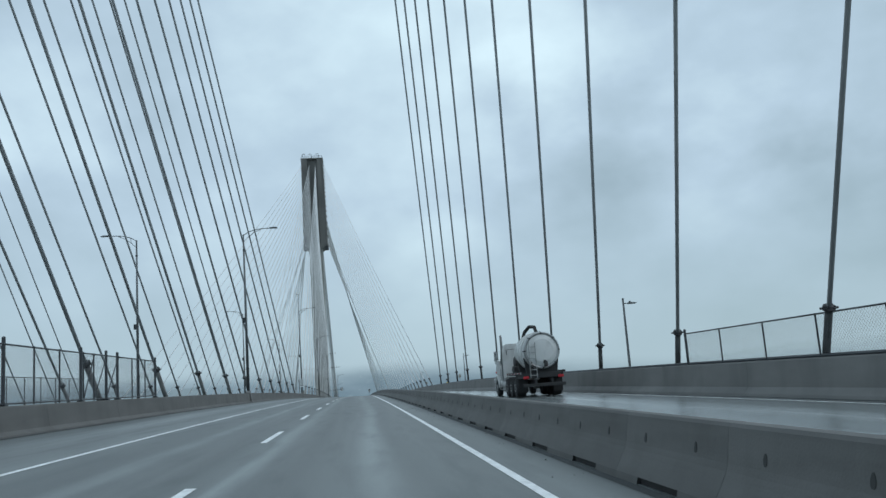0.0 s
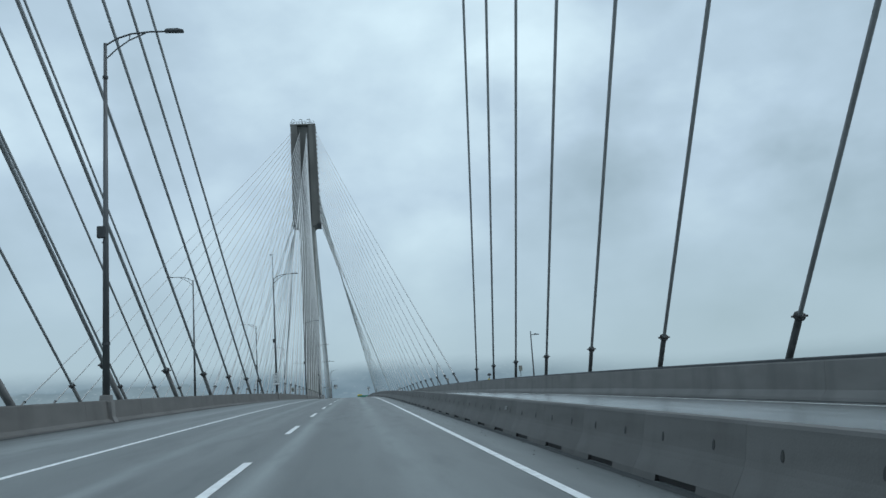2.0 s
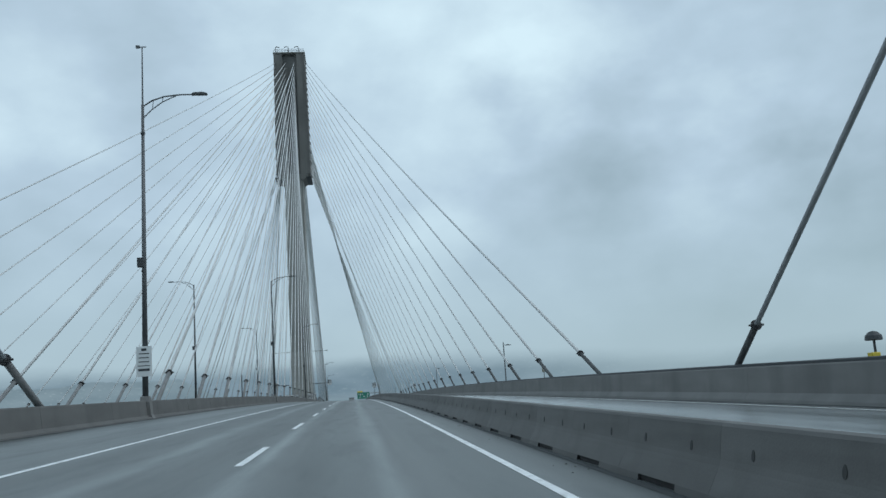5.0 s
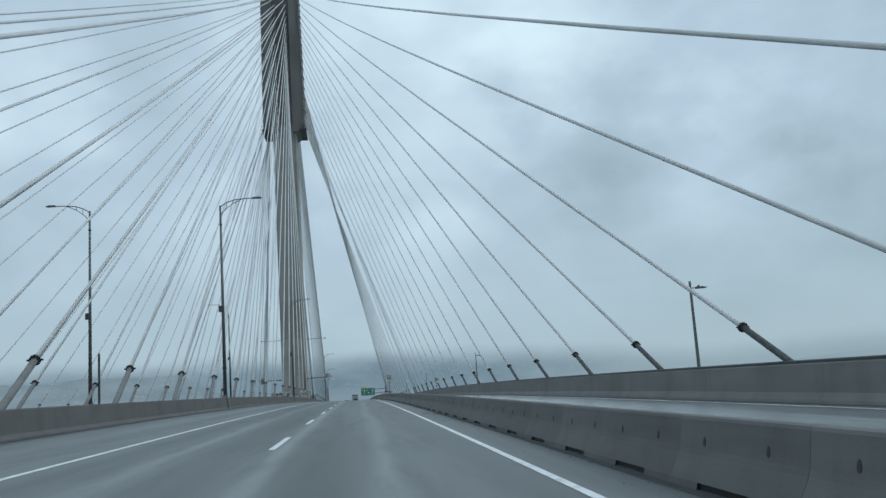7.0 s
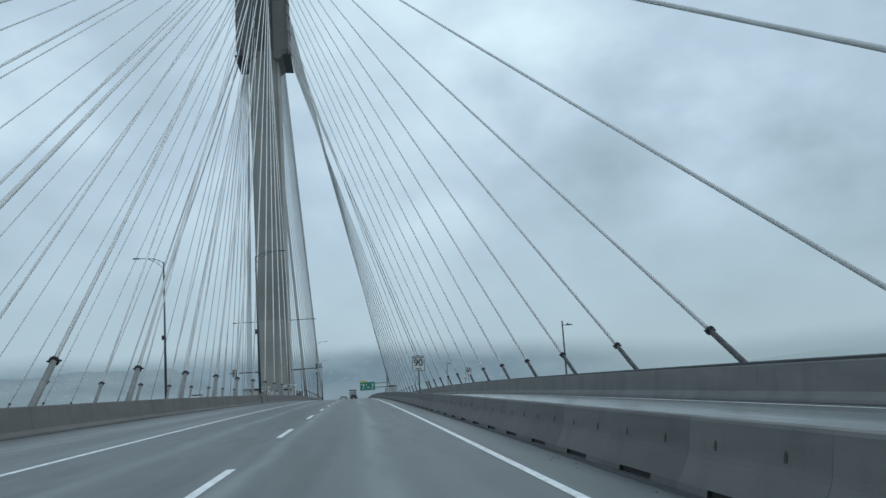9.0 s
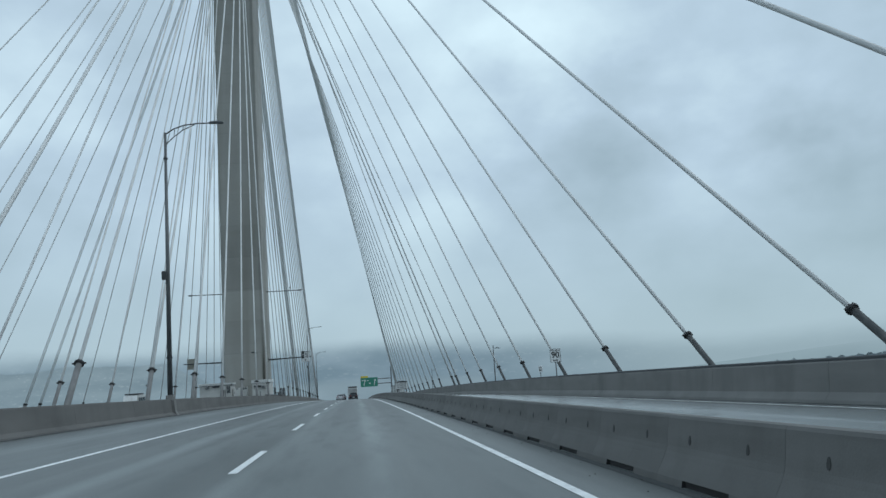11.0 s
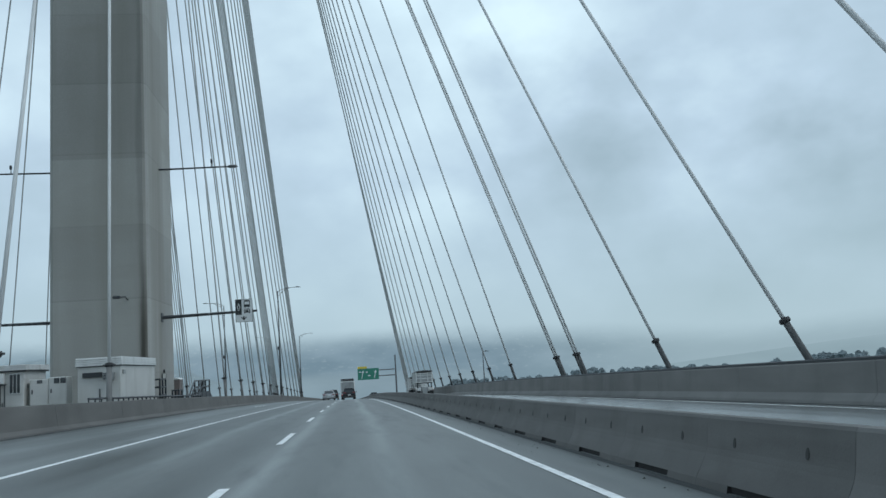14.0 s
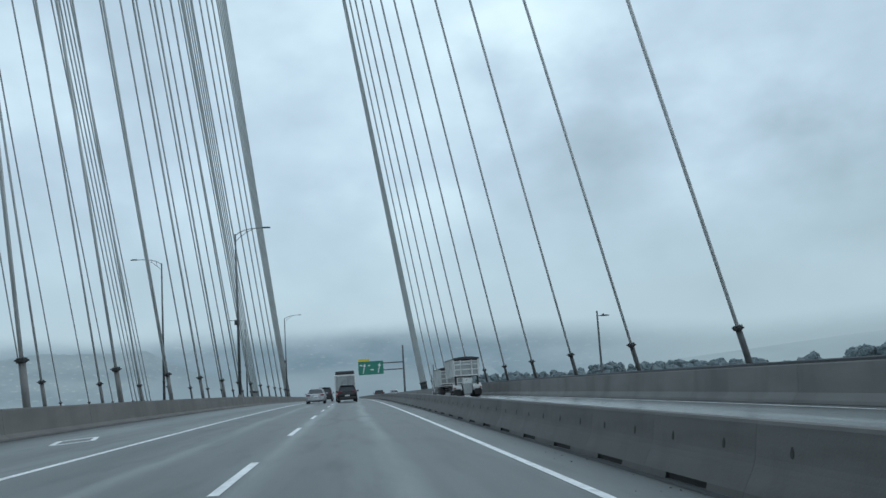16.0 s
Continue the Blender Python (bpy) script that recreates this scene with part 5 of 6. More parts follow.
# ---------------------------------------------------------------- vehicles
def ring_loft(bm, rings, close_ends=True):
    vs = [[bm.verts.new(p) for p in r] for r in rings]
    n = len(vs[0])
    for a, b in zip(vs, vs[1:]):
        for j in range(n):
            bm.faces.new((a[j], a[(j + 1) % n], b[(j + 1) % n], b[j]))
    if close_ends:
        bm.faces.new(vs[0])
        bm.faces.new(list(reversed(vs[-1])))
    return vs


def car_ring(y, w, zb, zs, zt, wt):
    """One cross-section of a car body: sill, shoulder and top."""
    half = [(w * 0.86, zb), (w * 0.97, zb + 0.12), (w, zb + 0.35), (w * 0.99, zs - 0.06), (w * 0.95, zs), (wt, zt)]
    return [(x, y, z) for x, z in half] + [(-x, y, z) for x, z in reversed(half)]


def wheel(parent, x, y, r, width, side, rim_mat, dual=False):
    """A tyre with its rim, axle across."""
    bm = bmesh.new()
    w = width / 2
    lathe(bm, [(-w, r * 0.62), (-w, r * 0.9), (-w * 0.7, r * 0.985), (0, r), (w * 0.7, r * 0.985), (w, r * 0.9), (w, r * 0.62)], 24, (x, y, r), 0)
    tyre = part("wheel", bm, RUBBER, parent, smooth=False)
    bm = bmesh.new()
    o = x + side * w
    rings = [(o - side * width * 0.9, r * 0.6), (o - side * 0.005, r * 0.63), (o - side * 0.03, r * 0.56), (o - side * (0.1 if dual else 0.05), r * 0.45), (o - side * (0.1 if dual else 0.02), r * 0.25), (o + side * (0.03 if not dual else -0.06), r * 0.2), (o + side * (0.05 if not dual else -0.04), r * 0.08)]
    lathe(bm, rings, 20, (0, y, r), 0)
    for i in range(8):
        a = 2 * math.pi * i / 8
        c = (o - side * 0.02, y + 0.34 * r * math.cos(a), r + 0.34 * r * math.sin(a))
        tube(bm, c, (c[0] + side * 0.05, c[1], c[2]), 0.03, n=6)
    part("rim", bm, rim_mat, tyre)
    return tyre


def car(name, label, x, y, paint, length=4.7, width=1.84, height=1.46, suv=False, tailgate=LENS_DARK):
    """A car heading along the bridge, seen mostly from behind."""
    t = thing(name, label, "car", pose(x, y, surf(x, y), math.degrees(math.atan2(surf(x, y + 2) - surf(x, y - 2), 4)), 0, 0))
    w, l = width / 2, length / 2
    sh = 0.92 if not suv else 1.05
    zb = 0.2 if not suv else 0.26
    bm = bmesh.new()
    st = [(-l, 0.9, 0.42, sh - 0.12, sh - 0.1), (-l + 0.12, 0.97, 0.3, sh, sh + 0.03), (-l + 0.7, 1.0, zb, sh, sh + 0.05), (0, 1.0, zb, sh - 0.02, sh + 0.02), (l - 1.3, 1.0, zb, sh - 0.04, sh + 0.0), (l - 0.3, 0.93, zb + 0.06, sh - 0.18, sh - 0.14), (l, 0.78, zb + 0.15, sh - 0.34, sh - 0.32)]
    ring_loft(bm, [car_ring(yy, w * k, b, s, tt, w * k * 0.8) for yy, k, b, s, tt in st])
    part("body", bm, paint, t, smooth=True)
    # greenhouse
    rear = -l + (0.55 if not suv else 0.12)
    bm = bmesh.new()
    zt = height
    g = [(rear, sh, w * 0.86, sh + 0.04, w * 0.8), (rear + (0.75 if not suv else 0.35), sh, w * 0.9, zt - 0.06, w * 0.66), (0.1, sh, w * 0.92, zt - 0.02, w * 0.68), (0.75, sh, w * 0.9, zt - 0.1, w * 0.66), (1.55, sh - 0.02, w * 0.86, sh + 0.03, w * 0.78)]
    ring_loft(bm, [[(a, yy, z0), (b, yy, z1), (-b, yy, z1), (-a, yy, z0)] for yy, z0, a, z1, b in g])
    part("windows", bm, TINTED, t, "dark tinted glass")
    bm = bmesh.new()
    y0, y1 = rear + (0.72 if not suv else 0.2), 0.75
    ring_loft(bm, [[(w * 0.67, yy, z - 0.05), (w * 0.62, yy, z), (0, yy, z + 0.03), (-w * 0.62, yy, z), (-w * 0.67, yy, z - 0.05)] for yy, z in ((y0, zt - 0.05), (y0 + 0.3, zt), (0.2, zt), (y1, zt - 0.08))])
    part("roof", bm, paint, t, smooth=True)
    for s in (-1, 1):
        for a, b in (((s * w * 0.86, rear + 0.02, sh), (s * w * 0.66, y0, zt - 0.05)), ((s * w * 0.92, 0.1, sh), (s * w * 0.68, 0.1, zt - 0.04)), ((s * w * 0.86, 1.5, sh), (s * w * 0.66, y1, zt - 0.1))):
            bm = bmesh.new()
            tube(bm, a, b, 0.045, n=6)
            part("pillar", bm, paint, t)
        bm = bmesh.new()
        zl = sh - 0.06 if not suv else sh + 0.02
        box(bm, s * w * 0.5, s * w * 0.93, -l - 0.015, -l + 0.16, zl - 0.12, zl + 0.04, 0.03)
        part("tail_light", bm, tailgate, t, "red tail light")
        bm = bmesh.new()
        box(bm, s * w * 0.98, s * (w + 0.2), 0.72, 0.86, sh - 0.02, sh + 0.14, 0.04)
        part("mirror", bm, paint, t)
        for yy in (-l + 0.95, l - 0.9):
            wheel(t, s * (w - 0.11), yy, 0.33 if not suv else 0.37, 0.22, s, ALU)
    bm = bmesh.new()
    box(bm, -w * 0.84, w * 0.84, -l - 0.05, -l + 0.1, 0.32, 0.56, 0.05)
    part("bumper", bm, DARK_PLASTIC if suv else paint, t)
    bm = bmesh.new()
    box(bm, -0.24, 0.24, -l - 0.03, -l - 0.005, 0.62, 0.74, 0.01)
    part("plate", bm, SIGN_WHITE, t)
    return t


def truck_frame(t, y0, y1, w=0.42, z=0.75):
    for s in (-1, 1):
        bm = bmesh.new()
        box(bm, s * w - 0.05, s * w + 0.05, y0, y1, z - 0.14, z + 0.14, 0.01)
        part("frame_rail", bm, CHASSIS, t)


def cab(t, yf, paint, number=False, back=2.9, deep=0.65, rise=0.0):
    """A long-nosed truck cab with sleeper; yf: y of the front bumper. The left side is towards -x."""
    bm = bmesh.new()           # hood
    rings = []
    for y, w, z0, z1 in ((yf - 0.12, 0.86, 0.75, 1.58), (yf - 0.3, 0.92, 0.7, 1.72), (yf - 1.2, 0.96, 0.7, 1.84), (yf - 1.95, 1.0, 0.7, 1.92)):
        rings.append([(-w, y, z0), (-w, y, z1 - 0.22), (-w + 0.2, y, z1), (0, y, z1 + 0.04), (w - 0.2, y, z1), (w, y, z1 - 0.22), (w, y, z0)])
    ring_loft(bm, rings)
    part("hood", bm, paint, t)
    bm = bmesh.new()
    box(bm, -0.5, 0.5, yf - 0.1, yf - 0.04, 0.75, 1.5, 0.03)
    part("grille", bm, CHROME, t)
    bm = bmesh.new()
    box(bm, -1.18, 1.18, yf - 0.12, yf + 0.1, 0.42, 0.75, 0.05)
    part("bumper", bm, CHROME, t)
    for s in (-1, 1):
        bm = bmesh.new()        # rounded fender over the front wheel
        rings = []
        yc, r = yf - 1.0, 0.66
        for i in range(9):
            a = math.pi * (0.02 + 0.98 * i / 8)
            c, sn = math.cos(a), math.sin(a)
            rings.append([(s * 0.75, yc + r * c, 0.56 + r * sn), (s * 0.75, yc + (r + 0.16) * c, 0.56 + (r + 0.16) * sn), (s * 1.17, yc + (r + 0.12) * c, 0.56 + (r + 0.1) * sn), (s * 1.21, yc + r * c, 0.56 + r * sn)])
        ring_loft(bm, rings)
        part("fender", bm, paint, t, smooth=True)
        bm = bmesh.new()
        box(bm, s * 0.95, s * 1.19, yf - 0.3, yf + 0.02, 0.82, 1.12, 0.05)
        part("headlight", bm, CHROME, t)
        bm = bmesh.new()
        box(bm, s * 1.03, s * 1.15, yf - 0.55, yf - 0.45, 1.42, 1.54, 0.015)
        part("marker_lamp", bm, RED, t, "red marker lamp")
        wheel(t, s * 1.04, yf - 1.0, 0.53, 0.3, s, ALU)
    # cab and sleeper
    yc0, yc1, ys = yf - 1.9, yf - back, yf - back - deep
    up = 2.4 * rise              # how much higher the cab's windows and roof sit
    bm = bmesh.new()
    rings = []
    for y, w, zt in ((yc0, 1.02, 1.75 + up), (yc0 - 0.45, 1.05, 2.62 + up), (yc0 - 0.6, 1.06, 2.7 + up), (yc1, 1.07, 2.72 + up)):
        rings.append([(-w, y, 0.95), (-w, y, min(zt, 1.75 + up)), (-w + 0.06, y, zt - 0.08), (-w + 0.2, y, zt), (w - 0.2, y, zt), (w - 0.06, y, zt - 0.08), (w, y, min(zt, 1.75 + up)), (w, y, 0.95)])
    ring_loft(bm, rings)
    part("cab", bm, paint, t)
    bm = bmesh.new()
    rings = []
    for y, w, zt in ((yc1 + 0.02, 1.08, 2.7 + rise), (yc1 - 0.08, 1.12, 2.88 + rise), (yc1 - 0.24, 1.2, 3.0 + rise), (ys + 0.04, 1.22, 3.03 + rise), (ys, 1.2, 3.02 + rise)):
        rings.append([(-w, y, 1.12), (-w, y, 2.7 + rise), (-w + 0.015, y, 2.72 + rise), (-w + 0.1, y, max(zt - 0.06, 2.73 + rise)), (-w + 0.26, y, max(zt, 2.74 + rise)), (w - 0.26, y, max(zt, 2.74 + rise)), (w - 0.1, y, max(zt - 0.06, 2.73 + rise)), (w - 0.015, y, 2.72 + rise), (w, y, 2.7 + rise), (w, y, 1.12)])
    ring_loft(bm, rings)
    sl = part("sleeper", bm, paint, t)
    bm = bmesh.new()               # rear wall: gutter strips, hatch and round cap
    box(bm, -1.0, -0.35, ys - 0.012, ys + 0.004, 2.68 + rise, 2.7 + rise)
    box(bm, -0.2, 0.4, ys - 0.012, ys + 0.004, 2.68 + rise, 2.7 + rise)
    part("drip_strip", bm, DARK_PLASTIC, sl)
    bm = bmesh.new()
    box(bm, -1.0, -0.96, ys - 0.014, ys + 0.004, 2.38 + rise, 2.67 + rise)
    part("wall_strip", bm, DARK_PLASTIC, sl)
    bm = bmesh.new()
    tube(bm, (-0.06, ys - 0.02, 2.62 + rise), (0.02, ys - 0.02, 2.25 + rise), 0.025, n=5)
    part("wall_strip", bm, DARK_PLASTIC, sl)
    bm = bmesh.new()
    box(bm, -0.38, -0.17, ys - 0.016, ys + 0.004, 1.72, 1.95, 0.005)
    part("hatch", bm, DARK_PLASTIC, sl)
    bm = bmesh.new()
    lathe(bm, [(ys - 0.02, 0.005), (ys - 0.02, 0.07), (ys + 0.002, 0.075)], 14, (-0.67, 0, 1.55), 1)
    part("round_cap", bm, PIPE, sl)
    bm = bmesh.new()
    box(bm, -1.225, -1.19, yc1 - 0.36, yc1 - 0.25, 2.0, 2.42, 0.01)
    part("vent", bm, ALU, sl)
    bm = bmesh.new()
    for z in (1.2, 1.72):
        box(bm, -1.226, -1.2, ys + 0.06, ys + 0.38, z, z + 0.012)
    box(bm, -1.226, -1.2, ys + 0.1, ys + 0.18, 1.42, 1.5)
    part("locker_door", bm, DARK_PLASTIC, sl, "seams and latch of the locker door")
    bm = bmesh.new()
    box(bm, -1.2, -0.9, ys, yc1 + 0.1, 0.95, 1.115, 0.03)
    part("skirt", bm, ALU, sl, "grey step box under the sleeper")
    for s in (-1, 1):
        bm = bmesh.new()         # door window, raked at the front
        x = s * 1.065
        q = [bm.verts.new(p) for p in ((x, yc1 + 4 * rise + 0.12, 1.82 + up), (x, yc0 - 0.25, 1.76 + up), (x - s * 0.02, yc0 - 0.5, 2.5 + up), (x - s * 0.02, yc1 + 4 * rise + 0.12, 2.5 + up))]
        bm.faces.new(q)
        bmesh.ops.solidify(bm, geom=bm.faces[:], thickness=0.01)
        part("side_window", bm, PALE_GLASS, t, "side window with a pale sky reflection painted into its colour")
        bm = bmesh.new()
        pipe_run(bm, [(x, yc1 + 4 * rise + 0.08, 1.78 + up), (x, yc0 - 0.2, 1.72 + up), (x - s * 0.02, yc0 - 0.48, 2.54 + up), (x - s * 0.02, yc1 + 4 * rise + 0.08, 2.54 + up), (x, yc1 + 4 * rise + 0.08, 1.78 + up)], 0.02, 5)
        part("window_seal", bm, DARK_PLASTIC, t)
        bm = bmesh.new()
        for a, b in (((x + s * 0.004, yc1 + 0.03, 1.0), (x + s * 0.004, yc1 + 0.03, 2.55)), ((x + s * 0.004, yc0 - 0.12, 1.0), (x + s * 0.004, yc0 - 0.12, 1.72)), ((x + s * 0.004, yc1 + 0.03, 1.12), (x + s * 0.004, yc0 - 0.12, 1.12))):
            tube(bm, a, b, 0.008, n=4)
        part("door_seam", bm, DARK_PLASTIC, t)
        bm = bmesh.new()
        box(bm, s * 1.06, s * 1.09, yc1 + 0.1, yc1 + 0.22, 1.45, 1.52, 0.01)
        part("door_handle", bm, CHROME, t)
        # air cleaner canister beside the hood
        bm = bmesh.new()
        lathe(bm, [(1.3, 0.12), (1.32, 0.2), (2.0, 0.2), (2.03, 0.17), (2.06, 0.23), (2.2, 0.23), (2.24, 0.05)], 16, (s * 1.04, yc0 + 0.42, 0), 2)
        can = part("air_cleaner", bm, TRUCK_WHITE, t, "white ribbed air cleaner canister", smooth=False)
        if number and s < 0:
            text_mesh("02", 0.22, SIGN_BLACK, can, pose(s * 1.243, yc0 + 0.42, 1.66, 90, 0, -90))
        # exhaust stack with perforated shield
        bm = bmesh.new()
        pipe_run(bm, [(s * 1.17, yc1 - 0.02, 1.0), (s * 1.17, yc1 - 0.02, 3.2 + rise), (s * 1.17, yc1 - 0.0, 3.42 + rise), (s * 1.17, yc1 + 0.08, 3.56 + rise)], [0.075, 0.075, 0.075, 0.07], 10)
        stack = part("exhaust_stack", bm, PIPE, t, "sooty steel exhaust stack", smooth=True)
        bm = bmesh.new()
        box(bm, s * 1.1, s * 1.2, yc1 + 0.07, yc1 + 0.18, 1.0, 2.7, 0.02)
        sh = part("heat_shield", bm, ALU, stack)
        for i in range(11):
            bm = bmesh.new()
            box(bm, s * 1.2, s * 1.208, yc1 + 0.1, yc1 + 0.15, 1.2 + 0.13 * i, 1.27 + 0.13 * i)
            if i % 4 != 3:
                part("slot", bm, DARK_PLASTIC, stack)
            else:
                bm.free()
        # mirror
        bm = bmesh.new()
        pipe_run(bm, [(s * 1.05, yc0 - 0.5, 2.5 + up), (s * 1.38, yc0 - 0.2, 2.6 + up), (s * 1.38, yc0 - 0.2, 1.9 + up), (s * 1.05, yc0 - 0.3, 1.72 + up)], 0.022, 6)
        arm = part("mirror_arm", bm, CHROME, t)
        bm = bmesh.new()
        box(bm, s * 1.26, s * 1.45, yc0 - 0.27, yc0 - 0.15, 1.97 + up, 2.55 + up, 0.03)
        part("mirror", bm, CHROME, arm)
        # fuel tank and steps
        bm = bmesh.new()
        lathe(bm, [(yc1 - 0.87 - rise, 0.02), (yc1 - 0.85 - rise, 0.3), (yc1 - 0.81 - rise, 0.345), (yc1 - 0.77 - rise, 0.35), (yc1 - 0.45, 0.35), (yc1 - 0.43, 0.36), (yc1 - 0.39, 0.36), (yc1 - 0.37, 0.35), (yc1 + 0.2, 0.35), (yc1 + 0.22, 0.36), (yc1 + 0.26, 0.36), (yc1 + 0.28, 0.35), (yc1 + 0.66, 0.35), (yc1 + 0.7, 0.33), (yc1 + 0.7, 0.02)], 24, (s * 0.86, 0, 0.72), 1)
        part("fuel_tank", bm, ALU, t, "dull aluminium fuel tank", smooth=False)
        bm = bmesh.new()
        box(bm, s * 0.8, s * 1.2, yc1 - 0.5, yc0 - 0.05, 0.98, 1.04, 0.015)
        box(bm, s * 1.0, s * 1.2, yc1 - 0.4, yc0 - 0.1, 0.42, 0.47, 0.015)
        box(bm, s * 1.16, s * 1.19, yc1 - 0.35, yc1 - 0.3, 0.42, 1.08)
        box(bm, s * 1.16, s * 1.19, yc0 - 0.2, yc0 - 0.15, 0.42, 1.08)
        part("cab_step", bm, ALU, t)
    bm = bmesh.new()
    q = [bm.verts.new(p) for p in ((-0.92, yc0 + 0.012, 1.8 + up), (0.92, yc0 + 0.012, 1.8 + up), (0.84, yc0 - 0.43, 2.58 + up), (-0.84, yc0 - 0.43, 2.58 + up))]
    bm.faces.new(q)
    bmesh.ops.solidify(bm, geom=bm.faces[:], thickness=0.015)
    part("windscreen", bm, TINTED, t)
    for s in (-1, 1):
        bm = bmesh.new()
        tube(bm, (s * 1.3, yc0 - 0.3, 2.5 + up), (s * 1.3, yc0 - 0.3, 3.9 + up), 0.012, 0.006, 5)
        part("aerial", bm, DARK_PLASTIC, t)
    return yc0, yc1, ys


def vacuum_truck(x, yf):
    y = yf
    t = thing("vacuum_tank_truck", "white long-nosed tank truck with black suction hoses", "truck", pose(x, y, surf(x, y), math.degrees(math.atan2(surf(x, y + 3) - surf(x, y - 3), 6)), 0, 0))
    yc0, yc1, ys = cab(t, 0.0, TRUCK_WHITE, True, 3.45, 0.5, 0.08)
    truck_frame(t, -9.3, -0.5)
    # plain triangle on the door
    bm = bmesh.new()
    xx = -1.075
    for a, b, c in (((-2.75, 1.5), (-2.55, 1.5), (-2.65, 1.7)),):
        bm.faces.new([bm.verts.new((xx, *p)) for p in (a, b, c)])
    bmesh.ops.solidify(bm, geom=bm.faces[:], thickness=0.004)
    part("door_emblem", bm, DARK_PLASTIC, t)
    bm = bmesh.new()
    box(bm, xx - 0.006, xx, -3.05, -2.35, 1.24, 1.3)
    part("print_bar", bm, DARK_PLASTIC, t)
    for s in (-1, 1):
        for yy in (-4.95, -6.25, -7.6):
            wheel(t, s * 1.0, yy, 0.53, 0.52, s, ALU, True)
        bm = bmesh.new()
        box(bm, s * 0.7, s * 1.22, -8.36, -8.33, 0.25, 1.0, 0.01)
        part("mud_flap", bm, RUBBER, t, "black rubber mud flap")
        bm = bmesh.new()
        box(bm, s * 0.8, s * 1.1, -9.28, -9.2, 0.98, 1.12, 0.02)
        part("tail_light", bm, RED, t, "red tail light")
        bm = bmesh.new()
        pipe_run(bm, [(s * 1.18, -4.4, 0.6), (s * 1.18, -4.45, 0.9), (s * 1.18, -4.65, 1.12), (s * 1.18, -5.2, 1.18), (s * 1.18, -7.4, 1.16)], 0.04, 6)
        part("wheel_guard", bm, ALU, t)
        bm = bmesh.new()
        box(bm, s * 1.1, s * 1.2, -9.3, -4.85, 1.24, 1.36, 0.01)
        part("side_rail", bm, CHASSIS, t)
        for i in range(10):
            bm = bmesh.new()
            box(bm, s * 1.2, s * 1.206, -9.2 + 0.46 * i, -9.0 + 0.46 * i, 1.27, 1.32)
            part("reflector", bm, RED if i % 2 else SIGN_WHITE, t)
    bm = bmesh.new()
    box(bm, -1.1, 1.1, -9.2, -4.8, 1.0, 1.3, 0.03)
    part("deck", bm, CHASSIS, t)
    # tank with domed ends and ribs
    bm = bmesh.new()
    prof = [(-9.5, 0.1), (-9.46, 0.6), (-9.34, 0.88), (-9.1, 0.98)]
    for yb in (-8.7, -7.9, -7.1):
        prof += [(yb - 0.06, 0.98), (yb - 0.05, 1.03), (yb + 0.05, 1.03), (yb + 0.06, 0.98)]
    prof += [(-6.6, 0.98), (-6.4, 0.88), (-6.3, 0.6), (-6.25, 0.1)]
    lathe(bm, prof, 28, (0, 0, 2.45), 1)
    part("tank", bm, TRUCK_WHITE, t, "white ribbed cylindrical tank", smooth=False)
    for yb in (-8.9, -7.0):
        bm = bmesh.new()
        prism(bm, [(-0.85, 1.3), (0.85, 1.3), (0.95, 2.1), (-0.95, 2.1)], 1, yb - 0.08, yb + 0.08)
        part("saddle", bm, CHASSIS, t)
    # rear door ring with clamps, outlet pipe, ladder and bumper
    bm = bmesh.new()
    lathe(bm, [(-9.36, 0.86), (-9.4, 0.93), (-9.3, 0.99), (-9.22, 0.99)], 28, (0, 0, 2.45), 1)
    part("door_ring", bm, ALU, t, smooth=False)
    for i in range(8):
        a = 2 * math.pi * i / 8
        bm = bmesh.new()
        tube(bm, (0.9 * math.cos(a), -9.48, 2.45 + 0.9 * math.sin(a)), (1.0 * math.cos(a), -9.2, 2.45 + 1.0 * math.sin(a)), 0.035, n=6)
        part("clamp", bm, CHASSIS, t)
    bm = bmesh.new()
    pipe_run(bm, [(0.1, -9.4, 1.85), (0.1, -9.62, 1.8), (0.1, -9.68, 1.6)], 0.1, 10)
    part("outlet_pipe", bm, CHASSIS, t)
    bm = bmesh.new()
    for x in (-0.75, -0.4):
        tube(bm, (x, -9.56, 1.0), (x, -9.56, 2.9), 0.025, n=6)
    for i in range(6):
        tube(bm, (-0.75, -9.56, 1.15 + 0.3 * i), (-0.4, -9.56, 1.15 + 0.3 * i), 0.02, n=6)
    part("ladder", bm, ALU, t)
    bm = bmesh.new()
    box(bm, -1.15, 1.15, -9.4, -9.28, 0.55, 0.72, 0.02)
    for x in (-0.45, 0.45):
        box(bm, x - 0.05, x + 0.05, -9.38, -9.28, 0.7, 0.95)
    part("bumper", bm, CHASSIS, t)
    for x0, pts, r in ((-0.2, [(-0.25, -5.2, 1.5), (-0.27, -5.2, 2.2), (-0.2, -5.2, 3.2), (-0.05, -5.25, 3.65), (0.2, -5.5, 3.95), (0.4, -6.0, 3.9), (0.4, -6.5, 3.5)], 0.1),
                       (-1.0, [(-0.62, -5.2, 1.45), (-0.66, -5.2, 1.85), (-0.64, -5.2, 2.25), (-0.5, -5.2, 2.58), (-0.2, -5.25, 2.74), (0.1, -5.6, 2.66), (0.2, -6.0, 2.5)], 0.105),
                       (-0.6, [(-0.36, -5.15, 1.45), (-0.35, -5.15, 1.8), (-0.3, -5.2, 2.3), (-0.15, -5.3, 2.5), (0.1, -5.7, 2.55)], 0.1)):
        bm = bmesh.new()
        fine = []
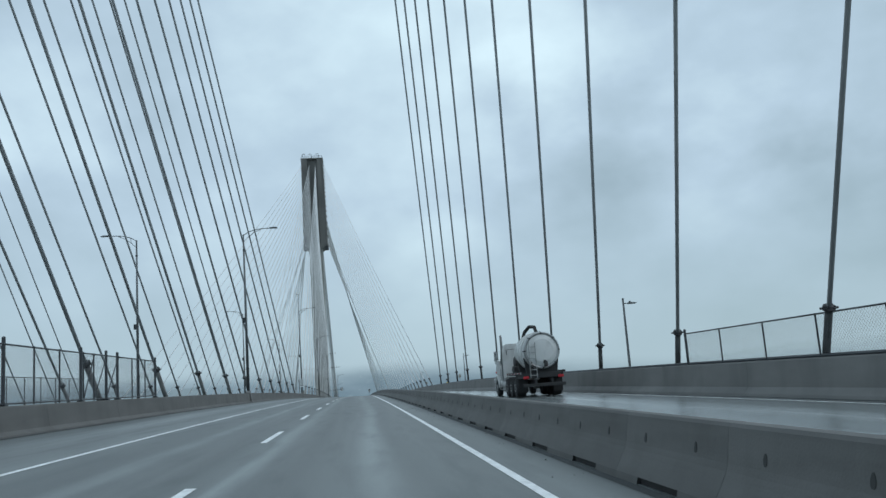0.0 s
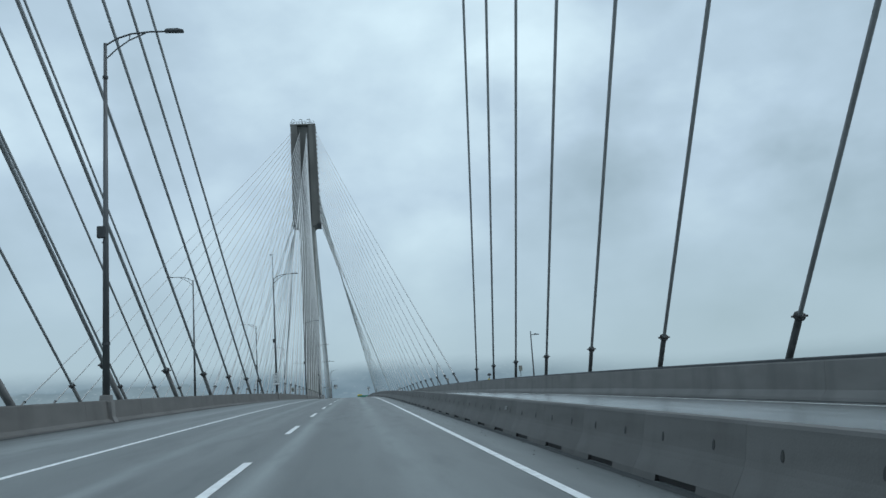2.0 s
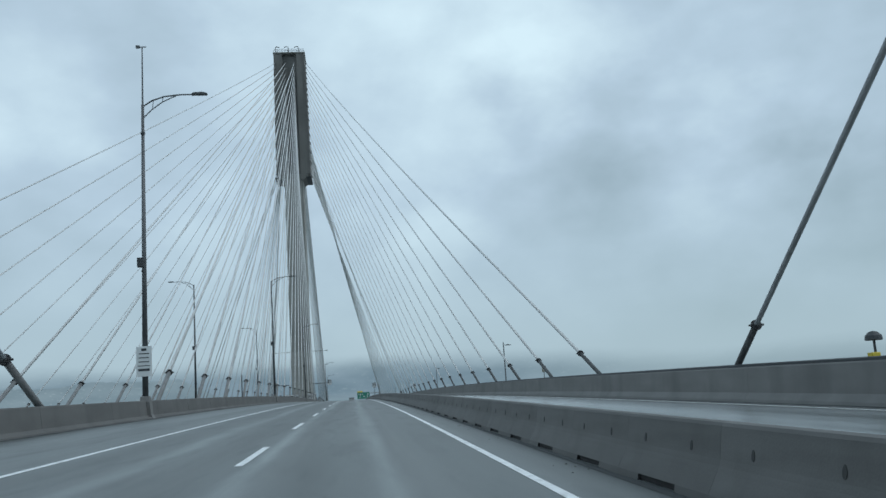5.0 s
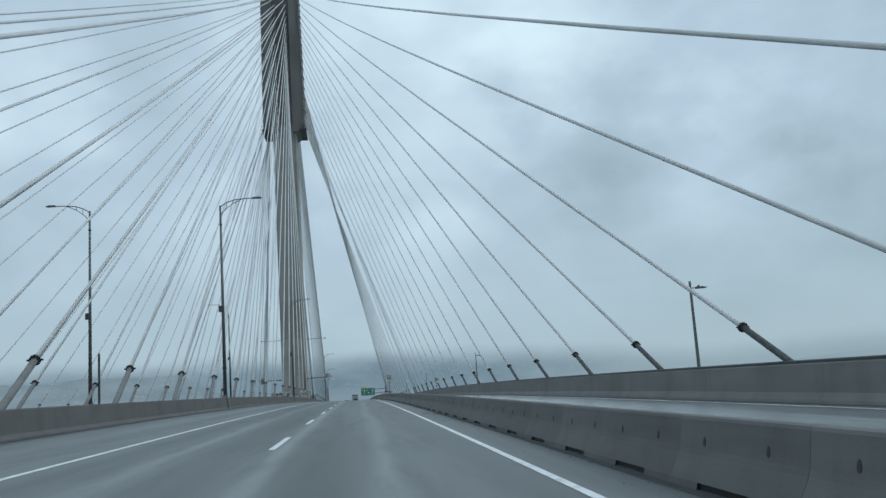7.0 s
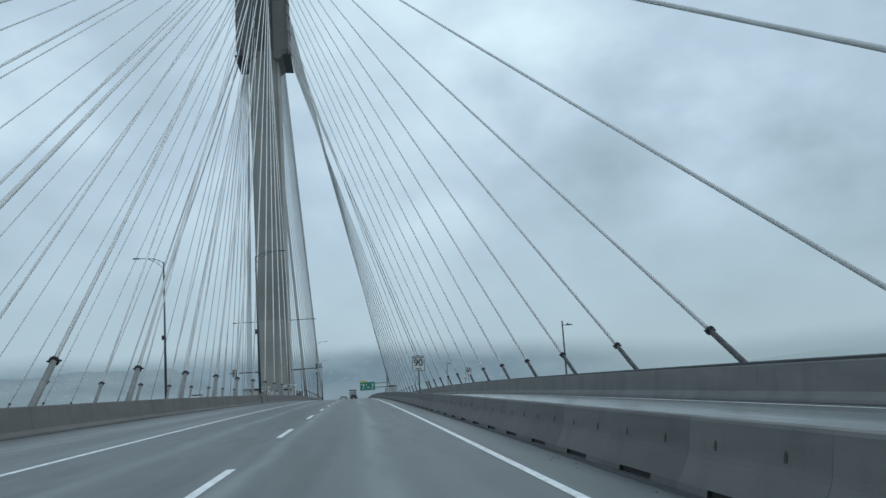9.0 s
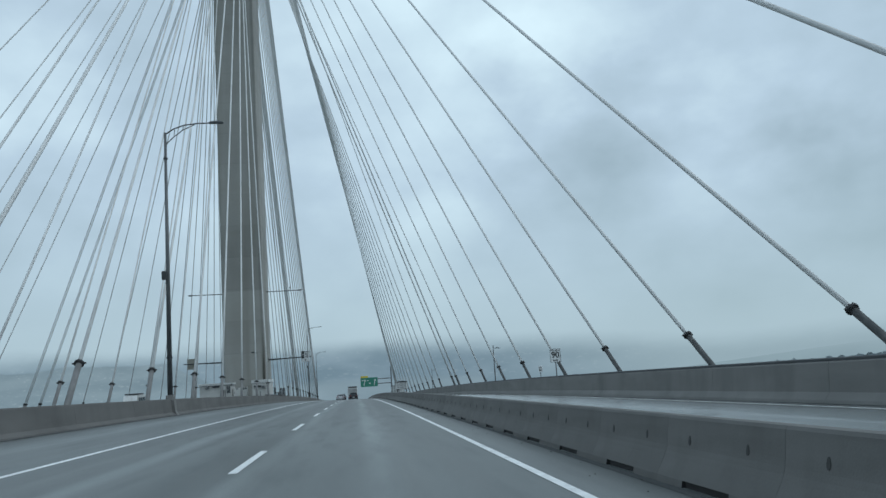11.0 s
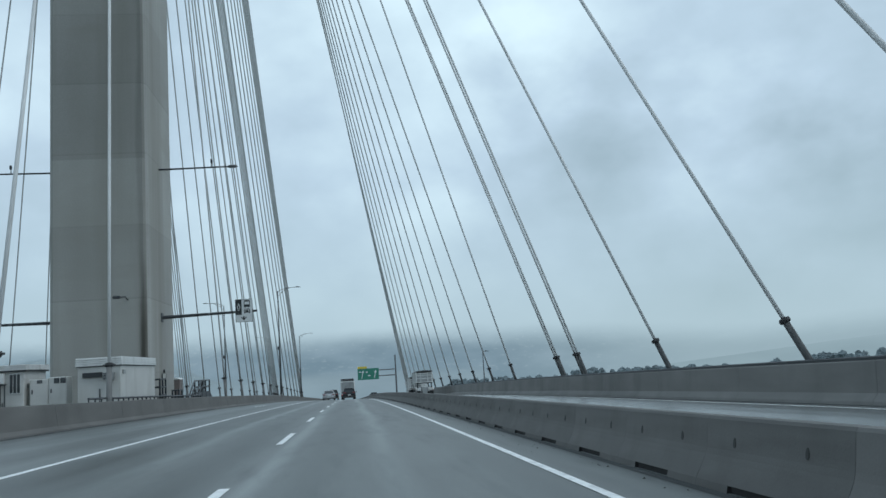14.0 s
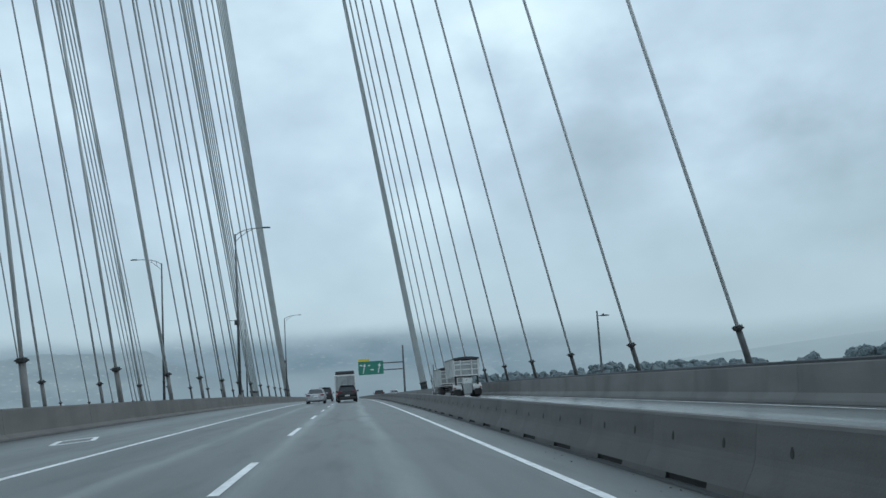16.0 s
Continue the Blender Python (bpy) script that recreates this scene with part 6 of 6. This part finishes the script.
        for a, b in zip(pts, pts[1:]):
            fine += [tuple(Vector(a).lerp(Vector(b), u)) for u in (0, 0.5)]
        fine.append(pts[-1])
        pipe_run(bm, fine, r, 10)
        part("suction_hose", bm, RUBBER, t, "black rubber suction hose", smooth=True)
    bm = bmesh.new()
    box(bm, -0.9, 0.9, -5.7, -5.0, 1.3, 1.75, 0.06)
    lathe(bm, [(-0.8, 0.05), (-0.8, 0.3), (0.6, 0.3), (0.6, 0.05)], 14, (0, -5.3, 1.95), 0)
    part("pump", bm, CHASSIS, t)
    return t


vacuum_truck(10.16, 54.27)


def dump_box(t, y0, y1, w, z0, z1, tarp=True):
    """An open steel load box with side posts, a framed tailgate and a tarp roll."""
    for s in (-1, 1):
        bm = bmesh.new()
        box(bm, s * w - 0.05, s * w + 0.05, y0, y1, z0, z1, 0.01)
        part("side_wall", bm, TRUCK_WHITE, t)
        n = 6
        for i in range(n):
            bm = bmesh.new()
            yy = y0 + 0.15 + (y1 - y0 - 0.3) * i / (n - 1)
            box(bm, s * (w + 0.05), s * (w + 0.13), yy - 0.06, yy + 0.06, z0, z1 - 0.05, 0.01)
            part("side_post", bm, TRUCK_WHITE, t)
        bm = bmesh.new()
        box(bm, s * (w - 0.08), s * (w + 0.15), y0, y1, z1 - 0.04, z1 + 0.08, 0.02)
        part("top_rail", bm, ALU, t)
    bm = bmesh.new()
    box(bm, -w + 0.05, w - 0.05, y0, y1, z0, z0 + 0.1)
    part("floor", bm, CHASSIS, t)
    bm = bmesh.new()
    box(bm, -w + 0.05, w - 0.05, y1 - 0.08, y1, z0 + 0.1, z1)
    part("front_wall", bm, TRUCK_WHITE, t)
    bm = bmesh.new()
    box(bm, -w + 0.06, w - 0.06, y0 - 0.03, y0 + 0.03, z0 + 0.1, z1 - 0.2)
    gate = part("tailgate", bm, ALU, t, "dirty aluminium tailgate with white frame bars")
    for zz in (z0 + 0.12, z0 + (z1 - z0) * 0.4, z0 + (z1 - z0) * 0.68, z1 - 0.22):
        bm = bmesh.new()
        box(bm, -w, w, y0 - 0.11, y0 - 0.03, zz - 0.05, zz + 0.05, 0.01)
        part("gate_bar", bm, TRUCK_WHITE, gate)
    for xx in (-w + 0.03, w - 0.03, -w * 0.45, w * 0.45):
        bm = bmesh.new()
        box(bm, xx - 0.05, xx + 0.05, y0 - 0.13, y0 - 0.03, z0 + 0.05, z1 - 0.1, 0.01)
        part("gate_post", bm, TRUCK_WHITE, gate)
    if tarp:
        bm = bmesh.new()
        rings = []
        for i in range(9):
            yy = y0 - 0.15 + (y1 - y0 + 0.2) * i / 8
            d = 0.03 * (i % 2)
            rings.append([(-w - 0.1, yy, z1 - 0.05), (-w - 0.08, yy, z1 + 0.08), (-w * 0.5, yy, z1 + 0.17 - d), (0, yy, z1 + 0.2 - d), (w * 0.5, yy, z1 + 0.17 - d), (w + 0.08, yy, z1 + 0.08), (w + 0.1, yy, z1 - 0.05)])
        ring_loft(bm, rings)
        part("tarp", bm, TARP, t, "dark tarp drawn over the load box")


def dump_rig(x, y):
    """A dump truck that tows a tall tipping trailer."""
    at = pose(x, y, surf(x, y), math.degrees(math.atan2(surf(x, y + 3) - surf(x, y - 3), 6)), 0, 0)
    t = thing("dump_trailer", "tall white tipping trailer with dark tarp and framed tailgate", "trailer", at)
    dump_box(t, 0.2, 6.4, 1.13, 1.85, 3.45)
    truck_frame(t, -0.1, 8.0, 0.4, 1.0)
    for s in (-1, 1):
        for yy in (0.7, 2.0, 3.3):
            wheel(t, s * 0.95, yy, 0.52, 0.5, s, ALU, True)
        bm = bmesh.new()
        rings = []
        for i in range(9):
            a = math.pi * (0.02 + 0.95 * i / 8)
            c, sn = math.cos(a), math.sin(a)
            rings.append([(s * 0.52, 0.6 + 0.6 * c, 0.6 + 0.58 * sn), (s * 0.52, 0.6 + 0.66 * c, 0.6 + 0.64 * sn), (s * 1.28, 0.6 + 0.66 * c, 0.6 + 0.64 * sn), (s * 1.3, 0.6 + 0.6 * c, 0.6 + 0.58 * sn)])
        ring_loft(bm, rings)
        part("fender", bm, WHITE_METAL, t, "white rounded rear fender")
        bm = bmesh.new()
        box(bm, s * 0.56, s * 1.26, -0.1, -0.04, 0.76, 1.06, 0.03)
        part("light_bar", bm, WHITE_METAL, t, "white light bar over the rear wheels")
        bm = bmesh.new()
        box(bm, s * 0.62, s * 1.24, -0.06, -0.02, 0.22, 0.75, 0.01)
        part("mud_flap", bm, RUBBER, t, "dark mud flap")
        bm = bmesh.new()
        box(bm, s * 1.08, s * 1.24, -0.13, -0.1, 0.8, 0.9, 0.01)
        part("tail_light", bm, LENS_DARK, t, "dull red tail light")
        bm = bmesh.new()
        box(bm, s * 0.92, s * 1.08, 0.22, 0.42, 1.05, 1.95, 0.02)
        part("body_prop", bm, CHASSIS, t)
    bm = bmesh.new()
    prism(bm, [(-0.42, 1.22), (0.42, 1.22), (0.46, 1.72), (-0.46, 1.72)], 1, -0.16, 0.3, 0.02)
    part("gear_box", bm, WHITE_METAL, t, "white steel box under the tailgate")
    bm = bmesh.new()
    box(bm, -0.14, -0.04, -0.175, -0.165, 1.5, 1.58)
    part("latch", bm, CHASSIS, t)
    bm = bmesh.new()
    prism(bm, [(-0.34, 0.35), (0.34, 0.35), (0.5, 1.2), (-0.5, 1.2)], 1, -0.13, 0.2, 0.02)
    part("spreader_chute", bm, ALU, t, "pale steel chute under the tailgate")
    bm = bmesh.new()
    tube(bm, (0, 7.8, 0.9), (0, 9.6, 0.8), 0.1, n=8)
    part("drawbar", bm, CHASSIS, t)
    y2 = y + 9.4
    at = pose(x - 0.25, y2, surf(x, y2), math.degrees(math.atan2(surf(x, y2 + 3) - surf(x, y2 - 3), 6)), 0, 0)
    t = thing("dump_truck", "white dump truck with dark tarp ahead of its trailer", "truck", at)
    dump_box(t, 0.2, 5.0, 1.16, 1.25, 2.85)
    truck_frame(t, 0, 8.6)
    for s in (-1, 1):
        for yy in (0.9, 2.2):
            wheel(t, s * 0.98, yy, 0.52, 0.5, s, ALU, True)
    bm = bmesh.new()
    cab(t, 9.7, TRUCK_WHITE)
    bm.free()
    return t


dump_rig(10.49, 450.0)

car("sedan", "silver four-door sedan driving in the next lane", -3.39, 459.6, CAR_SILVER)
car("sport_utility_car", "black sport utility car driving ahead in the lane", -0.33, 461.0, CAR_BLACK, 4.7, 1.94, 1.72, True)
car("sport_utility_car", "dark tall car driving ahead in the next lane", -3.35, 488.3, CAR_BLACK, 5.2, 1.98, 1.85, True)
car("sedan", "pale sedan far ahead beyond the median", 8.25, 540.0, CAR_SILVER)
car("sport_utility_car", "dark car far ahead beyond the median", 5.65, 547.0, CAR_BLACK, 4.7, 1.9, 1.6, True)


def box_truck(x, y):
    t = thing("box_truck", "white box truck with dark roof rack driving ahead", "truck", pose(x, y, surf(x, y), math.degrees(math.atan2(surf(x, y + 3) - surf(x, y - 3), 6)), 0, 0))
    bm = bmesh.new()
    box(bm, -1.15, 1.15, 0, 4.6, 0.85, 2.95, 0.05)
    b = part("cargo_box", bm, TRUCK_WHITE, t)
    bm = bmesh.new()
    box(bm, -1.02, 1.02, -0.02, -0.004, 0.95, 2.8, 0.01)
    part("rear_door", bm, ALU, b)
    bm = bmesh.new()
    box(bm, -1.05, 1.05, 0.1, 4.5, 2.955, 3.35, 0.08)
    part("roof_load", bm, TARP, t, "dark covered load on the roof")
    bm = bmesh.new()
    ring_loft(bm, [[(-1.0, yy, 0.6), (-1.0, yy, z), (1.0, yy, z), (1.0, yy, 0.6)] for yy, z in ((4.65, 2.3), (5.6, 2.3), (6.2, 1.5), (6.9, 1.35))])
    part("cab", bm, TRUCK_WHITE, t)
    truck_frame(t, 0, 6.8, 0.4, 0.7)
    for s in (-1, 1):
        for yy in (1.2, 5.9):
            wheel(t, s * 0.95, yy, 0.42, 0.3, s, ALU, yy < 2)
        bm = bmesh.new()
        box(bm, s * 0.85, s * 1.1, -0.05, 0.0, 0.7, 0.84, 0.02)
        part("tail_light", bm, RED, t)
    bm = bmesh.new()
    box(bm, -1.05, 1.05, -0.1, 0.0, 0.45, 0.62, 0.02)
    part("bumper", bm, CHASSIS, t)


box_truck(-0.55, 468.5)


def twin_deck_van():
    x, y = -29.2, 375.7
    z = road_z(y) + cross_z(mirror_x(x))
    t = thing("van", "pale van with a dark roof rack on the twin deck", "van", pose(x, y, z))
    bm = bmesh.new()
    ring_loft(bm, [[(-w, yy, 0.35), (-w, yy, 1.2), (-w * 0.9, yy, zt), (w * 0.9, yy, zt), (w, yy, 1.2), (w, yy, 0.35)] for yy, w, zt in ((-2.6, 0.8, 1.4), (-1.8, 0.95, 1.6), (-1.2, 0.98, 2.5), (2.5, 0.98, 2.55), (2.6, 0.93, 2.45))])
    part("body", bm, WHITE_METAL, t)
    bm = bmesh.new()
    box(bm, -0.8, 0.8, -1.0, 2.4, 2.57, 2.75, 0.03)
    part("roof_rack", bm, DARKSTEEL, t)
    for s in (-1, 1):
        for y0, y1 in ((-1.0, -0.2), (-0.05, 1.1), (1.25, 2.3)):
            bm = bmesh.new()
            prism(bm, [(y0, 1.5), (y1, 1.5), (y1, 2.2), (y0, 2.2)], 0, s * 0.97, s * 0.99)
            part("side_window", bm, TINTED, t)
    for s in (-1, 1):
        for yy in (-1.7, 1.7):
            wheel(t, s * 0.86, yy, 0.35, 0.24, s, ALU)


twin_deck_van()


# ---------------------------------------------------------------- land, water and distance
def land():
    bm = bmesh.new()
    rings = []
    radii = (0, 60, 150, 300, 600, 900, 1300, 1800, 2400, 3100, 3900, 4600)
    n = 72
    cx, cy, z0 = 0.0, 180.0, -46.0
    centre = bm.verts.new((cx, cy, z0))
    prev = None
    for r in radii[1:]:
        ring = []
        for i in range(n):
            a = 2 * math.pi * i / n
            x, y = cx + r * math.cos(a), cy + r * math.sin(a)
            h = 0.0
            if r > 500:
                h = 6 * noise.noise((x * 0.002, y * 0.002, 0.3)) * min(1, (r - 500) / 500)
            ring.append(bm.verts.new((x, y, z0 + h)))
        if prev is None:
            for i in range(n):
                bm.faces.new((centre, ring[i], ring[(i + 1) % n]))
        else:
            for i in range(n):
                bm.faces.new((prev[i], ring[i], ring[(i + 1) % n], prev[(i + 1) % n]))
        prev = ring
    tagged(mesh_ob("ground", bm, LAND, True), "dull green river flats far under the bridge", "ground", kind="structure")


land()


# groves on the river bank: from and to (degrees right of the bridge's line), angle of their tops, rows of trees
GROVES = ((6.5, 14.4, -1.12, 2), (14.9, 16.9, -0.86, 2), (17.5, 22.6, -1.0, 3), (23.0, 24.8, -1.14, 2), (25.5, 26.2, -1.16, 1),
          (27.5, 27.5, -0.74, 1), (29.6, 32.6, -0.76, 3), (33.6, 48.0, -0.64, 3))


def far_trees():
    """Woods on the river bank: trunks and rounded crowns of many leaf clumps."""
    rnd = random.Random(5)
    verts, faces = [], []
    balls = []
    for k in (1, 2):
        ball = bmesh.new()
        bmesh.ops.create_icosphere(ball, subdivisions=k, radius=1.0)
        balls.append(([v.co.copy() for v in ball.verts], [tuple(v.index for v in f.verts) for f in ball.faces]))
        ball.free()

    def clump(c, s, fine):
        k = len(verts)
        q = [rnd.uniform(0.8, 1.2) for _ in range(3)]
        for v in balls[fine][0]:
            u = s * rnd.uniform(0.62, 1.3)
            verts.append((c.x + v.x * u * q[0], c.y + v.y * u * q[1], c.z + v.z * u * q[2] * 0.85))
        for f in balls[fine][1]:
            faces.append(tuple(k + j for j in f))

    def tree(x, y, h, r):
        base = -46.0
        k = len(verts)
        for j in range(4):
            a = math.pi / 2 * j
            verts.append((x + 0.5 * math.cos(a), y + 0.5 * math.sin(a), base - 2))
            verts.append((x + 0.25 * math.cos(a), y + 0.25 * math.sin(a), base + h * 0.7))
        for j in range(4):
            a, b = k + 2 * j, k + 2 * ((j + 1) % 4)
            faces.append((a, b, b + 1, a + 1))
        # large lumps round the middle of the crown, small ones half sunk into their outsides
        heart = Vector((x, y, base + h - r * 1.25))
        clump(heart, r * 0.7, 1)
        for j in range(11):
            a, u = 2.4 * j + rnd.uniform(-0.4, 0.4), rnd.uniform(-0.8, 0.85)
            flat = math.sqrt(1 - u * u)
            c = heart + Vector((0.62 * r * flat * math.cos(a), 0.62 * r * flat * math.sin(a), 0.85 * r * u))
            size = r * rnd.uniform(0.3, 0.46)
            clump(c, size, 1)
            for _ in range(8):
                b, e = rnd.uniform(0, 6.28), rnd.uniform(-0.5, 1.4)
                clump(c + size * 0.88 * Vector((math.cos(b) * math.cos(e), math.sin(b) * math.cos(e), 0.85 * math.sin(e))), size * rnd.uniform(0.14, 0.34), 0)

    for a0, a1, top, rows in GROVES:
        for row in range(rows):
            n = max(1, round((a1 - a0) / 0.55))
            for i in range(n):
                az = radians(a0 + (a1 - a0) * (i + 0.5) / n + rnd.uniform(-0.2, 0.2))
                dist = 605 + 34 * row + rnd.uniform(-12, 12)
                h = 47.0 + dist * math.tan(radians(top)) - abs(rnd.gauss(0, 1.3))
                tree(dist * math.sin(az), 332 + dist * math.cos(az), h, rnd.uniform(5.0, 8.2) if n > 1 else 8.2)
    me = bpy.data.meshes.new("far_woods")
    me.from_pydata(verts, [], faces)
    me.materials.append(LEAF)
    tagged(new("far_woods", me), "broadleaf woods on the river bank, paled blue-grey by painted haze", "woods", kind="stuff")


far_trees()


def hill_material(name, low, high, top0, top1, spots, scale, veil=None, fall=0.0):
    """A far backdrop that glows: slope with haze painted into its colour, whose top dissolves in cloud."""
    def build(nt):
        N, L = nt.nodes.new, nt.links.new
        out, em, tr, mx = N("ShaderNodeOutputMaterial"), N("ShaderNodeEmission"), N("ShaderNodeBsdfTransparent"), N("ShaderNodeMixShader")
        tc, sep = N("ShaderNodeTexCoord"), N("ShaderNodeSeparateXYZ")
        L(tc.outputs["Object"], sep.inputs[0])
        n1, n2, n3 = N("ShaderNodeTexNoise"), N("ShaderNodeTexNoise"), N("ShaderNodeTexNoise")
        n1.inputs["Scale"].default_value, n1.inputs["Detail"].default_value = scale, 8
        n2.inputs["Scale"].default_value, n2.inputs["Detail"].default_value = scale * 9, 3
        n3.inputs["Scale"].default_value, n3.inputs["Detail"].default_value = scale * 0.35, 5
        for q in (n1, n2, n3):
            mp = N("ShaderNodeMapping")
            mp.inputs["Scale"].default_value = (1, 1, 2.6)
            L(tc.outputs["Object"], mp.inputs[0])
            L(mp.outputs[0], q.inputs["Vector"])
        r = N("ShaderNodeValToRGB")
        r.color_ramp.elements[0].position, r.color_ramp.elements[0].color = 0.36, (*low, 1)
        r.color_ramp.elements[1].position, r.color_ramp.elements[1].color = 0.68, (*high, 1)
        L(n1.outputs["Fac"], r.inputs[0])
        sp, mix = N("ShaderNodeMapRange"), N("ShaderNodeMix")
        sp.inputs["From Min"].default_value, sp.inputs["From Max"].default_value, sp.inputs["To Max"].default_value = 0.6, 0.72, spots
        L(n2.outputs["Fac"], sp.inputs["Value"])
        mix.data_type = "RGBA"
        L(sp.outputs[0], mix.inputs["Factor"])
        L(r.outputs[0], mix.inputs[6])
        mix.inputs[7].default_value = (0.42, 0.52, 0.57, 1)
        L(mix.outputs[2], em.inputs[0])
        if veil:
            # haze painted thicker towards one end of the slope
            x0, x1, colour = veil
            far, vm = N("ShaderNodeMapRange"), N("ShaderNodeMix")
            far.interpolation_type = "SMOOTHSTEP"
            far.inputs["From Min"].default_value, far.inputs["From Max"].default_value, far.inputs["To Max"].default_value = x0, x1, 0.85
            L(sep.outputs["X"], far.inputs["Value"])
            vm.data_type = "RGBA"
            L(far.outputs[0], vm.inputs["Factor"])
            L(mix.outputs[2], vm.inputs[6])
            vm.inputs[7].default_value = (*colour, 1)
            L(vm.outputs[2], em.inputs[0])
        wob = N("ShaderNodeMath")
        wob.operation = "MULTIPLY_ADD"
        wob.inputs[1].default_value = (top1 - top0) * 1.2
        L(n3.outputs["Fac"], wob.inputs[0])
        height = sep.outputs["Z"]
        if fall:
            # the slope runs out towards the river
            run, lower = N("ShaderNodeMapRange"), N("ShaderNodeMath")
            run.inputs["From Min"].default_value, run.inputs["From Max"].default_value, run.inputs["To Max"].default_value = 60, 620, fall
            L(sep.outputs["X"], run.inputs["Value"])
            lower.operation = "ADD"
            L(height, lower.inputs[0])
            L(run.outputs[0], lower.inputs[1])
            height = lower.outputs[0]
        L(height, wob.inputs[2])
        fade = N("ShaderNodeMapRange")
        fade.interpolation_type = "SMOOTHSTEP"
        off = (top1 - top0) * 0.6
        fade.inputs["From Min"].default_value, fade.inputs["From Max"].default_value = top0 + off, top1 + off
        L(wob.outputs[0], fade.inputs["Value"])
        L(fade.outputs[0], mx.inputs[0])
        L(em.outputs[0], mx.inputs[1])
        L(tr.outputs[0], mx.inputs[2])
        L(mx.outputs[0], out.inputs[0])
    return glow_material(name, build)


def backdrop(name, label, az0, az1, dist, ridge, mat, seed, base=-60.0, run=0.12, jag=0.05, ramp=50):
    """A slope far off, from azimuth az0 to az1 (degrees right of the bridge's line)."""
    bm = bmesh.new()
    n = 420
    cols = []
    for i in range(n + 1):
        a = radians(az0 + (az1 - az0) * i / n)
        edge = min(1.0, i / ramp, (n - i) / 50)
        h = base * (1 - edge) + edge * ridge * (0.72 + 0.3 * noise.noise((a * 5, seed, 0)) + 0.12 * noise.noise((a * 21, seed, 4)) + jag * noise.noise((a * 190, seed, 9)) + jag * 0.6 * noise.noise((a * 480, seed, 2)))
        col = []
        for j in range(7):
            u = j / 6
            d = dist * (1 + run * u)
            col.append(bm.verts.new((d * math.sin(a), 325 + d * math.cos(a), base + (h - base) * u)))
        cols.append(col)
    for p, q in zip(cols, cols[1:]):
        for j in range(6):
            bm.faces.new((p[j], q[j], q[j + 1], p[j + 1]))
    return tagged(mesh_ob(name, bm, mat, True), label, "backdrop", kind="structure")


# the slopes emit their own light, with distance haze mixed into the colours
MOUNTAIN = hill_material("haze_painted_mountain", (0.165, 0.25, 0.312), (0.22, 0.315, 0.385), 40, 104, 0.2, 0.008, (230, 800, (0.32, 0.435, 0.49)), 46)
HILLSIDE = hill_material("haze_painted_hillside_houses", (0.182, 0.262, 0.312), (0.235, 0.325, 0.378), 34, 95, 0.34, 0.013)
RIDGE = hill_material("haze_painted_ridge", (0.245, 0.343, 0.392), (0.265, 0.37, 0.42), -24, 8, 0.0, 0.01)
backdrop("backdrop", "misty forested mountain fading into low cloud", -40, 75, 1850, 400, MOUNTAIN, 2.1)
FOOTHILL = hill_material("haze_painted_foothill", (0.2, 0.285, 0.34), (0.235, 0.33, 0.39), -16, 0, 0.0, 0.012)
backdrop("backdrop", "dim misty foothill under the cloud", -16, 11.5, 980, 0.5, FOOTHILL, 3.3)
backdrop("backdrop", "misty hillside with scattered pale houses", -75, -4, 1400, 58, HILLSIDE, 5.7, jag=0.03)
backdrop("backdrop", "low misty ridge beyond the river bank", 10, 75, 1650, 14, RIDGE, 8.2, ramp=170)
